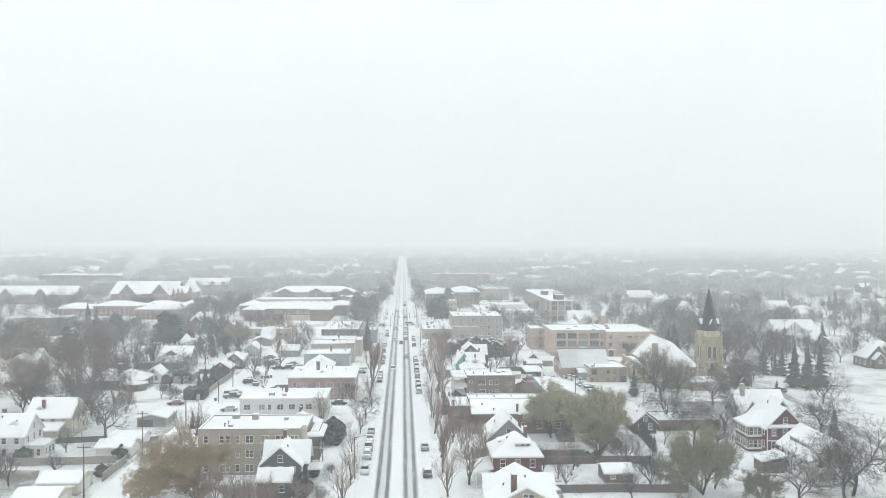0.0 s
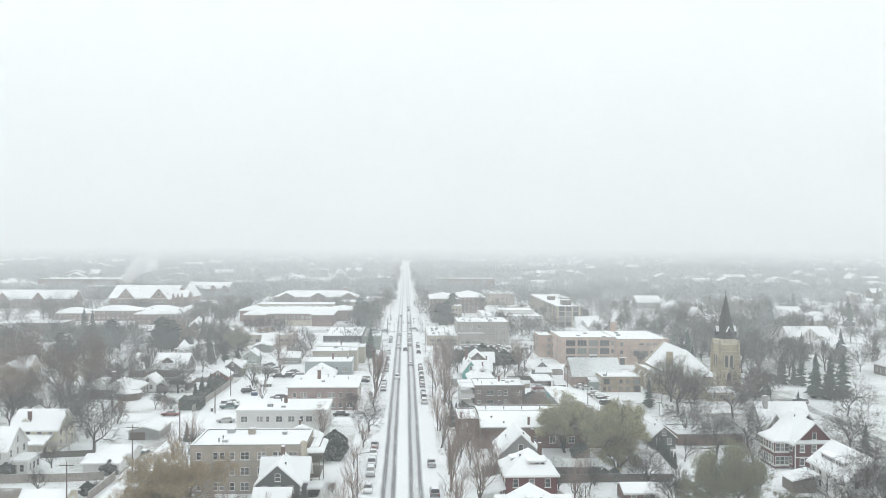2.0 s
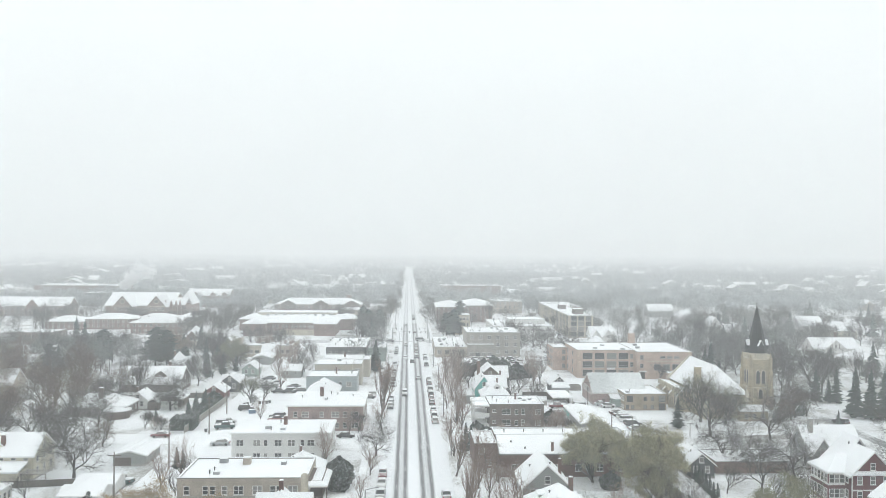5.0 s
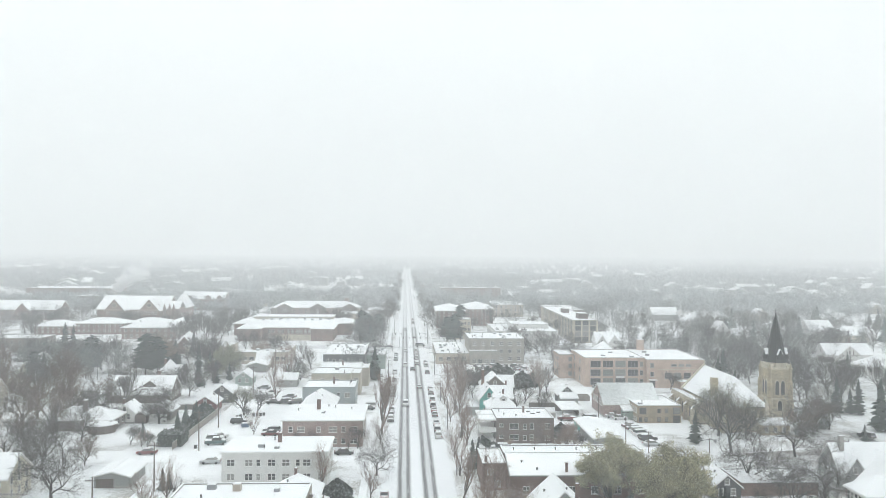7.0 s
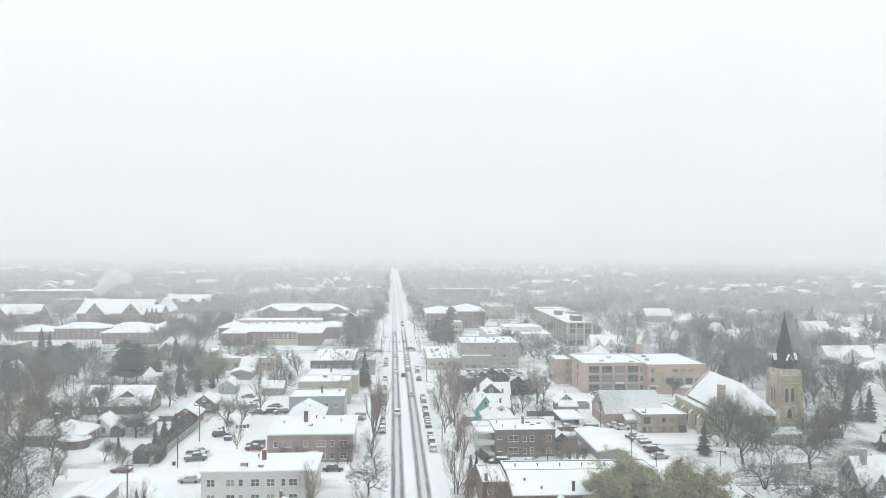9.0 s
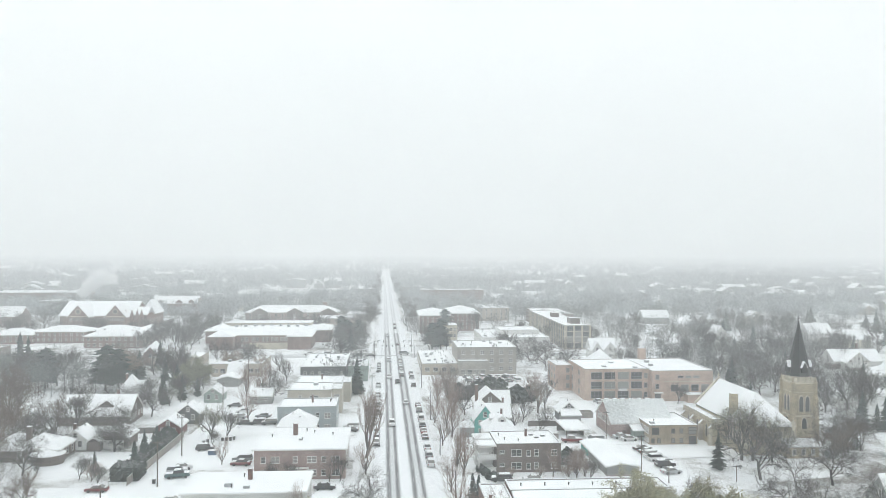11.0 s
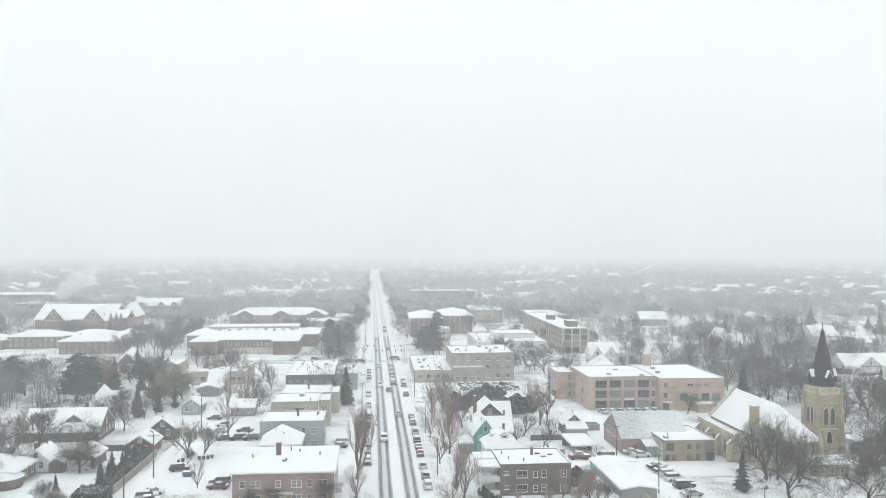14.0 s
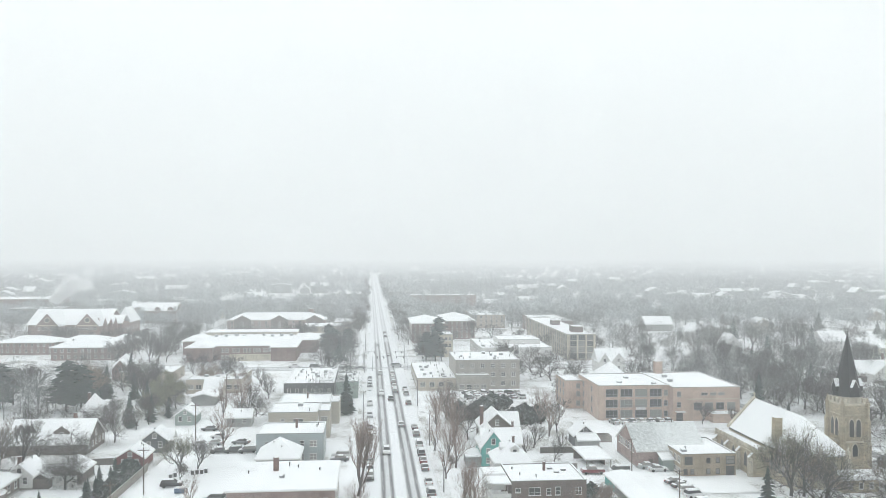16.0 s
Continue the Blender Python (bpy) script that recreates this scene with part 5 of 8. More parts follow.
b = block("apartment_building", "grey-brown brick two-storey flats with white porches", 20.8, 35.7, 251.6, 264.8, 6.6, "grey_brick", win="", units=0, category="apartment building")
for z in (0.95, 3.9):
    for u, w, hh, k in ((-6.2, 0.9, 0.7, "big"), (-2.9, 2.2, 1.4, "big"), (-0.1, 0.75, 1.2, "sash"), (1.7, 0.85, 1.4, "sash"), (5.8, 1.2, 1.3, "pair")):
        window(b, u, -6.6, z + (0.6 if hh == 0.7 else 0), "S", w, hh, k)
chimney(b, 0.6, 1.2, 6.3, 8.2, 0.5, "dark_brick")
for u, v in ((2.0, 2.2), (2.8, -0.6), (4.6, 1.0)):
    roof_box(b, u, v, 6.52, 1.0, 0.7, 0.3, "dark_metal", "skylight")
for u, v in ((-5, -2), (-5.8, 2.5), (-2, -3.6)):
    vent(b, u, v, 6.5, 0.45)
for y0, y1 in ((-6.4, -1.6), (0.2, 5.2)):
    po = part("porch", Geo().box(-11.6, -7.48, y0, y1, 0.1, 0.35), M["trim"], b, "white two-storey glazed porch")
    part("upper_floor", Geo().box(-11.6, -7.48, y0, y1, 3.0, 3.25), M["trim"], po)
    for z in (0.36, 3.26):
        part("railing", Geo().box(-11.6, -11.5, y0 + 0.26, y1 - 0.26, z, z + 0.95), M["trim"], po)
        part("railing", Geo().box(-11.34, -7.48, y0, y0 + 0.1, z, z + 0.95), M["trim"], po)
    for yy in (y0, y1 - 0.25):
        part("post", Geo().box(-11.6, -11.35, yy, yy + 0.25, 0.36, 2.99), M["trim"], po)
        part("post", Geo().box(-11.6, -11.35, yy, yy + 0.25, 3.26, 5.99), M["trim"], po)
    for k in range(1, 6):
        part("mullion", Geo().box(-11.6 + 0.68 * k, -11.54 + 0.68 * k, y0 + 0.02, y0 + 0.08, 4.22, 5.99), M["trim"], po)
    part("porch_roof", Geo().box(-12.0, -7.46, y0 - 0.35, y1 + 0.3, 6.0, 6.25), M["trim"], po)
    part("snow_cap", Geo().box(-11.95, -7.5, y0 - 0.3, y1 + 0.25, 6.253, 6.45, 0.08), M["roof"], po)

h = house("house", "white hip-roofed house with small dormers under snow", 20.6, 28.4, 270.2, 279.6, 5.5, 8.8, "x", "white_siding", "hip", "SW", chim=(25.4, 276, 8, 9.8, 0.5))
dormer(h, 0.6, -2.6, 6.8, 1.9, 1.2, 2.0, "S", "white_siding")
dormer(h, -2.3, 0.0, 6.9, 2.0, 1.1, 2.0, "W", "white_siding")
h = house("house", "teal-fronted gabled house with snow-covered roofs", 19.7, 25.3, 286.4, 297.0, 5.0, 8.6, "y", "teal_siding", win="SW")
part("wing", walls_gable("x", 2.82, 7.6, -1.0, 5.0, 4.8, 7.8), M["white_siding"], h)
pitched_roof(h, "gable", "x", -2.0, 7.6, -1.0, 5.0, 4.8, 7.8, 0.4)
part("porch", Geo().box(-6.2, -2.85, -4.8, 2.0, 0, 2.7), M["grey_siding"], h)
part("porch_roof", Geo().box(-6.6, -2.82, -5.2, 2.4, 2.7, 3.0), M["roof"], h)
chimney(h, 6.0, 3.0, 6.5, 9.2, 0.5)
h = house("house", "brown gabled house with white-framed windows and snow", 22.2, 30.6, 305.8, 315.6, 5.5, 9.0, "y", "brown_siding", win="SW", chim=(22.6, 308, 5, 10.6, 0.9, "dark_brick"))
part("wing", walls_gable("x", 4.25, 6.4, -1.5, 4.0, 5.2, 8.2), M["brown_siding"], h)
pitched_roof(h, "gable", "x", -1.0, 6.4, -1.5, 4.0, 5.2, 8.2, 0.4)
h = house("garage", "grey gabled garage with snowy lower roof", 47.0, 52.6, 305.2, 312.0, 3.1, 5.6, "y", "slate_siding", win="S", storeys=1, category="garage")
part("lean_to", Geo().box(-2.8, 2.8, -7.0, -3.45, 0, 2.4), M["grey_siding"], h)
part("lean_to_roof", Geo().slab([(-3.1, -7.3, 2.45), (3.1, -7.3, 2.45), (2.7, -3.47, 3.7), (-2.7, -3.47, 3.7)], [(0, 1, 2, 3)], 0, 0.3), M["roof"], h)
b = thing("carport", 46.7, 287.7)
tagged(b, "open carport with thick snow on its flat roof", "carport")
part("post", Geo().box(-3.0, -2.85, -6.0, -5.85, 0, 2.7).box(2.85, 3.0, -6.0, -5.85, 0, 2.7).box(-3.0, -2.85, 5.85, 6.0, 0, 2.7).box(2.85, 3.0, 5.85, 6.0, 0, 2.7), M["fence_wood"], b)
part("back_wall", Geo().box(-3.0, 3.0, 5.6, 5.8, 0, 2.7).box(2.8, 3.0, -1, 5.59, 0, 2.7), M["brown_siding"], b)
part("roof", Geo().box(-3.3, 3.3, -6.3, 6.3, 2.7, 2.9), M["trim"], b)
part("snow_cap", Geo().box(-3.25, 3.25, -6.25, 6.25, 2.903, 3.15, 0.12), M["roof"], b)
h = house("garage", "long low garage with teal boarding and broad snowy roof", 45.2, 52.6, 247.2, 271.2, 2.2, 2.8, "y", "grey_siding", storeys=1, category="garage", attic=False)
part("side_boarding", Geo().box(-3.76, -3.703, 5.0, 11.95, 0.1, 2.0).box(-3.76, -0.4, 12.003, 12.06, 0.1, 2.3), M["teal_siding"], h, "teal boarded side wall")

h = house("parish_hall", "brick parish hall with long patchy snow-dusted roof", 56.6, 73.4, 283.6, 299.6, 4.0, 8.9, "x", "pink_brick", win="", storeys=1, snow="patchy", category="hall", attic=False, over=0.3)
for i in range(7):
    window(h, -8.4, -5.4 + 1.8 * i, 3.3, "W", 0.8, 1.6)
part("door", Geo().box(-5.6, -4.6, -8.08, -7.95, 0.1, 2.2), M["brown_siding"], h)
sh = part("lean_to", Geo().box(-3.2, 2.6, -11.2, -8.02, 0, 2.6), M["green_siding"], h)
part("lean_to_roof", Geo().slab([(-3.6, -11.6, 2.65), (2.8, -11.6, 2.65), (2.8, -8.05, 3.5), (-3.6, -8.05, 3.5)], [(0, 1, 2, 3)], 0, 0.28), M["roof"], sh)
b = block("parish_office", "yellow brick two-storey parish office with flat snowy roof", 64.5, 77.2, 275.4, 291.8, 5.1, "yellow_brick", win="", units=1, seed=31, category="building")
for u, w, hh, z in ((-4.9, 1.7, 1.6, 2.9), (-0.2, 0.75, 1.0, 3.2), (2.0, 0.75, 1.0, 3.2), (5.0, 1.9, 1.6, 2.9), (-5.6, 0.7, 1.0, 0.7), (-4.0, 0.7, 1.0, 0.7), (-0.2, 0.75, 1.0, 0.7), (2.0, 0.75, 1.0, 0.7)):
    window(b, u, -8.2, z, "S", w, hh, "sash", "dark_metal")
part("door", Geo().box(4.0, 6.0, -8.26, -8.15, 0.05, 2.3), M["dark_metal"], b)
window_row(b, "W", -7.4, 2, -6.35, 2.9, 4, 1.4, 1.4, "pair", "trim")
window_row(b, "W", -7.4, 2, -6.35, 0.6, 4, 1.4, 1.0, "pair", "trim")

# ---- the brick school ----
b = thing("school", 85, 350)
tagged(b, "three-storey buff brick school with flat snowy roofs", "school")
flat_block(b, -22.2, 0, -12, 12.5, 10.6, "school_brick", lip=0.5)
flat_block(b, 0.02, 21.0, -15, 16.0, 10.3, "school_brick", lip=0.5, part_name="east_wing")
flat_block(b, -27.8, -22.22, 7.5, 22, 9.2, "school_brick", lip=0.5, part_name="west_wing")
for z in (1.2, 4.2, 6.8):
    window(b, -23.6, 7.5, z, "S", 1.1, 1.4, "sash", "metal")
    window_row(b, "W", 8.2, 21.4, -27.8, z, 3, 1.4, 1.4, "pair", "metal")
for s in range(3):
    z = 0.9 + 3.2 * s
    for u in (-18.2, -13.6, -9.0, -4.4):
        wn_ = window(b, u, -12, z, "S", 3.6, 2.2, "big", "metal")
    window(b, -1.2, -12, z + 0.3, "S", 1.0, 1.5, "sash", "metal")
    for v in (-4.0, 6.0):
        window(b, -22.2, v, z + 0.4, "W", 1.3, 1.5, "pair", "metal")
part("banner", Geo().box(-10.6, -7.6, -12.16, -12.1, 3.25, 3.95), M["trim"], b, "pale banner across the facade")
window_row(b, "S", 8.5, 16.5, -15, 8.0, 3, 1.8, 0.6, "big", "metal")
window_row(b, "S", 6, 20, -15, 3.6, 4, 2.4, 2.0, "big", "metal")
for z in (1.0, 4.4, 7.6):
    window(b, 1.8, -15, z, "S", 1.1, 1.4, "sash", "metal")
part("stone_band", Geo().box(4.0, 21.06, -15.1, -15.003, 6.6, 6.9), M["pale_stone"], b)
part("canopy", Geo().box(0.6, 3.4, -16.8, -15.01, 3.0, 3.25), M["trim"], b)
part("entrance", Geo().box(1.0, 3.0, -15.12, -15.0, 0.1, 2.7), M["dark_metal"], b)
wing = part("front_bay", Geo().box(11, 18.5, -18.8, -15.02, 0, 2.9), M["school_brick"], b)
part("snow_cap", Geo().box(10.7, 18.8, -19.1, -15.02, 2.9, 3.15, 0.1), M["roof"], wing)
chimney(b, 6.0, 15.0, 9.9, 14.2, 2.4, "school_brick")
for u, v in ((-14, -6), (-9, 3), (3.5, -3), (5.0, 6), (-4, -9)):
    roof_box(b, u, v, 10.3, 1.4, 1.2, 0.7)
for u in (-15.9, -11.3, -6.7):
    part("pilaster", Geo().box(u - 0.3, u + 0.3, -12.12, -12.003, 0, 10.0), M["school_brick"], b)

# ---- the church ----
b = thing("church", 91, 279)
tagged(b, "buff stone church with snowy nave and black-spired tower", "church")
X0, X1, YS, YN = -6.6, 6.6, -15.0, 16.0
part("wall", Geo().box(X0, X1, YS, YN, 0, 7.0).prism([(X0, 7.0), (X1, 7.0), (0, 14.0)], "y", YN - 0.8, YN), M["church_stone"], b)
v = [(X0 - .3, YS - .3, 6.8), (X1 + .3, YS - .3, 6.8), (X1 + .3, YN - .82, 6.8), (X0 - .3, YN - .82, 6.8), (0, YS + 7.0, 14.0), (0, YN - .82, 14.0)]
f = [(0, 4, 5, 3), (1, 2, 5, 4), (0, 1, 4)]
ro = part("roof", Geo().slab(v, f, 0.0, 0.15), M["slate"], b)
part("snow_cover", Geo().slab([(x * 0.99, y, z) for x, y, z in v], f, 0.16, 0.34), M["roof"], ro, "thick even snow on the nave roof")
part("gable_coping", Geo().slab([(X0 - .5, YN - .9, 7.0), (0, YN - .9, 14.3), (0, YN + .2, 14.3), (X0 - .5, YN + .2, 7.0)], [(0, 1, 2, 3)], 0, 0.4).slab([(X1 + .5, YN - .9, 7.0), (X1 + .5, YN + .2, 7.0), (0, YN + .2, 14.3), (0, YN - .9, 14.3)], [(0, 1, 2, 3)], 0, 0.4), M["pale_stone"], b)
part("gable_cross", Geo().box(-.1, .1, YN - .4, YN - .2, 14.6, 15.8).box(-.4, .4, YN - .4, YN - .2, 15.2, 15.4), M["pale_stone"], b)
chimney(b, -5.0, -5.7, 7.0, 13.6, 1.7, "church_stone")
# the low crenellated aisle
ai = part("aisle", Geo().box(-10.3, X0 - 0.02, -5.0, YN, 0, 6.0), M["church_stone"], b)
g = Geo()
gs = Geo()
for k in range(11):
    g.box(-10.35, -9.9, -5.0 + 1.95 * k, -3.8 + 1.95 * k, 6.0, 6.9)
    gs.box(-10.3, -9.95, -4.95 + 1.95 * k, -3.85 + 1.95 * k, 6.903, 7.02, 0.05)
for k in range(2):
    g.box(-9.0 + 1.7 * k, -7.9 + 1.7 * k, -5.05, -4.6, 6.0, 6.9)
    gs.box(-8.95 + 1.7 * k, -7.95 + 1.7 * k, -5.0, -4.65, 6.903, 7.02, 0.05)
part("merlon_snow", gs, M["cap"], ai)
part("string_course", Geo().box(-10.42, -10.303, -5.0, YN, 5.5, 5.75).box(-10.42, X0 - 0.1, -5.12, -5.003, 5.5, 5.75), M["pale_stone"], ai)
part("battlement", g, M["pale_stone"], ai)
part("snow_cover", Geo().box(-9.85, X0 - 0.05, -4.55, YN - 0.1, 6.003, 6.25), M["roof"], ai)
for k in range(4):
    v0 = -4.9 + 6.4 * k
    gg = Geo().box(-11.3, -10.31, v0, v0 + 0.9, 0, 4.2).slab([(-11.3, v0, 4.2), (-10.31, v0, 5.2), (-10.31, v0 + 0.9, 5.2), (-11.3, v0 + 0.9, 4.2)], [(0, 1, 2, 3)], -0.1, 0.15)
    bu = part("buttress", gg, M["pale_stone"], b)
    part("snow_cap", Geo().slab([(-11.3, v0, 4.36), (-10.31, v0, 5.36), (-10.31, v0 + 0.9, 5.36), (-11.3, v0 + 0.9, 4.36)], [(0, 1, 2, 3)], 0, 0.12), M["cap"], bu)


def lancet(parent, x, y, z, face, w, h, m="dark_metal"):
    """A pointed opening with a stone surround."""
    def arch(s, top):
        pts = [(-s, 0), (s, 0), (s, top)]
        for i in range(1, 5):
            a = i / 5
            pts.append((s * (1 - a ** 1.6), top + s * 1.9 * math.sin(a * math.pi / 2)))
        pts.append((0, top + s * 1.95))
        return pts + [(-q[0], q[1]) for q in reversed(pts[3:-1])] + [(-s, top)]
    o = part("lancet_window", Geo().prism(arch(w / 2 + 0.18, h), "y", -0.10, 0.05), M["pale_stone"], parent)
    o.matrix_basis = pose(x, y, z, 0, 0, TURN[face])
    part("louvre", Geo().prism(arch(w / 2, h), "y", -0.115, -0.102), M[m], o)


for k in range(5):
    lancet(b, X0, YS + 1.4 + 1.75 * k, 2.2, "W", 0.9, 2.6, "glass")
for k in range(3):
    lancet(b, -10.3, -1.3 + 6.4 * k, 1.6, "W", 1.4, 2.0, "glass")
for x, face, y in ((2.5, "S", YS), (-3.6, "S", YS)):
    rw = part("rose_window", Geo().lathe([(1.25, 0), (1.25, 0.12)], 18), M["pale_stone"], b)
    rw.matrix_basis = pose(x, y, 4.9, 90)
    part("pane", Geo().lathe([(0.98, 0.123), (0.98, 0.14)], 18), M["glass"], rw)
for x in (X0, -0.6, 5.6):
    part("buttress", Geo().box(x, x + 0.9, YS - 1.1, YS - 0.003, 0, 5.8).lathe([(0.55, 5.8), (0.5, 7.6), (0.6, 7.7), (0.05, 9.0)], 4, x + 0.45, YS - 0.55, math.pi / 4), M["pale_stone"], b)
vb = part("vestry", Geo().box(3.0, 11.0, YS - 3.8, YS - 1.2, 0, 2.7), M["church_stone"], b)
part("vestry_roof", Geo().slab([(2.7, YS - 4.2, 2.75), (11.3, YS - 4.2, 2.75), (11.3, YS - 1.15, 4.0), (2.7, YS - 1.15, 4.0)], [(0, 1, 2, 3)], 0, 0.3), M["roof"], vb)
window_row(vb, "S", 3.4, 10.6, YS - 3.8, 0.9, 3, 0.8, 1.2)
# tower
TX, TY, TH = 16.1, 1.2, 15.4
tw = part("tower", Geo().box(TX - 3.1, TX + 3.1, TY - 3.1, TY + 3.1, 0, TH), M["church_stone"], b)
for sx in (-1, 1):
    for sy in (-1, 1):
        cx, cy = TX + sx * 3.1, TY + sy * 3.1
        gg = Geo().lathe([(1.0, 0), (1.0, 6.0), (0.75, 6.8), (0.75, 11.5), (0.5, 12.2), (0.5, 15.4), (0.66, 15.5), (0.66, 15.8), (0.42, 15.9), (0.05, 17.3)], 8, cx, cy, math.pi / 8)
        part("corner_buttress", gg, M["church_stone"], tw)
part("string_course", ring(Geo(), TX - 3.25, TX + 3.25, TY - 3.25, TY + 3.25, 13.2, 13.1, 0.5), M["pale_stone"], tw)
part("string_course", ring(Geo(), TX - 3.25, TX + 3.25, TY - 3.25, TY + 3.25, 6.6, 7.0, 0.5), M["pale_stone"], tw)
g = ring(Geo(), TX - 3.2, TX + 3.2, TY - 3.2, TY + 3.2, TH + 0.003, TH + 0.5, 0.5)
for k in range(4):
    u = -2.4 + 1.6 * k
    for s in (-1, 1):
        g.box(TX + u - 0.42, TX + u + 0.42, TY + s * 2.95 - 0.22, TY + s * 2.95 + 0.22, TH + 0.5, TH + 1.5)
        g.box(TX + s * 2.95 - 0.22, TX + s * 2.95 + 0.22, TY + u - 0.42, TY + u + 0.42, TH + 0.5, TH + 1.5)
part("battlement", g, M["pale_stone"], tw)
part("parapet_snow", Geo().box(TX - 2.65, TX + 2.65, TY - 2.65, TY + 2.65, TH + 0.004, TH + 0.35), M["roof"], tw)
for face, dx, dy in (("S", 0, -3.1), ("W", -3.1, 0), ("E", 3.1, 0), ("N", 0, 3.1)):
    for s in (-1, 1):
        lancet(tw, TX + dx + (s * 0.85 if face in "SN" else 0), TY + dy + (s * 0.85 if face in "EW" else 0), 8.0, face, 1.1, 3.0)
    lancet(tw, TX + dx, TY + dy, 3.4, face, 1.3, 1.6, "glass")
part("drum", Geo().lathe([(2.95, TH + 0.36), (2.95, TH + 1.7), (3.15, TH + 1.75), (3.15, TH + 1.895)], 8, TX, TY, math.pi / 8), M["pale_stone"], tw)
sp = part("spire", Geo().lathe([(3.3, TH + 1.9), (3.0, TH + 3.0), (0.10, TH + 16.4)], 8, TX, TY, math.pi / 8), M["slate"], b, "tall octagonal black slate spire")
for k in range(4):
    a = k * math.pi / 2
    d = part("lucarne", Geo().prism([(-0.75, 0), (0.75, 0), (0.75, 1.3), (0, 2.9), (-0.75, 1.3)], "y", -1.9, 0), M["slate"], sp)
    d.matrix_basis = Matrix.Translation((TX, TY, TH + 2.9)) @ Matrix.Rotation(a, 4, "Z") @ Matrix.Translation((0, -1.55, 0))
    part("lucarne_snow", Geo().slab([(-0.85, -1.9, 1.25), (0, -1.9, 2.95), (0, -0.1, 2.95), (-0.85, -0.1, 1.25)], [(0, 1, 2, 3)], 0.0, 0.14).slab([(0.85, -1.9, 1.25), (0.85, -0.1, 1.25), (0, -0.1, 2.95), (0, -1.9, 2.95)], [(0, 1, 2, 3)], 0.0, 0.14), M["cap"], d)
part("cross", Geo().box(TX - .05, TX + .05, TY - .05, TY + .05, TH + 16.2, TH + 17.8).box(TX - .42, TX + .42, TY - .05, TY + .05, TH + 17.1, TH + 17.25), M["dark_metal"], sp)

# ---- houses east of the church gardens ----
h = house("garage", "dark slate garage with snowy gable roof", 58.8, 64.4, 202.6, 216.0, 3.0, 5.3, "y", "slate_siding", win="S", storeys=1, category="garage")
b = block("long_garage", "low dark garage row with snow-covered flat roof", 66.0, 82.0, 206.0, 217.0, 2.7, "dark_brick", units=0, category="garage")
h = house("house", "dark red house with cream bay windows and snowy gables", 84.0, 92.4, 183.6, 195.0, 6.2, 10.4, "y", "red_siding", "gable", "SW", 2, over=0.7)
part("wing", Geo().box(-7.6, -4.25, -3.4, 3.6, 0, 6.1), M["red_siding"], h)
pitched_roof(h, "hip", "x", -7.6, 1.0, -3.4, 3.6, 6.1, 8.6, 0.5)
for z, hh in ((1.0, 1.6), (3.9, 1.5)):
    window_row(h, "S", -7.4, -4.4, -3.4, z, 3, 0.85, hh)
    window_row(h, "W", -3.2, 3.4, -7.6, z, 5, 0.9, hh)
    part("belt_course", Geo().box(-4.2, 4.26, -5.78, -5.703, z + 1.9, z + 2.15), M["trim"], h)
    part("trim_band", ring(Geo(), -7.68, -4.3, -3.48, 3.68, z - 0.5, z - 0.2, 0.3), M["trim"], h)
for u in (-4.12, 4.12):
    part("corner_board", Geo().box(u - 0.12, u + 0.12, -5.79, -5.704, 0.5, 6.0), M["trim"], h)
part("pent_roof", Geo().slab([(-4.6, -6.5, 6.1), (4.6, -6.5, 6.1), (4.6, -5.71, 6.5), (-4.6, -5.71, 6.5)], [(0, 1, 2, 3)], 0, 0.2), M["roof"], h)
window(h, 1.6, -5.7, 1.2, "S", 2.2, 1.9, "pair")
h = house("house", "white house with long shed dormer and snowy roof", 81.8, 91.2, 158.8, 172.8, 5.4, 9.2, "y", "white_siding", "gable", "SW", 2, over=0.6)
dormer(h, -3.5, 0.4, 6.2, 8.5, 1.3, 3.0, "W", "white_siding", "hip")
b = thing("carport", 78.6, 170.6)
tagged(b, "dark brown carport with folded snowy roof", "carport")
part("wall", Geo().box(-2.3, 2.3, -2.2, 2.4, 0, 2.4), M["brown_siding"], b)
part("roof", Geo().slab([(-2.7, -2.6, 2.4), (2.7, -2.6, 3.6), (2.7, 2.8, 3.6), (-2.7, 2.8, 2.4)], [(0, 1, 2, 3)], 0.0, 0.3), M["roof"], b)
h = house("house", "grey shingled house with many snowy gables", 89.0, 101.5, 210.5, 219.5, 3.8, 8.6, "x", "grey_siding", "gable", "SW", 2, chim=(91.0, 214, 7, 10.4, 1.0, "concrete"))
pitched_roof(h, "gable", "y", 0.5, 6.2, -8.0, 0.0, 3.6, 7.4, 0.5)
part("wing", walls_gable("y", 0.7, 6.0, -7.8, 0.0, 3.6, 7.3), M["slate_siding"], h)
window(h, 3.3, -7.8, 4.0, "S", 1.0, 1.3)
pitched_roof(h, "gable", "y", -6.0, -1.6, -6.2, 0.5, 3.7, 6.9, 0.5)
part("wing", walls_gable("y", -5.8, -1.8, -6.0, 0.5, 3.7, 6.8), M["grey_siding"], h)
window(h, -3.8, -6.0, 3.7, "S", 0.9, 1.2)
window(h, -3.8, -6.0, 1.0, "S", 1.6, 1.3, "pair")
dormer(h, 0.2, 0.2, 7.0, 1.6, 1.0, 1.8, "S", "slate_siding")
part("porch", Geo().box(-1.4, 0.5, -7.4, -4.6, 0, 2.4), M["slate_siding"], h)
part("porch_roof", Geo().slab([(-1.7, -7.8, 2.4), (0.6, -7.8, 2.4), (0.6, -4.55, 3.3), (-1.7, -4.55, 3.3)], [(0, 1, 2, 3)], 0, 0.3), M["roof"], h)
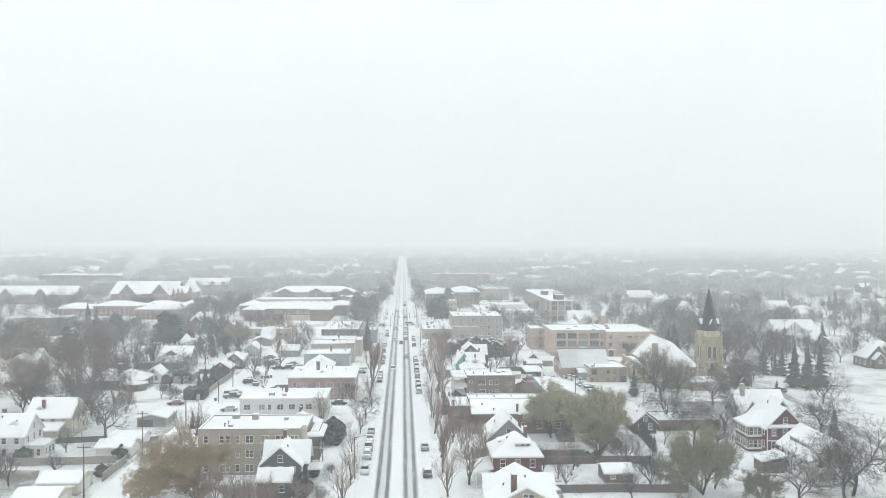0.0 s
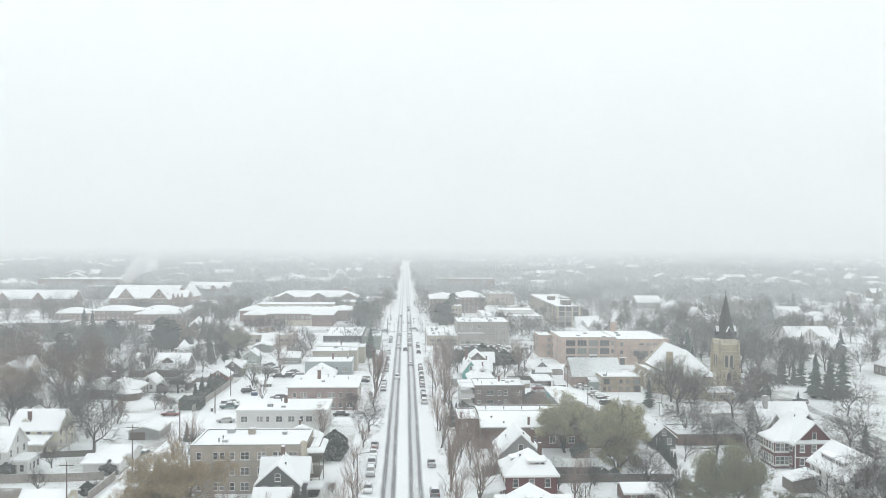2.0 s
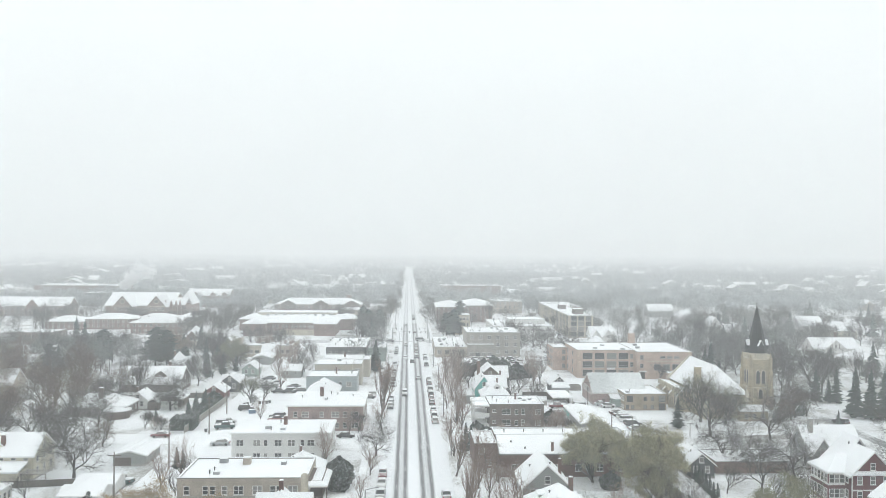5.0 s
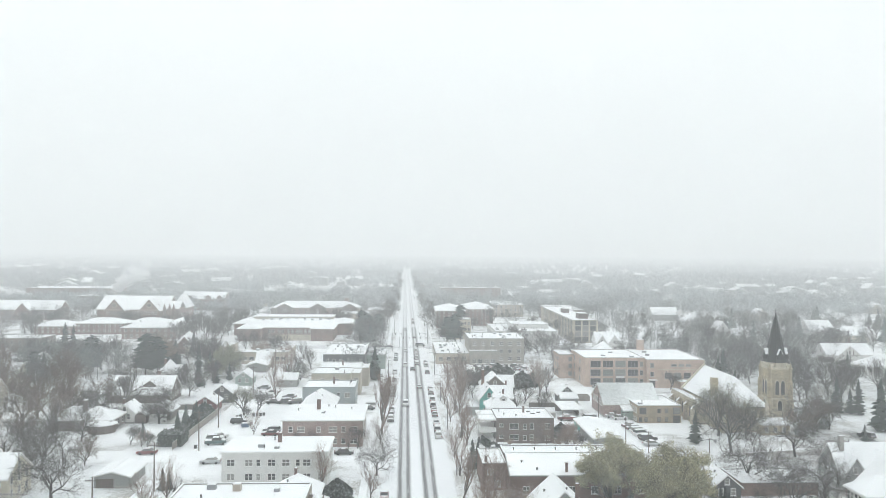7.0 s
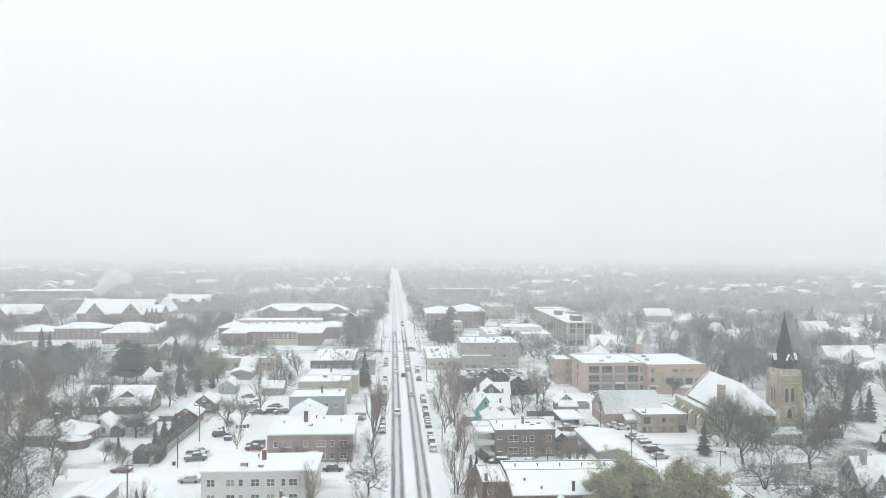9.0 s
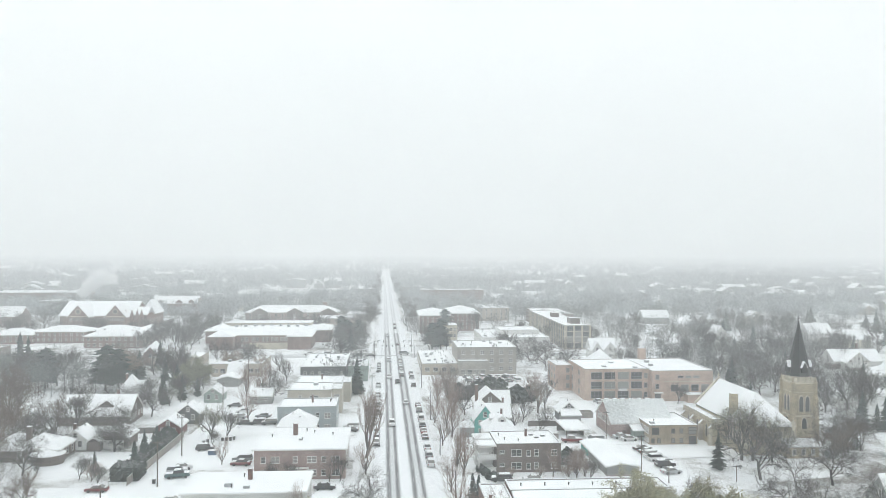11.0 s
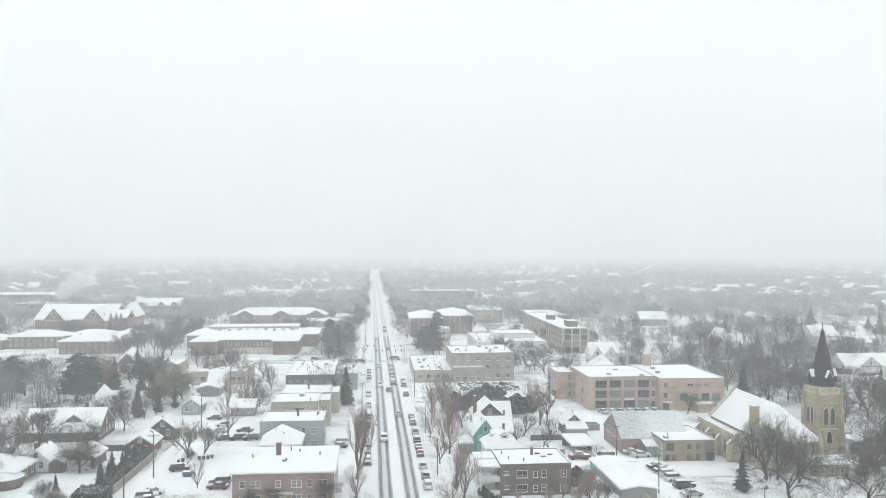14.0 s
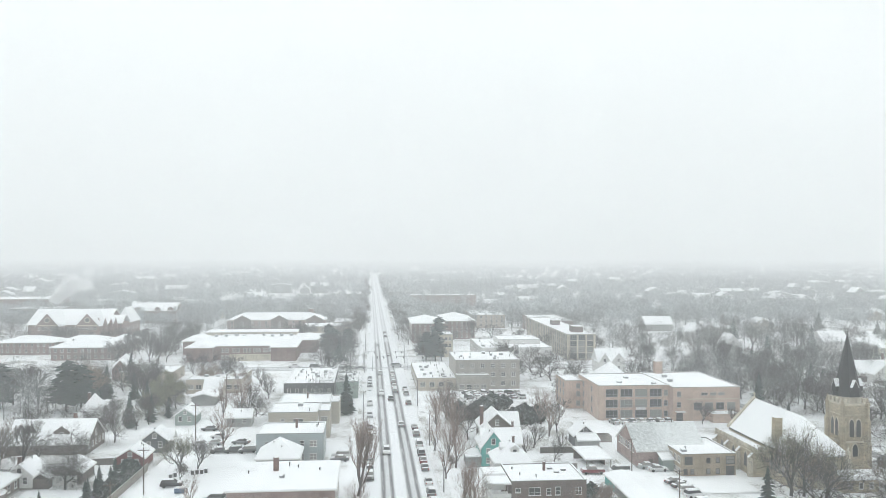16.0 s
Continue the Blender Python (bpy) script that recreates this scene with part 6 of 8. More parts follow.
house("house", "half-timbered white house with broad snowy roofs", 188.0, 209.5, 404.0, 415.0, 3.3, 7.6, "x", "white_siding", "gable", "SW", 2, chim=(201.5, 410, 7, 10.4))
h = house("house", "white half-timbered house with snowy front gable", 190.4, 200.4, 398.0, 403.9, 3.7, 7.8, "y", "white_siding", "gable", "SW", 2)
for u in (-3.4, -1.7, 0.0, 1.7, 3.4):
    part("timber", Geo().box(u - 0.12, u + 0.12, -3.04, -2.955, 3.9, 7.4 - abs(u) * 0.8), M["brown_siding"], h)
part("timber", Geo().box(-5.0, 5.0, -3.05, -2.957, 3.7, 3.95), M["brown_siding"], h)
part("plinth", Geo().box(-5.15, 5.15, -3.06, -2.96, 0, 1.2), M["brown_siding"], h)
part("veranda", Geo().box(-10, -5.3, 1.5, 5.9, 0, 2.2), M["brown_siding"], h)
house("house", "white gabled house with snowy porch near the park", 184, 197, 365, 377, 3.4, 6.8, "x", "white_siding", "hip", "SW", 1)
house("house", "large pale house with long snowy roof", 232, 249, 475.5, 487.5, 4.5, 8.8, "x", "cream_siding", "hip", "SW", 2)
house("house", "pale house with two snowy gables", 230, 244, 503, 515, 4.8, 9.6, "x", "white_siding", "gable", "SW", 2)
house("house", "dark house under snow beside the park", 186, 199, 316, 327, 4.4, 8.0, "x", "brown_siding", "hip", "SW", 2)
house("house", "narrow white house with steep snowy gable", 167, 174.5, 481, 491, 6.0, 11.0, "y", "white_siding", "gable", "SW", 2)
h = house("house", "pale grey house with snowy dormered roof", 89.5, 101.0, 433, 442, 5.6, 9.8, "x", "white_siding", "gable", "SW", 2)
for u, w in ((-3.4, 2.3), (2.6, 2.8)):
    part("wing", walls_gable("y", u - w, u + w, -6.5, -1.0, 5.4, 8.8), M["white_siding"], h)
    pitched_roof(h, "gable", "y", u - w, u + w, -6.7, 0.0, 5.4, 8.8, 0.4)
    window(h, u, -6.5, 5.2, "S", 1.0, 1.3)
    window(h, u, -6.5, 2.0, "S", 1.0, 1.4)
house("house", "broad brick house under snow", 172, 190, 612, 625, 4.5, 9, "x", "grey_siding", "gable", "S", 2)
house("house", "white house with snow-covered hipped roof", 175, 189, 553, 565, 5.5, 10, "x", "white_siding", "hip", "S", 2)

# ---- east side beyond the garden blocks ----
block("shop_building", "single-storey white shop with cluttered snowy roof", 10.6, 25.0, 395.4, 440.0, 4.7, "tan_siding", win="SW", storeys=1, units=10, seed=41, w=1.8, h=1.6, style="big", category="shop", every=4)
b = block("apartment_building", "three-storey grey-tan brick block with snowy roof", 25.05, 49.2, 397.0, 422.5, 11.0, "drab_brick", win="SE", storeys=3, units=7, seed=42, every=4.2, category="apartment building", w=1.4, style="pair")
flat_block(b, -12.0, -0.2, -17.0, -12.78, 6.0, "drab_brick", part_name="annex")
window_row(b, "S", -11.5, -0.8, -17.0, 1.0, 4, 1.8, 1.6, "big")
b = block("apartment_building", "narrow pale four-storey building behind a tall pine", 23.4, 33.6, 492, 506, 11.0, "pale_stone", win="SW", storeys=3, units=2, seed=43, every=2.2, category="apartment building")
b = block("warehouse", "broad pale building with terraced snowy roofs", 44, 77, 465, 507, 7.4, "white_siding", win="SW", storeys=2, units=6, seed=44, every=5, category="building", w=1.6, style="big")
flat_block(b, -6, 14, -6, 14, 9.6, "white_siding", z0=7.0, part_name="upper_storey")
for x0, x1, y0, y1 in ((17, 35, 556, 592), (36.5, 54.5, 571, 612)):
    house("residence_hall", "four-storey brick residence under a snowy hipped roof", x0, x1, y0, y1, 11.0, 13.6, "y", "red_brick", "hip", "SW", 4, category="residence hall", group="residences by the pines", over=0.8)
b = block("office_building", "long modern four-storey building with tall window bays", 87, 100.5, 476, 577, 12.2, "tan_siding", win="", units=0, seed=45, category="office building", lip=0.5)
for s in range(4):
    window_row(b, "W", -50, 50, -6.75, 0.9 + 2.9 * s, 22, 3.2, 2.2, "big", "metal")
    window_row(b, "S", -6, 6, -50.5, 0.9 + 2.9 * s, 3, 3.0, 2.3, "big", "metal")
for i in range(24):
    part("fin", Geo().box(-7.1, -6.76, -50.4 + 4.35 * i, -49.9 + 4.35 * i, 0, 11.8), M["pale_stone"], b)
for u in (-6.75, -2.2, 2.2, 6.3):
    part("fin", Geo().box(u - 0.25, u + 0.25, -50.9, -50.52, 0, 11.8), M["pale_stone"], b)
roof_box(b, 1.0, -36, 12.0, 5, 8, 3.0, "grey_brick", "lift_house")
roof_box(b, -0.5, 4, 12.0, 4, 6, 2.6, "grey_brick", "lift_house")
block("office_building", "long low brick building far up the avenue", 32, 94, 870, 900, 10, "red_brick", win="S", storeys=3, units=3, seed=46, every=4, category="office building")
block("office_building", "white snowy roofed building beyond the pines", 62, 84, 640, 690, 9, "tan_brick", win="S", storeys=3, units=3, seed=47, every=4, category="office building")
block("office_building", "brick building with wide snowy roof near the avenue", 96, 118, 590, 640, 9, "red_brick", win="SW", storeys=3, units=3, seed=48, every=4, category="office building")
for k, (x0, x1, y0, y1, z) in enumerate(((-49, -24.5, 617, 640, 4.2), (-36, -12, 700, 740, 6), (-40, -13, 800, 850, 6), (12, 30, 700, 760, 6), (-34, -12, 960, 1010, 7), (14, 40, 1000, 1050, 7), (-30, -12, 640, 670, 5))):
    block("shop_building", "low snow-roofed shop beside the far avenue", x0, x1, y0, y1, z, ("tan_brick", "grey_brick", "red_brick")[k % 3], win="SE" if x1 < 0 else "SW", storeys=1 + (z > 6), units=3, seed=60 + k, every=5, category="shop", group="shops along the far avenue", overhang=0.4)

# ---- fences, poles, cars ----


def fence(name, label, pts, h, m, board=0.9):
    """Boards between posts along a line of points."""
    a0 = pts[0]
    ob = thing(name, a0[0], a0[1], G0)
    for (ax, ay), (bx, by) in zip(pts, pts[1:]):
        L = math.hypot(bx - ax, by - ay)
        n = max(1, round(L / 2.4))
        ang = math.degrees(math.atan2(by - ay, bx - ax))
        for i in range(n):
            f0 = i / n
            px, py = ax + (bx - ax) * f0 - a0[0], ay + (by - ay) * f0 - a0[1]
            key = ("fence", round(L / n, 2), h, m)
            if key not in WIN:
                w = L / n
                k = max(3, int(w / 0.3))
                pts = []
                for j in range(k):
                    u0, u1 = 0.05 + (w - 0.1) * j / k, 0.05 + (w - 0.1) * (j + 1) / k
                    pts += [(u0, -0.035 * (j % 2)), (u1, -0.035 * (j % 2))]
                n2 = len(pts)
                pg = Geo().add([(u, v, 0.08) for u, v in pts] + [(u, v, h) for u, v in pts] + [(u, v + 0.04, 0.08) for u, v in pts] + [(u, v + 0.04, h) for u, v in pts],
                               [(i, i + 1, n2 + i + 1, n2 + i) for i in range(n2 - 1)] + [(2 * n2 + i + 1, 2 * n2 + i, 3 * n2 + i, 3 * n2 + i + 1) for i in range(n2 - 1)] + [(n2 + i, n2 + i + 1, 3 * n2 + i + 1, 3 * n2 + i) for i in range(n2 - 1)])
                pg.box(0.05, w, -0.07, 0.07, h + 0.01, h + 0.08)
                WIN[key] = (pg.mesh("panel", M[m]), Geo().box(-0.06, 0.06, -0.06, 0.06, -0.1, h + 0.12).mesh("post", M[m]))
            pm, qm = WIN[key]
            for nm, me in (("panel", pm), ("post", qm)):
                o = part(nm, me, None, ob)
                o.matrix_basis = pose(px, py, 0, 0, 0, ang)
    return tagged(ob, label, "fence")


fence("fence", "long weathered board fence beside the alley", [(-59.8, 246), (-59.2, 262), (-58.7, 280), (-58.5, 290.5)], 1.8, "fence_wood")
fence("fence", "grey board fence behind a snowy garden", [(-82, 178.8), (-68, 179.6), (-60.5, 180.6)], 1.7, "fence_wood")
fence("fence", "low dark fence round a snowy yard", [(-83, 197.5), (-68, 199.6)], 1.4, "dark_wood")
fence("fence", "board fence along the snowy alley", [(-58.6, 167), (-58.4, 181)], 1.7, "fence_wood")
fence("fence", "dark board fence across snowy gardens", [(30, 176.0), (42, 176.2), (55, 176)], 1.7, "dark_wood")
fence("fence", "grey board fence behind the bungalow", [(28, 156.5), (42, 156.4), (56, 155.6)], 1.6, "dark_wood")
fence("fence", "dark fence beside the church lot", [(36.5, 299), (46, 299)], 1.5, "dark_wood")
fence("bin_enclosure", "grey board enclosure for bins beside the school lot", [(54.6, 309.5), (58.2, 309.5), (58.2, 313.0), (54.6, 313.0), (54.6, 309.6)], 1.7, "fence_wood")
fence("fence", "grey fence behind the gabled houses", [(31, 283), (42, 283)], 1.5, "fence_wood")
fence("fence", "dark fence round the west garden", [(-76, 296), (-67, 296.4)], 1.6, "dark_wood")


def utility_pole(x, y, h=10.0):
    p = thing("utility_pole", x, y, G0)
    part("pole", Geo().lathe([(0.16, -0.2), (0.11, h)], 8), M["pole_wood"], p)
    part("crossarm", Geo().box(-1.2, 1.2, -0.07, 0.05, h - 0.7, h - 0.55), M["pole_wood"], p)
    for u in (-1.1, -0.5, 0.5, 1.1):
        part("insulator", Geo().lathe([(0.05, h - 0.55), (0.07, h - 0.45), (0.04, h - 0.36)], 6, u, 0), M["metal"], p)
    return tagged(p, "dark timber utility pole with crossarm beside the alley", "utility pole", "poles along the alley")


POLES = [(-58.6, 157.4), (-56.9, 186.6), (-54.0, 212.1), (-53.2, 245.2), (-54.3, 271.1), (-54.0, 321.2), (-54.5, 372)]
for x, y in POLES:
    utility_pole(x, y)
for (xa, ya), (xb, yb) in zip(POLES, POLES[1:]):
    g = Geo()
    for u in (-1.1, 0.5, 1.1):
        last = None
        for k in range(9):
            f = k / 8
            q = Vector((xa + (xb - xa) * f + u, ya + (yb - ya) * f, G0 + 9.65 - 2.8 * f * (1 - f)))
            if last is not None:
                g.tube(last, q, 0.012, 0.012, 3)
            last = q
    w = new("power_line", g.mesh("power_line", M["dark_metal"]))
    tagged(w, "thin sagging dark wires between utility poles", "cable", "wires along the alley")


def street_lamp(x, y, side, h=8.5):
    p = thing("street_lamp", x, y, G0)
    part("post", Geo().lathe([(0.13, 0), (0.07, h)], 8), M["dark_metal"], p)
    part("arm", Geo().tube((0, 0, h - 0.1), (side * 2.0, 0, h + 0.4), 0.05, 0.04, 6), M["dark_metal"], p)
    part("lantern", Geo().box(side * 2.0 - 0.35, side * 2.0 + 0.35, -0.15, 0.15, h + 0.3, h + 0.46, 0.04), M["metal"], p)
    return tagged(p, "slim dark street lamp with curved arm beside the avenue", "street lamp", "lamps along the avenue")


for x, y, s in ((-8.6, 167, 1), (8.8, 222.5, -1), (-8.8, 262, 1), (9.0, 268, -1), (9.0, 310, -1), (-8.8, 345, 1), (9.0, 366, -1), (-9.0, 442, 1), (9.0, 470, -1), (-9, 520, 1)):
    street_lamp(x, y, s)
for x, y, hh in ((54.2, 250.6, 8.3), (54.0, 279.6, 8.0), (57.3, 241.1, 5.4), (72.5, 241.0, 3.6)):
    p = thing("lot_lamp", x, y, G0)
    part("post", Geo().lathe([(0.13, 0), (0.09, hh)], 8), M["pole_wood"], p)
    part("crossarm", Geo().box(-0.9, 0.9, -0.06, 0.06, hh - 0.3, hh - 0.16), M["dark_metal"], p)
    tagged(p, "tall dark lamp post in the church car park", "lamp post")
for x, y in ((-5.6, 447.8), (9.6, 465.8), (-9.6, 465.8), (9.6, 447.8)):
    p = thing("traffic_light", x, y, 0.0)
    s = -1 if x > 0 else 1
    part("post", Geo().lathe([(0.12, 0), (0.09, 6.2)], 8), M["metal"], p)
    part("mast_arm", Geo().tube((0, 0, 6.0), (s * 5, 0, 6.2), 0.07, 0.05, 6), M["metal"], p)
    for u in (2.0, 4.8):
        part("signal_head", Geo().box(s * u - 0.17, s * u + 0.17, -0.14, 0.14, 5.3, 6.3), M["dark_metal"], p)
    tagged(p, "grey traffic light mast at the junction", "traffic light", "lights at the junction")

CARS = {}


def park(kind, paint, x, y, turn, label, snow=1.0, group=""):
    key = (kind, paint, snow)
    if key in CARS:
        c = copy_thing(CARS[key], pose(x, y, 0.02 if abs(x) < 8 else G0 + 0.03, 0, 0, turn))
        return tagged(c, label, group=group)
    CARS[key] = car(kind, paint, label, x, y, turn, snow, group)
    if abs(x) >= 8:
        CARS[key].location.z = G0 + 0.03
    return CARS[key]


def words(kind, paint):
    return {"sedan": "saloon car", "suv": "estate vehicle", "pickup": "pickup truck", "van": "tall van"}[kind].join((paint + " ", ""))


for k, (y, kind, paint) in enumerate(((206.2, "sedan", "red"), (198.6, "sedan", "white"), (190.5, "pickup", "grey"), (183.6, "suv", "silver"), (172.2, "sedan", "white"),
                                      (279.6, "suv", "black"), (285.8, "sedan", "grey"), (293.2, "sedan", "silver"), (318.6, "suv", "grey"), (331.6, "sedan", "black"), (349.8, "sedan", "silver"), (369, "suv", "white"), (406.6, "suv", "grey"), (414.5, "sedan", "silver"), (423.5, "sedan", "black"))):
    park(kind, paint, -6.8, y, 180, words(kind, paint) + " with snowy roof parked at the kerb", 0.6, group="cars parked along the avenue")
for k, (y, kind, paint) in enumerate(((169.5, "suv", "grey"), (190.6, "sedan", "silver"), (259.2, "suv", "white"), (266.4, "suv", "grey"), (274.6, "sedan", "white"), (286.6, "sedan", "grey"), (293.2, "sedan", "red"), (300.6, "suv", "black"), (309.6, "van", "white"), (322.6, "suv", "grey"), (331.0, "sedan", "black"), (369.2, "suv", "grey"), (388.0, "suv", "silver"), (397.8, "sedan", "white"))):
    park(kind, paint, 6.2, y, 0, words(kind, paint) + " with snowy roof parked at the kerb", 0.6, group="cars parked along the avenue")
for x, y, kind, paint, a in ((-2.5, 303, "suv", "white", 180), (-2.6, 388, "pickup", "white", 180), (2.4, 335, "sedan", "silver", 0), (0.4, 378, "suv", "black", 0), (2.4, 393, "suv", "grey", 0), (2.4, 402, "pickup", "white", 0), (2.4, 413, "suv", "black", 0), (2.5, 425, "sedan", "silver", 0), (2.5, 436, "suv", "white", 0), (-2.4, 436, "suv", "silver", 180),
                              (2.4, 498, "sedan", "grey", 0), (-2.5, 540, "sedan", "silver", 180), (2.4, 585, "suv", "black", 0), (2.4, 610, "sedan", "grey", 0)):
    park(kind, paint, x, y, a, words(kind, paint) + " standing in the slushy traffic lane", 0.5, "cars in the traffic lanes")
for x, y, kind, paint, a in ((-17, 453.6, "suv", "grey", 90), (-24, 453.8, "sedan", "black", 90), (14, 459.6, "suv", "silver", -90), (-40, 459.4, "pickup", "white", -90), (5, 459.4, "van", "silver", -75), (-11, 453.6, "sedan", "grey", 90), (-31, 459.2, "suv", "black", -90)):
    park(kind, paint, x, y, a, words(kind, paint) + " on the slushy cross street", 0.5, "cars on the cross street")
LOT = ((-45.0, 306.4, "sedan", "black", 100), (-41.4, 306.2, "suv", "black", 100), (-37.9, 306.0, "suv", "grey", 105), (-41.0, 315.6, "sedan", "grey", 80), (-47.8, 315.3, "sedan", "silver", 75), (-48.0, 323.0, "sedan", "white", 82), (-51.3, 314.2, "sedan", "white", 70), (-52.4, 333.0, "sedan", "grey", 85),
       (-49.8, 276.4, "suv", "black", -85), (-50.6, 251.8, "pickup", "green", -78), (-51.6, 255.4, "suv", "silver", -78), (-51.2, 258.6, "sedan", "white", -78), (-47.6, 233.4, "sedan", "silver", 92), (-64.8, 242.2, "sedan", "red", 90), (-17.4, 241.0, "sedan", "black", -88), (-38.4, 261.4, "sedan", "red", 85), (-38.6, 265.0, "suv", "grey", 85),
       (60.6, 269.6, "sedan", "black", -80), (60.9, 266.4, "sedan", "black", -80), (61.0, 263.0, "suv", "white", -78), (61.0, 259.6, "suv", "white", -80), (61.0, 254.0, "suv", "black", -84), (60.4, 248.2, "sedan", "silver", -80), (60.4, 280.2, "sedan", "white", -85), (59.0, 282.9, "sedan", "silver", -85), (44.6, 279.4, "pickup", "red", 88), (50.6, 278.6, "van", "white", 90),
       (-14.0, 299.0, "suv", "white", 90), (-14.2, 295.5, "sedan", "grey", 90), (-60.5, 200.8, "pickup", "green", 70), (29.8, 154.6, "suv", "silver", 10), (20.9, 244.5, "suv", "black", 86), (27.8, 244.0, "sedan", "grey", 88), (121, 256, "suv", "black", 20))
for x, y, kind, paint, a in LOT:
    park(kind, paint, x, y, a, words(kind, paint) + " parked in a snowy yard", 1.0, "cars in the yards")
for i, p in enumerate(("silver", "white", "grey", "white", "silver", "black", "white")):
    park("sedan", p, 66.0 + 2.75 * i, 332.8, 8, words("sedan", p) + " in a row below the school windows", 1.0, "cars beside the school")
for i in range(14):
    p = ("grey", "white", "black", "silver", "white")[i % 5]
    park("sedan" if i % 3 else "suv", p, 27.5 + 3.1 * (i % 7), 377.0 + 8.5 * (i // 7), 12, words("sedan" if i % 3 else "suv", p) + " under snow in a crowded lot", 1.0, "cars in the corner lot")
d = thing("dumpster", -47.0, 271.8, G0)
part("bin", Geo().box(-0.95, 0.95, -0.7, 0.7, 0.1, 1.15, -0.08), M["car_blue"], d)
part("lid", Geo().box(-1.0, 1.0, -0.75, 0.75, 1.16, 1.24), M["cap"], d)
tagged(d, "blue steel dumpster with snowy lid in the car park", "dumpster")
for i, (x, y) in enumerate(((-51.6, 283.2), (-50.9, 284.6), (-47.4, 286.2), (-46.4, 286.4), (-45.4, 286.6), (-44.6, 287.4), (-54.6, 247.6))):
    d = thing("wheelie_bin", x, y, G0)
    part("bin", Geo().box(-0.3, 0.3, -0.33, 0.33, 0.05, 1.0, -0.04), M["dark_metal"], d)
    part("lid", Geo().box(-0.36, 0.36, -0.4, 0.4, 1.005, 1.09, 0.03), M["cap"], d)
    tagged(d, "dark wheeled bin with snow on its lid", "bin", "bins in the yard")

# ---- trees ----
rng = random.Random(5)
big = leafy_tree("ochre_tree", "wide ochre-leaved tree keeping its autumn leaves", 11, 13.6, 19.0, "yellow_leaf", 56000, 0.11, "round", (10, 4, 4, 3, 3), 0.03, 0.26, 0.3, "red_twig", -0.12)
put(big, [(-40.2, 159.0, 1.0, 20), (-46.0, 152.5, 0.6, 130), (-36.5, 152.6, 0.55, 250)], "ochre trees by the dark house")
big = leafy_tree("green_tree", "big maple with dull green and yellow leaves", 12, 14.6, 16.0, "green_leaf", 46000, 0.15, "round", (8, 4, 4, 3, 3), 0.06, 0.4, 0.03, "twig", -0.02)
put(big, [(37.4, 200.0, 1.0, 0), (51.0, 203.5, 0.86, 140)], "leafy maples behind the houses")
big = leafy_tree("green_tree", "tall maple with thinning yellow-green leaves", 16, 15.4, 15.0, "green_leaf", 44000, 0.15, "round", (8, 4, 4, 3, 3), 0.08, 0.4, 0.02, "twig", 0.0)
put(big, [(47.3, 187.6, 1.0, 100), (43.0, 204.0, 0.8, 10), (44.6, 180.4, 0.62, 230)], "leafy maples behind the houses")
big = leafy_tree("olive_tree", "rounded olive-brown tree still in leaf", 13, 12.5, 16.5, "olive_leaf", 56000, 0.11, "round", (9, 4, 4, 3, 3), 0.03, 0.3, 0.0, "twig", -0.12)
put(big, [(58.4, 154.5, 1.15, 0), (68.0, 151.0, 0.5, 90), (-71.5, 364.8, 1.05, 40), (-148.8, 336.0, 1.0, 30), (-158, 342, 0.9, 120)], "olive-leaved garden trees")
big = leafy_tree("snowy_leaf_tree", "half-bare tree dusted with snow beside the nave", 14, 13.0, 12, "olive_leaf", 6000, 0.10, "round", (6, 4, 4, 3, 3), 0.2, 0.4, 0.25)
put(big, [(82.0, 259.5, 1.3, 0), (88.5, 257.0, 1.0, 150), (-50.6, 288.0, 0.8, 30)], "half-bare trees")
big = leafy_tree("brown_tree", "russet tree with a few remaining leaves", 15, 11.0, 12, "russet_leaf", 16000, 0.10, "round", (6, 4, 4, 3, 3), 0.2, 0.4, 0.2, "red_twig")
put(big, [(-105, 396, 0.9, 0), (-108, 243, 1.15, 60), (-112, 256, 1.1, 130), (-119, 266, 1.2, 220), (-137, 300, 1.2, 40), (-116, 238, 1.1, 10), (-102.0, 378, 1.35, 20), (-68, 408, 0.9, 80), (-56, 405, 0.7, 80)], "russet garden trees")

V1 = bare_tree("broad_tree", "broad leafless tree with snow on its limbs", 21, 13.0, "oak", 6, (5, 4, 4, 3, 3, 3), 0.013, fuzz=1)
V2 = bare_tree("street_tree", "leafless street tree with upswept reddish twigs", 22, 12.0, "vase", 6, (5, 4, 3, 3, 3, 3), 0.010, "red_twig", bark="pale_bark")
V3 = bare_tree("columnar_tree", "tall narrow leafless tree beside the avenue", 23, 15.0, "column", 6, (6, 4, 3, 3, 2, 2), 0.010, "red_twig", trunk_share=0.2, fuzz=1, bark="pale_bark")
V4 = bare_tree("round_tree", "rounded leafless garden tree dusted with snow", 24, 9.5, "round", 6, (5, 4, 4, 3, 3, 3), 0.010, fuzz=1)
V5 = bare_tree("shrub_tree", "many-stemmed leafless shrub with fine twigs", 25, 5.0, "round", 5, (8, 4, 4, 3, 3), 0.009, "red_twig", trunk_share=0.08, fuzz=2, bark="pale_bark")
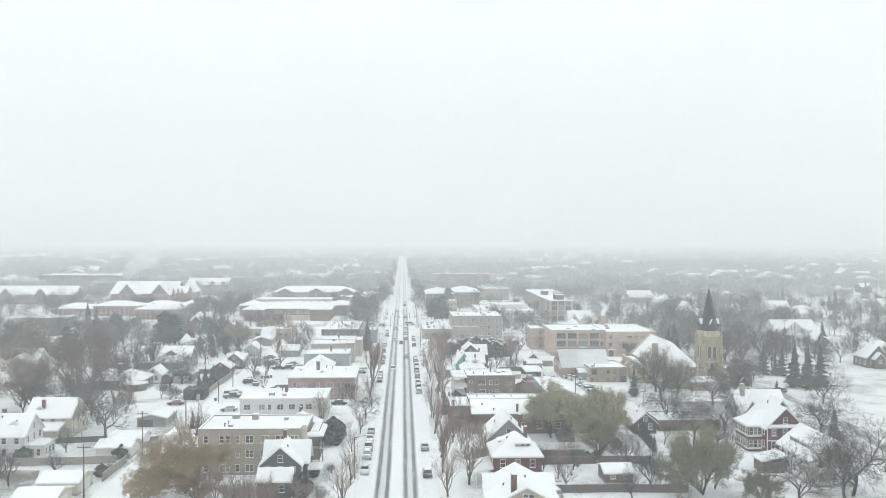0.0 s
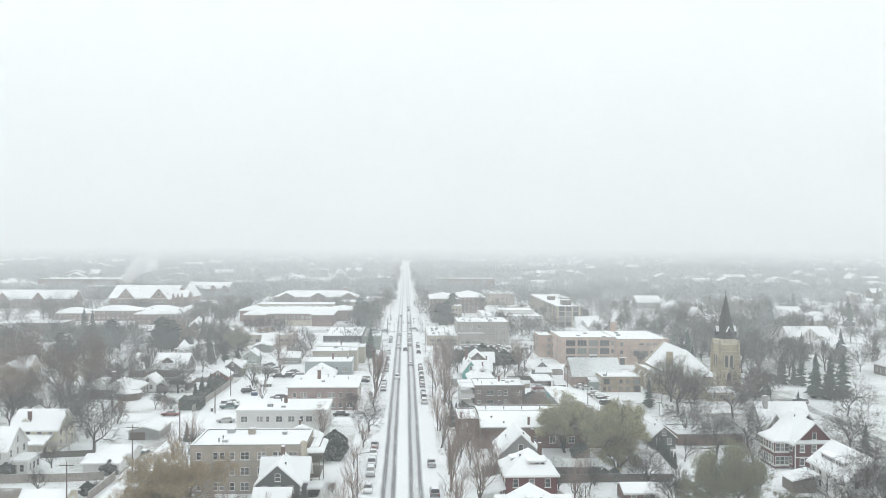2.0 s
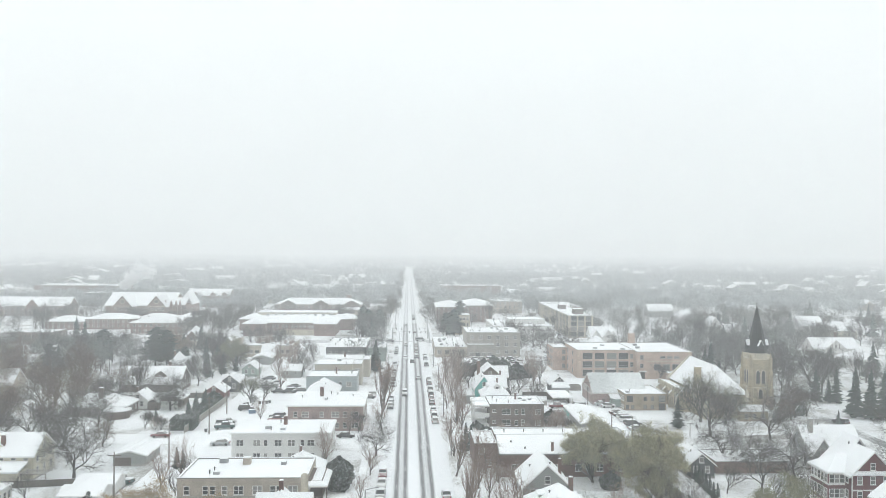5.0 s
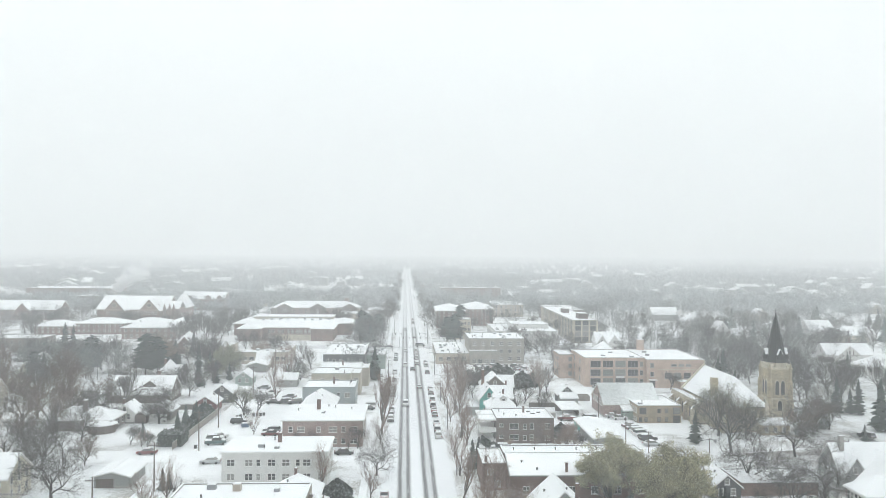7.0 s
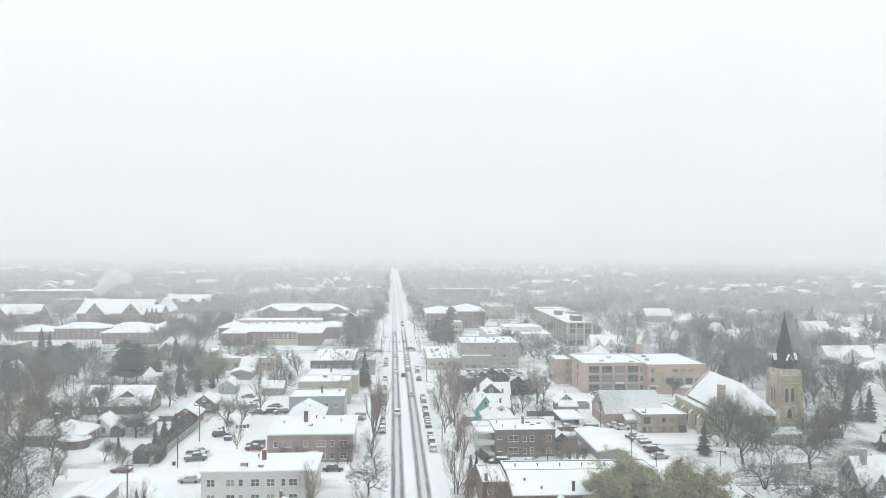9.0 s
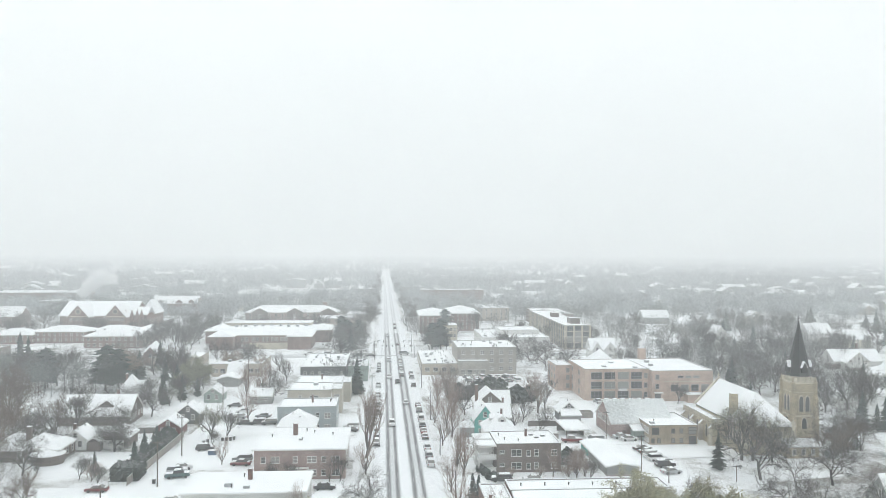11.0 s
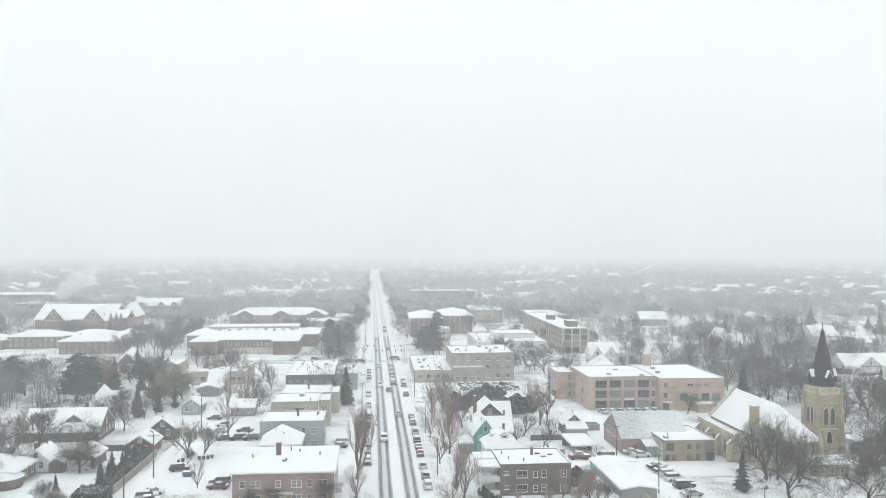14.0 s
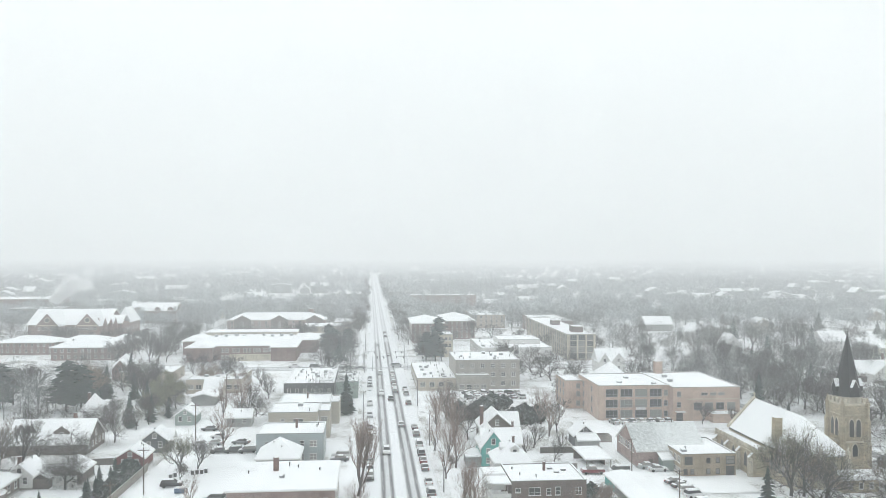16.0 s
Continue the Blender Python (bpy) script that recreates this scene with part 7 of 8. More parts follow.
put(V1, [(70.5, 213.5, 1.05, 0), (78.6, 242.3, 1.25, 70), (82, 203, 0.95, 20), (92.2, 236.9, 1.05, 60), (92.5, 216.0, 0.8, 50), (128.3, 308.2, 0.85, 10), (112, 264.5, 1.15, 80), (125.2, 237.3, 1.0, 250), (131.3, 358, 0.9, 60), (86.8, 152.8, 1.3, 250), (84.4, 151.5, 1.1, 140), (74, 147.5, 0.95, 60), (70.5, 193, 1.0, 200), (-71.4, 204.1, 1.2, 30), (-8.9, 222.2, 0.78, 10),
         (-95, 285, 1.0, 100), (-88, 240, 1.0, 10), (105, 200, 1.0, 300), (96, 178, 0.95, 20), (-42, 345, 0.9, 50), (-126, 322, 1.25, 80), (-131, 334, 1.2, 0), (-140, 315, 1.1, 30), (-147, 322, 1.1, 200), (-75, 320, 0.9, 0), (-86, 298.5, 0.75, 160), (-72, 276, 0.85, 20), (-99, 330, 1.0, 0), (-88, 333, 0.8, 100), (-79.5, 303.5, 0.7, 90), (-84, 229, 1.1, 0), (-93, 232.0, 1.2, 100), (-72.5, 277.5, 0.75, 50), (-86.5, 274.5, 0.8, 300), (99, 152, 0.9, 100), (52, 210, 0.8, 0), (75, 206, 0.85, 60), (49, 172.5, 0.7, 10)], "broad bare trees")
put(V2, [(14.2, 162.4, 1.05, 45), (13.0, 249.6, 1.0, 30), (13.6, 287, 1.0, 80), (12.8, 297, 0.9, 0), (17, 320, 1.0, 40), (13, 340, 0.9, 90), (13, 196, 0.8, 20), (15.5, 207, 0.85, 110), (-16.8, 246.5, 0.55, 0), (36.8, 176.9, 0.6, 0), (-33, 151, 0.6, 0), (-29.5, 150.4, 0.62, 60), (-26.5, 150.6, 0.55, 120), (-23.5, 150.2, 0.55, 10), (-18.5, 151.5, 0.5, 80), (32.6, 165.7, 0.7, 10), (-9.0, 252, 0.7, 0), (-20, 213.5, 0.8, 60), (-9.2, 163, 0.75, 90), (-10, 150, 0.8, 30), (9.6, 155, 0.85, 200), (9.4, 222, 0.75, 0), (9.2, 238, 0.75, 10), (10.4, 278, 0.7, 120), (10.0, 305, 0.8, 0), (15.5, 312, 1.0, 60), (12.5, 330, 0.9, 200), (16.5, 345, 1.0, 20),
         (18.2, 176, 0.9, 40), (14.6, 190, 0.7, 0), (16.5, 170, 0.6, 100), (-10.5, 188, 0.5, 200), (-9.5, 206, 0.6, 100), (38, 246, 0.55, 0), (33, 247.5, 0.6, 60), (-43.0, 262.5, 0.55, 0), (-46, 346, 0.9, 0), (-52, 352, 1.0, 60), (-48, 364, 1.0, 200), (-44.8, 311, 0.95, 120), (57, 218, 0.6, 40), (-49.5, 205, 0.75, 30), (-51, 196, 0.7, 130), (43, 318, 1.05, 50), (44, 334, 1.0, 180)], "bare street trees")
put(V3, [(-9.2, 266.5, 1.25, 0), (-9.4, 291, 0.8, 100), (9.0, 205, 0.75, 50), (9.6, 183, 0.7, 0), (9.4, 171, 0.7, 120), (12.0, 258, 0.7, 20)], "narrow street trees")
put(V4, [(40.7, 244.4, 0.55, 0), (-71.8, 252, 0.6, 0), (-46.8, 288.5, 0.95, 40), (-49.0, 281, 0.5, 0), (-66, 245.4, 0.6, 70), (-30, 247, 0.5, 0), (-14.5, 247.0, 0.65, 120), (-25.5, 247.2, 0.5, 60), (116, 266, 1.0, 100), (-84, 222, 0.9, 0), (-100, 232, 1.1, 100), (62, 158, 0.7, 0), (49, 158, 0.8, 90), (44, 152, 0.7, 200), (92, 330, 0.8, 20), (104, 160, 1.0, 0), ], "rounded bare trees")
V6 = bare_tree("tall_tree", "tall leafless tree with a dense brown crown of twigs", 26, 15.5, "round", 6, (6, 4, 4, 3, 3, 3), 0.011, "brown_twig", trunk_share=0.36, fuzz=2)
put(V6, [(-97.2, 264.2, 1.0, 0), (-98.0, 281.0, 0.95, 60), (-95.1, 246.0, 0.75, 200), (-108.4, 273.0, 1.0, 30), (-108.8, 283.5, 1.05, 140), (-75.7, 232.2, 0.5, 20), (-112.8, 312, 1.1, 220), (-117.6, 328, 1.1, 70), (-92.5, 290.0, 0.85, 10), (-131, 305, 1.1, 40), (-142, 328, 1.0, 90), (-150, 340, 1.1, 0), (-103.6, 236.5, 0.95, 0), (84.5, 259.0, 0.9, 40), (102.5, 255, 0.6, 90), (109, 261, 0.85, 200)], "tall brown-crowned trees")
put(V5, [(-27.5, 151.4, 0.95, 20), (-22.6, 151.2, 1.0, 130), (-14.6, 153.0, 0.8, 240), (-31.5, 152.2, 0.9, 310), (30, 247, 0.6, 0), (24, 248, 0.5, 60), (36.4, 246.5, 0.7, 100), (-17.6, 199, 0.7, 0), (17.5, 200, 0.9, 30), (22, 199, 1.0, 100), (26, 198, 0.9, 220), (-36, 152, 0.9, 0), (-28, 152, 0.9, 70), (-17, 155, 0.7, 0), (-68.5, 250, 0.9, 0), (42, 258, 0.9, 40), (41, 255, 1.0, 140), (40.2, 247, 0.9, 0), (38.6, 249, 0.9, 50), (14, 206, 0.9, 0), (-22, 156, 0.8, 0), (-13.5, 171, 0.5, 50), (24, 172, 0.5, 0)], "leafless shrubs")

C1 = conifer("spruce", "dark green spruce dusted with snow", 31, 13.0, 3.4, tiers=19, blades=13)
put(C1, [(-14.1, 353.5, 1.0, 0), (130.6, 289.0, 0.85, 40), (134.1, 287.7, 0.6, 120), (136.1, 286.5, 0.82, 10), (129.7, 264.0, 1.12, 80), (133.2, 261.9, 1.1, 60), (138.3, 263.7, 1.07, 20), (118.2, 252.0, 0.36, 200), (-161.8, 432.8, 1.1, 0), (-100, 394, 0.85, 0), (72.6, 251.0, 0.66, 0), (-72, 262, 0.3, 0), (110, 332, 0.9, 0), (117, 345, 1.0, 50), (-88, 385, 0.75, 0), (-82, 379, 0.6, 40), (-76, 338, 0.7, 0), (-72, 345.5, 0.65, 50), (-79, 347, 0.6, 90), (-68.5, 352, 0.5, 20), (-89, 352, 0.7, 0), (103, 300, 0.9, 10), (-99, 420, 0.9, 0), (104.3, 191.9, 0.65, 0), (-134.8, 347.7, 0.85, 0), (-62.3, 259.5, 0.5, 0), (-61.8, 264, 0.46, 60), (-62.5, 268.5, 0.55, 100), (-61.6, 273, 0.45, 20), (-62, 277.5, 0.5, 10), (-61.4, 282, 0.4, 50), (-64, 266, 0.4, 0)], "spruces")
far_green = random.Random(19)
put(conifer("fir", "broad dark fir in the hazy neighbourhood", 34, 13.0, 4.2, tiers=13, blades=11),
    [(far_green.uniform(0.33, 0.62) * y, y, far_green.uniform(0.7, 1.15), far_green.uniform(0, 360)) for y in (336, 345, 372, 380, 428, 436, 470, 480, 492, 505, 520, 535, 548, 560, 580, 600, 620, 650)]
    + [(-150.5, 414, 1.1, 0), (-152.1, 388, 0.8, 40), (-146, 352, 0.6, 80), (-21, 476, 0.9, 0), (-26, 486, 0.8, 60), (22, 490, 0.9, 20)], "firs of the neighbourhood")
C2 = conifer("pine", "tall dark pine with snow on its boughs", 32, 16.0, 6.4, tiers=16, blades=23, low=0.2, taper=0.34, gap=0.32)
put(C2, [(-103.7, 365.6, 1.05, 0), (-99.4, 366.5, 0.95, 110), (23.8, 476, 1.0, 0), (19.8, 482, 0.85, 60), (-96, 378, 0.6, 200), (-24, 500, 0.85, 0), (-18, 512, 0.8, 90), (-28, 518, 0.9, 30), (31, 545, 1.0, 0), (-137, 345, 0.75, 80), (-127, 372, 0.95, 20)], "tall pines")
T1 = conifer("thuja", "slim dark evergreen column with snow", 33, 4.6, 1.1, tiers=13, blades=10, category="shrub", low=0.0)
put(T1, [(-52.4, 212.4, 1.0, 0), (-51.2, 213.0, 0.9, 60), (12.6, 227.2, 1.45, 0), (14.0, 228.8, 1.3, 80), (60.6, 209.5, 0.8, 0), (60.4, 207.0, 0.75, 30), (60.2, 204.4, 0.8, 60), (60.0, 201.8, 0.7, 90), (59.8, 199.2, 0.85, 0), (59.6, 196.6, 0.75, 10), (59.4, 194, 0.8, 50), (59.2, 191.4, 0.8, 0), (59.0, 188.8, 0.7, 70), (58.8, 186.2, 0.8, 0), (-71, 287.5, 0.5, 0), (-70, 287.5, 0.5, 0)], "slim evergreens")
B1 = bush("evergreen_bush", "dense dark evergreen bush with flecks of snow", 41, 5.2, 5.0, "hedge_leaf", 2600)
put(B1, [(114, 268, 0.8, 0), (117, 273, 0.7, 30), (110.5, 266, 0.6, 70), (116, 279, 0.6, 10), (104.5, 259.5, 0.5, 40), (18.0, 249.4, 0.36, 0), (17.2, 252.4, 0.38, 50), (18.4, 246.4, 0.32, 120), (19.6, 247.6, 0.3, 10), (28.0, 346, 1.2, 0), (35.5, 334, 1.0, 60), (39.5, 336, 1.15, 140), (43.5, 338, 1.0, 200), (22.0, 342, 0.9, 20), (33.0, 358, 1.1, 90), (-84.5, 176, 0.5, 0), (-81.2, 183.0, 0.62, 40), (-60.9, 184.6, 0.6, 40), (40.0, 195.0, 0.7, 0), (43.2, 177.6, 0.5, 60), (41.4, 178.2, 0.45, 140), (-15.4, 195.5, 0.85, 0), (-15.8, 200.0, 1.0, 60), (-16.0, 204.0, 0.9, 200), (-18.2, 156.8, 0.75, 0), (-85.5, 197.0, 0.5, 40), (-17.6, 168.6, 0.62, 0), (37.5, 258, 0.6, 0), (39.5, 262, 0.6, 90), (-15, 366, 0.8, 0), (-62.3, 289, 0.7, 0), (-61.6, 257, 0.6, 0), (-61.8, 262, 0.65, 50), (-61.4, 267, 0.6, 90), (-61.6, 272, 0.65, 130), (-61.0, 277, 0.6, 20), (-60.9, 282, 0.55, 70), (-60.7, 287, 0.55, 10), (-60.2, 171, 0.5, 0), (22, 359, 0.6, 60), (37, 360, 0.85, 100), (41, 350, 0.6, 10), (46, 345, 0.7, 0), (25, 343, 0.45, 0), (18.5, 346, 0.5, 90)], "evergreen bushes")
hg = thing("hedge", -61.5, 252.6, G0)
gq = Geo()
for i in range(2600):
    c = Vector((rng.uniform(-3.2, 3.2), rng.uniform(-3.4, 3.4), rng.uniform(0.05, 3.2)))
    u = Vector((rng.gauss(0, 1), rng.gauss(0, 1), rng.gauss(0, 1))).normalized()
    q = u.orthogonal().normalized()
    s = rng.uniform(0.12, 0.34)
    gq.add([c - u * s, c + q * s * 0.7, c + u * s, c - q * s * 0.7], [(0, 1, 2), (0, 2, 3)])
part("foliage", gq, M["hedge_leaf"], hg)
part("core", Geo().box(-2.9, 2.9, -3.1, 3.1, 0, 3.0, 0.1), M["hedge_leaf"], hg)
tagged(hg, "tall clipped dark hedge at the alley corner", "hedge")

# scattered yard shrubs
yard = []
for k in range(28):
    zone = rng.choice(((-80, -58.5, 150, 240), (28, 78, 150, 176), (30, 58, 205, 215), (30, 46, 266, 330), (64, 88, 222, 258), (-98, -66, 246, 340), (-17, -9.5, 150, 440), (12, 19, 150, 390), (93, 110, 160, 260)))
    yard.append((rng.uniform(zone[0], zone[1]), rng.uniform(zone[2], zone[3]), rng.uniform(0.25, 0.7), rng.uniform(0, 360)))
S1 = bare_tree("garden_shrub", "low leafless garden shrub poking through the snow", 61, 4.2, "round", 4, (8, 4, 4, 4), 0.014, "twig", "shrub", trunk_share=0.06)
put(S1, yard, "garden shrubs")
put(bare_tree("young_tree", "slender young leafless tree in a snowy garden", 62, 7.5, "vase", 5, (5, 4, 4, 3, 3), 0.012, "twig"),
    [(30.5, 171, 0.9, 0), (37, 172, 0.8, 60), (48, 172, 1.0, 200), (53, 168, 0.9, 20), (64, 170, 1.0, 100), (73, 178, 1.0, 0), (69, 184, 0.9, 50), (75, 190, 1.1, 10), (63, 192, 0.8, 90), (33, 160, 0.7, 0), (57, 226, 0.8, 0), (-75, 190, 0.8, 0), (-70, 172, 0.7, 30), (-76, 165, 1.0, 0), (-80, 170, 0.9, 70), (-90, 172, 1.0, 0), (-47, 192, 0.7, 0), (-46, 200, 0.9, 40), (32, 296, 0.9, 0), (36, 305, 1.0, 40), (38, 290, 0.8, 80), (34, 318, 1.0, 0), (30, 326, 1.1, 100), (24, 322, 1.0, 10), (20, 334, 1.0, 70), (42, 300, 0.8, 10), (-73, 283, 0.7, 0), (-42, 352, 1.0, 0), (-47, 372, 1.1, 60), (-42, 384, 1.0, 0), (-44, 396, 1.0, 20), (-48, 410, 1.1, 0), (23, 338, 1.0, 40), (27, 346, 0.9, 0), (19, 352, 1.0, 200), (17, 365, 1.0, 20), (20, 376, 1.0, 60), (97, 345, 0.9, 0), (101, 329, 0.8, 0)], "young garden trees")

# lighter trees for the middle distance
L1 = bare_tree("garden_tree", "leafless garden tree in the snowy neighbourhood", 51, 12.0, "round", 5, (5, 4, 4, 3, 4), 0.034)
L2 = bare_tree("elm", "tall leafless tree in the snowy neighbourhood", 52, 14.0, "vase", 5, (5, 4, 4, 3, 4), 0.034)
L3 = bare_tree("oak", "spreading leafless tree in the snowy neighbourhood", 53, 13.0, "oak", 5, (6, 4, 4, 3, 4), 0.034)
BLOCKED = [(-135, -95, 345, 398), (-98, -56, 150, 240), (44, 112, 200, 259), (-18, 18, 0, 700), (-58, -12, 140, 425), (12, 64, 130, 300), (54, 118, 258, 368), (-106, -30, 466, 545), (-240, -8.3, 232, 247), (-72, -56, 145, 235),
           (10, 50, 395, 425), (42, 80, 460, 510), (84, 103, 470, 580), (80, 93, 155, 200), (-1000, 1000, 447, 466), (-82, -57, 246, 300), (-150, -128, 312, 356), (-208, -168, 424, 450), (-128, -101, 150, 350), (-102, -57, 298, 412), (-140, -122, 345, 449), (168, 192, 360, 392), (110, 132, 150, 300), (12, 62, 300, 396), (-218, -112, 418, 560), (-210, -130, 560, 640), (160, 215, 322, 406), (222, 258, 462, 520)]


def free(x, y):
    return not any(a < x < b and c < y < d for a, b, c, d in BLOCKED)


spots = [[], [], []]
rf0 = random.Random(91)
while sum(map(len, spots)) < 190:
    y = rng.uniform(190, 560)
    x = rng.uniform(-0.62 * (y - 40), 0.75 * (y - 40))
    if abs(x) < 62 and y < 360 or not free(x, y) or (x > 60 and y < 235) or (-170 < x < -98 and rng.random() < 0.5) or 130 < x < 175 and 240 < y < 300 or x > 110 and 250 < y < 330 and rng.random() < 0.7:
        continue
    spots[rng.randrange(3)].append((x, y, rng.uniform(0.65, 1.1), rng.uniform(0, 360)))
for i in range(75):
    y = rng.uniform(300, 440)
    x = rng.uniform(134, 150 + 0.45 * (y - 250))
    if free(x, y) and not (150 < x < 215 and y < 406):
        spots[i % 3].append((x, y, rng.uniform(0.8, 1.2), rng.uniform(0, 360)))
for i in range(36):
    side = -1 if i % 2 else 1
    spots[i % 3].append((side * rng.uniform(12.5, 24), 472 + 9 * i + rng.uniform(-4, 4), rng.uniform(0.6, 0.95), rng.uniform(0, 360)))
for i in range(44):
    side = -1 if i % 2 else 1
    spots[i % 3].append((side * rf0.uniform(9.5, 15), 575 + 20 * i + rf0.uniform(-8, 8), rf0.uniform(0.65, 1.0), rf0.uniform(0, 360)))
for i in range(26):
    spots[i % 3].append((rf0.uniform(-126, -100), rf0.uniform(468, 600), rf0.uniform(0.7, 1.0), rf0.uniform(0, 360)))
for i in range(24):
    spots[i % 3].append((rf0.uniform(-222, -128), rf0.uniform(543, 572), rf0.uniform(0.6, 0.85), rf0.uniform(0, 360)))
for i in range(14):
    spots[i % 3].append((rf0.uniform(-240, -205), rf0.uniform(470, 590), rf0.uniform(0.8, 1.05), rf0.uniform(0, 360)))
for i in range(22):
    spots[i % 3].append((rf0.uniform(146, 240), rf0.uniform(298, 362), rf0.uniform(0.7, 1.0), rf0.uniform(0, 360)))
for x, y, k in ((24, 325, 0.7), (20, 316, 0.65), (17.5, 327, 0.6), (46, 322, 0.75), (18, 338, 0.7)):
    spots[round(x) % 3].append((x, y, k, x * 31))
for i in range(30):
    spots[i % 3].append((rng.uniform(-160, -86), rng.uniform(374, 418), rng.uniform(0.7, 1.0), rng.uniform(0, 360)))
for i in range(14):
    spots[i % 3].append((rng.uniform(-92, -68), rng.uniform(334, 402), rng.uniform(0.5, 0.75), rng.uniform(0, 360)))
for proto, s, nm in zip((L1, L2, L3), spots, ("garden trees", "elms of the neighbourhood", "oaks of the neighbourhood")):
    put(proto, s, nm)

# ---- neighbourhood houses ----
KEEP = []
wallset = ("white_siding", "cream_siding", "grey_siding", "tan_siding", "brown_siding", "red_brick", "blue_grey_siding")
count = 0
while count < 50:
    y = rng.uniform(250, 900)
    x = rng.uniform(-0.6 * (y - 30), 0.72 * (y - 30))
    if not free(x, y) or abs(x) < 75 or (100 < x < 165 and y < 340) or any(abs(x - a) < 17 and abs(y - b) < 17 for a, b in KEEP) or (-300 < x < -100 and 450 < y < 690) or (60 < x < 125 and 580 < y < 700) or (100 < x < 262 and 340 < y < 600) or -110 < x < -20 and y > 590:
        continue
    if x < -60 and y < 330 and x > -130:
        continue
    KEEP.append((x, y))
    w, d, e = rng.uniform(8, 12), rng.uniform(8, 13), rng.uniform(4.2, 6)
    wl = rng.choice(wallset)
    if 160 < x < 205 and y < 345:
        wl = "brown_siding"
    hs = house("house", wl.replace("_siding", "").replace("_", " ").replace("red brick", "red-brick") + " neighbourhood house with a snow-covered roof", x - w / 2, x + w / 2, y - d / 2, y + d / 2, e, e + rng.uniform(2.8, 4.4), rng.choice("xy"), wl, rng.choice(("gable", "gable", "hip")),
          ("SE" if x < 0 else "SW") if y < 340 else ("S" if y < 440 else ""), 2 if e > 5 else 1, group="neighbourhood houses")
    u, wg = rng.uniform(-0.2, 0.2) * w, rng.uniform(0.22, 0.32) * w
    top = e + rng.uniform(1.8, 2.8)
    part("wing", walls_gable("y", u - wg, u + wg, -d / 2 - 2.4, -d / 2 + 2, e - 0.3, top), M[wl], hs)
    pitched_roof(hs, "gable", "y", u - wg, u + wg, -d / 2 - 2.6, 0, e - 0.3, top, 0.4)
    if y < 520:
        window(hs, u, -d / 2 - 2.4, e - 1.9, "S", 1.0, 1.3)
    count += 1


# ---- far woods and far roofs ----
FAR_STREET = [(-94, 860), (-94, 1147), (-87, 1836)]


def far_woods(n, y0, y1, seed, blades, size, thin, gap=-0.5, look="far_wood"):
    r = np.random.RandomState(seed)
    u = r.rand(n * 3)
    y = y0 + (y1 - y0) * u ** 1.25
    x = (r.rand(n * 3) * 1.55 - 0.72) * (y - 20)
    clump = np.array([noise.noise((a * 0.006, b * 0.006, 7)) for a, b in zip(x, y)])
    ok = (np.abs(x) > np.where(y > 1900, 0.0, np.where(y > 560, 10.0, 14))) & (clump > gap) & ~((np.abs(x + 67) < 40) & (y < 545)) & ~((np.abs(y - 457) < 10))
    ok &= ~((x > -220) & (x < -122) & (y < 556) & (y > 415)) & ~((x > -215) & (x < -136) & (y > 555) & (y < 640)) & ~((x > 165) & (x < 212) & (y < 408)) & ~((x > 222) & (x < 258) & (y < 520)) & ~((x > 12) & (x < 104) & (y < 615)) & ~((x > -110) & (x < -12) & (y < 660) & (y > 600))
    for (ax, ay), (bx, by) in zip(FAR_STREET, FAR_STREET[1:]):
        off = x - (ax + (bx - ax) * (y - ay) / (by - ay))
        ok &= ~((y > ay) & (y < by) & (off > -14) & (off < 18) & (np.sin(y * 0.031) > -0.45))
    x, y = x[ok][:n], y[ok][:n]
    m = len(x)
    h = r.uniform(8, 15, m)
    c = np.stack([np.repeat(x, blades), np.repeat(y, blades), np.zeros(m * blades)], 1)
    hh = np.repeat(h, blades)
    d = r.normal(size=(m * blades, 3))
    d /= np.linalg.norm(d, axis=1, keepdims=True)
    rad = r.rand(m * blades) ** 0.4
    c += d * (rad * hh * 0.36)[:, None] * np.array([1.0, 1.0, 1.05])
    c[:, 2] += hh * 0.62
    a = r.normal(size=(m * blades, 3)) + d * 0.9 + np.array([0, 0, 0.5])
    a /= np.linalg.norm(a, axis=1, keepdims=True)
    b = np.cross(a, r.normal(size=(m * blades, 3)))
    b /= np.linalg.norm(b, axis=1, keepdims=True)
    s = (size * r.uniform(0.6, 1.4, m * blades))[:, None]
    tri = np.stack([c - a * s, c + b * s * thin, c + a * s], 1).reshape(-1, 3)
    tr = np.stack([np.stack([x - 0.16, y, 0 * x - 0.1], 1), np.stack([x + 0.16, y, 0 * x - 0.1], 1), np.stack([x, y, h * 0.7], 1)], 1).reshape(-1, 3)
    v = np.concatenate([tri, tr])
    me = bpy.data.meshes.new("far_woods")
    me.from_pydata(v.tolist(), [], np.arange(len(v)).reshape(-1, 3).tolist())
    me.materials.append(M[look])
    return tagged(new("far_woods", me), "hazy leafless woods and gardens in the distance", "woods", kind="stuff")


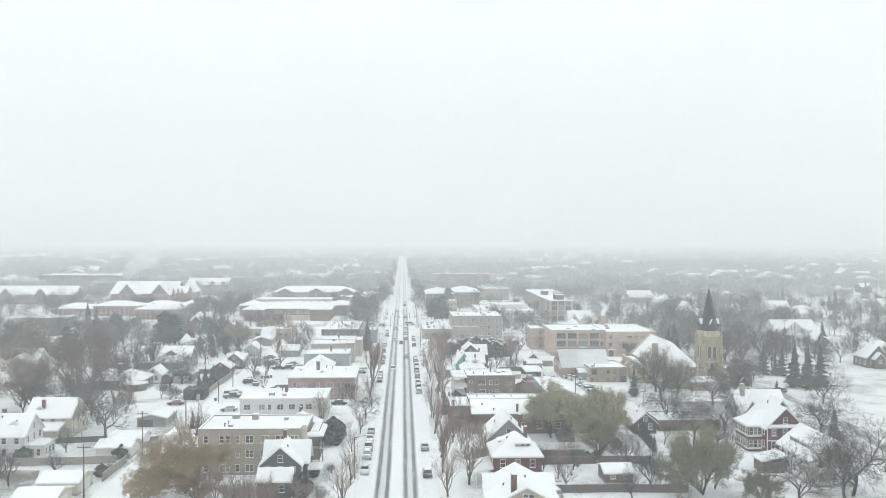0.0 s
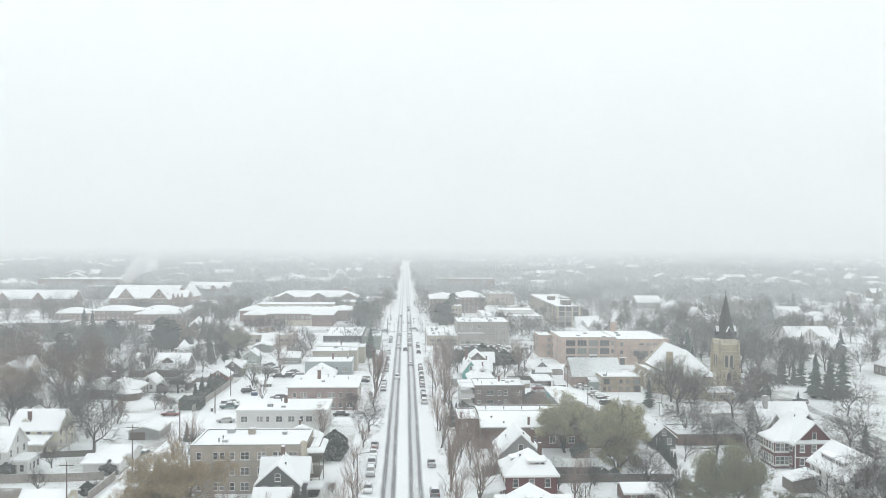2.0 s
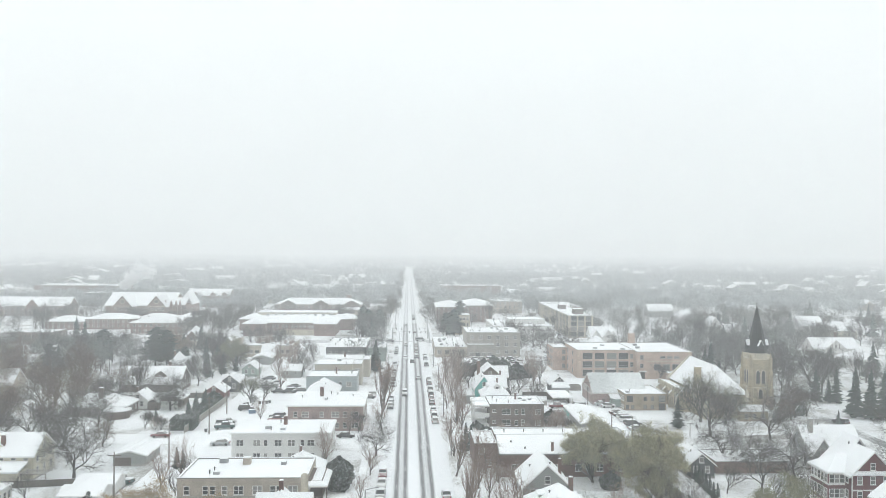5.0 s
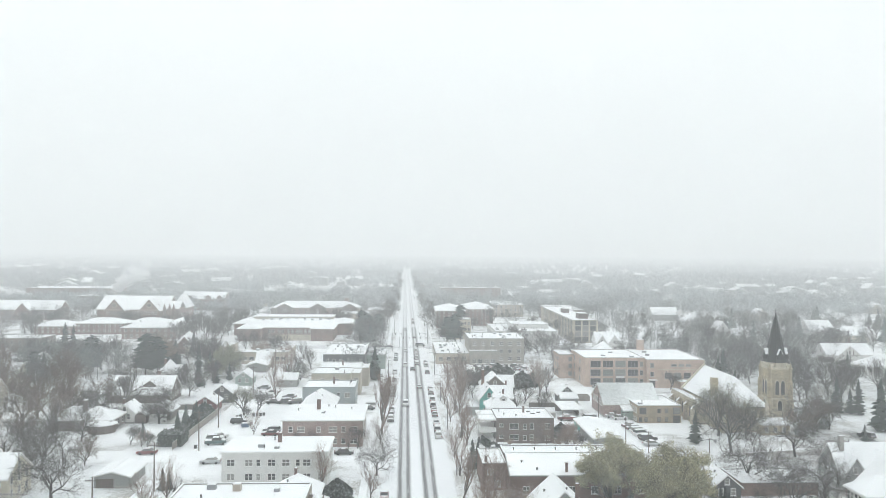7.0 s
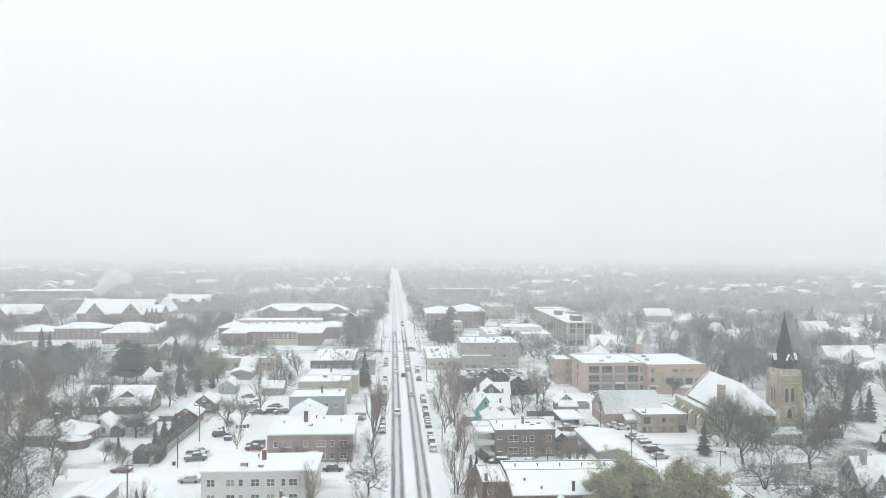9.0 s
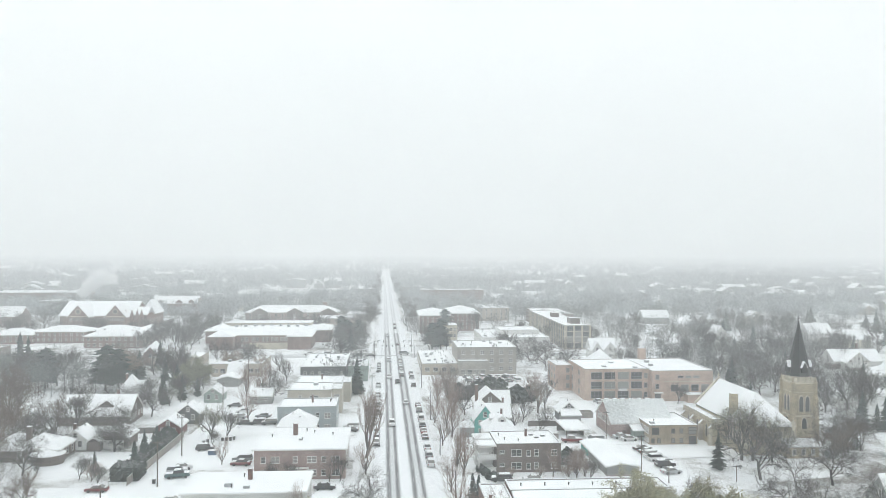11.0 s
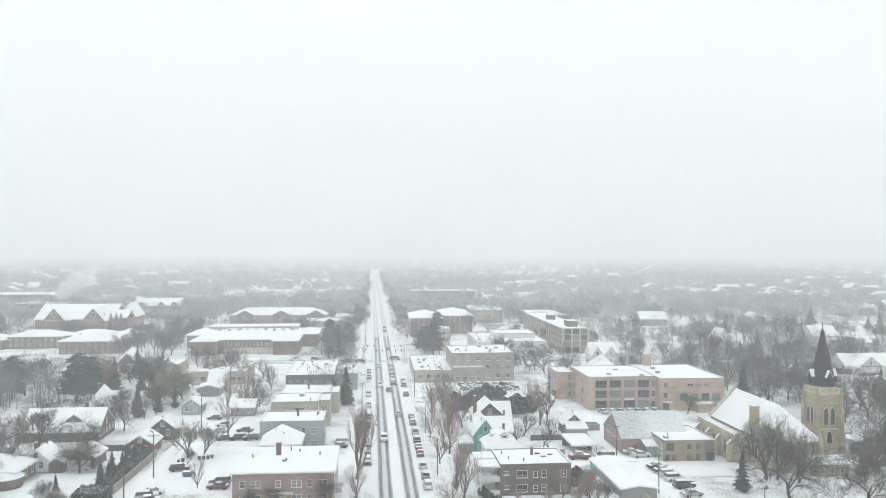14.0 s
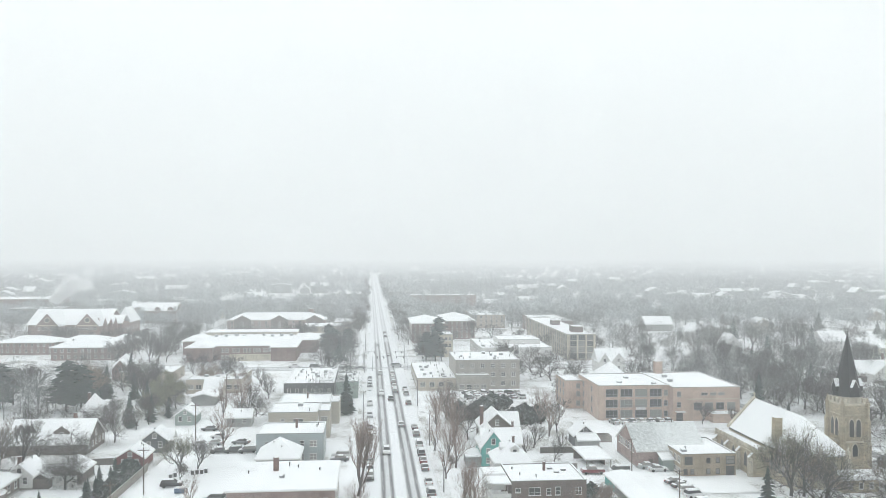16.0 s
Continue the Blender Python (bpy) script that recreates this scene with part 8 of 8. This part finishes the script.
far_woods(1500, 350, 800, 3, 270, 0.8, 0.13)
# The two farther belts take the paler colour that stands in for haze.
far_woods(7500, 640, 1500, 4, 78, 1.3, 0.34, -0.22, "haze_paled_wood")
far_woods(13000, 1100, 4200, 5, 26, 3.0, 0.42, -0.35, "haze_paled_wood")
g, gw = Geo(), Geo()
rf = random.Random(77)
for i in range(230):
    y = 800 + 2400 * rf.random() ** 1.3
    x = rf.uniform(-0.62, 0.75) * y
    if abs(x) < 45:
        continue
    w, d, e = rf.uniform(9, 26), rf.uniform(9, 18), rf.uniform(5, 10)
    v, f = roof_sheet("gable", rf.choice("xy"), x - w / 2, x + w / 2, y - d / 2, y + d / 2, e, e + rf.uniform(2, 5), 0.4)
    g.slab(v, f, 0, 0.4)
    gw.box(x - w / 2, x + w / 2, y - d / 2, y + d / 2, 0, e)
fr = thing("far_houses", 0, 0)
part("roofs", g, M["roof"], fr)
part("walls", gw, M["grey_siding"], fr)
tagged(fr, "many small snow-roofed houses in the hazy distance", "houses", kind="stuff")


# ---- steam from the boiler-house and the school chimney ----
def steam(x, y, z, rise, drift, w0, w1, n, seed):
    """A plume of fine droplets, dense at its mouth and fraying out as it drifts."""
    r = random.Random(seed)
    g = Geo()
    for i in range(n):
        f = r.random() ** 1.4
        wob = Vector((math.sin(f * 9 + seed), math.cos(f * 7), math.sin(f * 13 + 1))) * w1 * 0.22 * f
        c = Vector((x + drift * f ** 1.3, y, z + rise * f ** 0.8)) + wob
        k = w0 + (w1 - w0) * f
        c += Vector((r.gauss(0, 0.36), r.gauss(0, 0.36), r.gauss(0, 0.26))) * k
        if noise.noise((c.x * 0.12, c.y * 0.12, c.z * 0.16)) < f * 0.55 - 0.45:
            continue
        u = Vector((r.gauss(0, 1), r.gauss(0, 1), r.gauss(0, 1))).normalized()
        v = u.orthogonal().normalized()
        q = r.uniform(0.07, 0.16) * (0.5 + 0.045 * w1)
        g.add([c - u * q, c + v * q, c + u * q], [(0, 1, 2)])
    ob = new("steam", g.mesh("steam", M["steam"]))
    return tagged(ob, "white steam drifting from a chimney in the cold air", "steam", kind="stuff")


steam(-229.8, 700, 16.0, 19.0, 26.0, 5.0, 14.0, 150000, 3)
steam(91.0, 365.0, 14.5, 7.0, 2.2, 1.1, 4.4, 9000, 5)
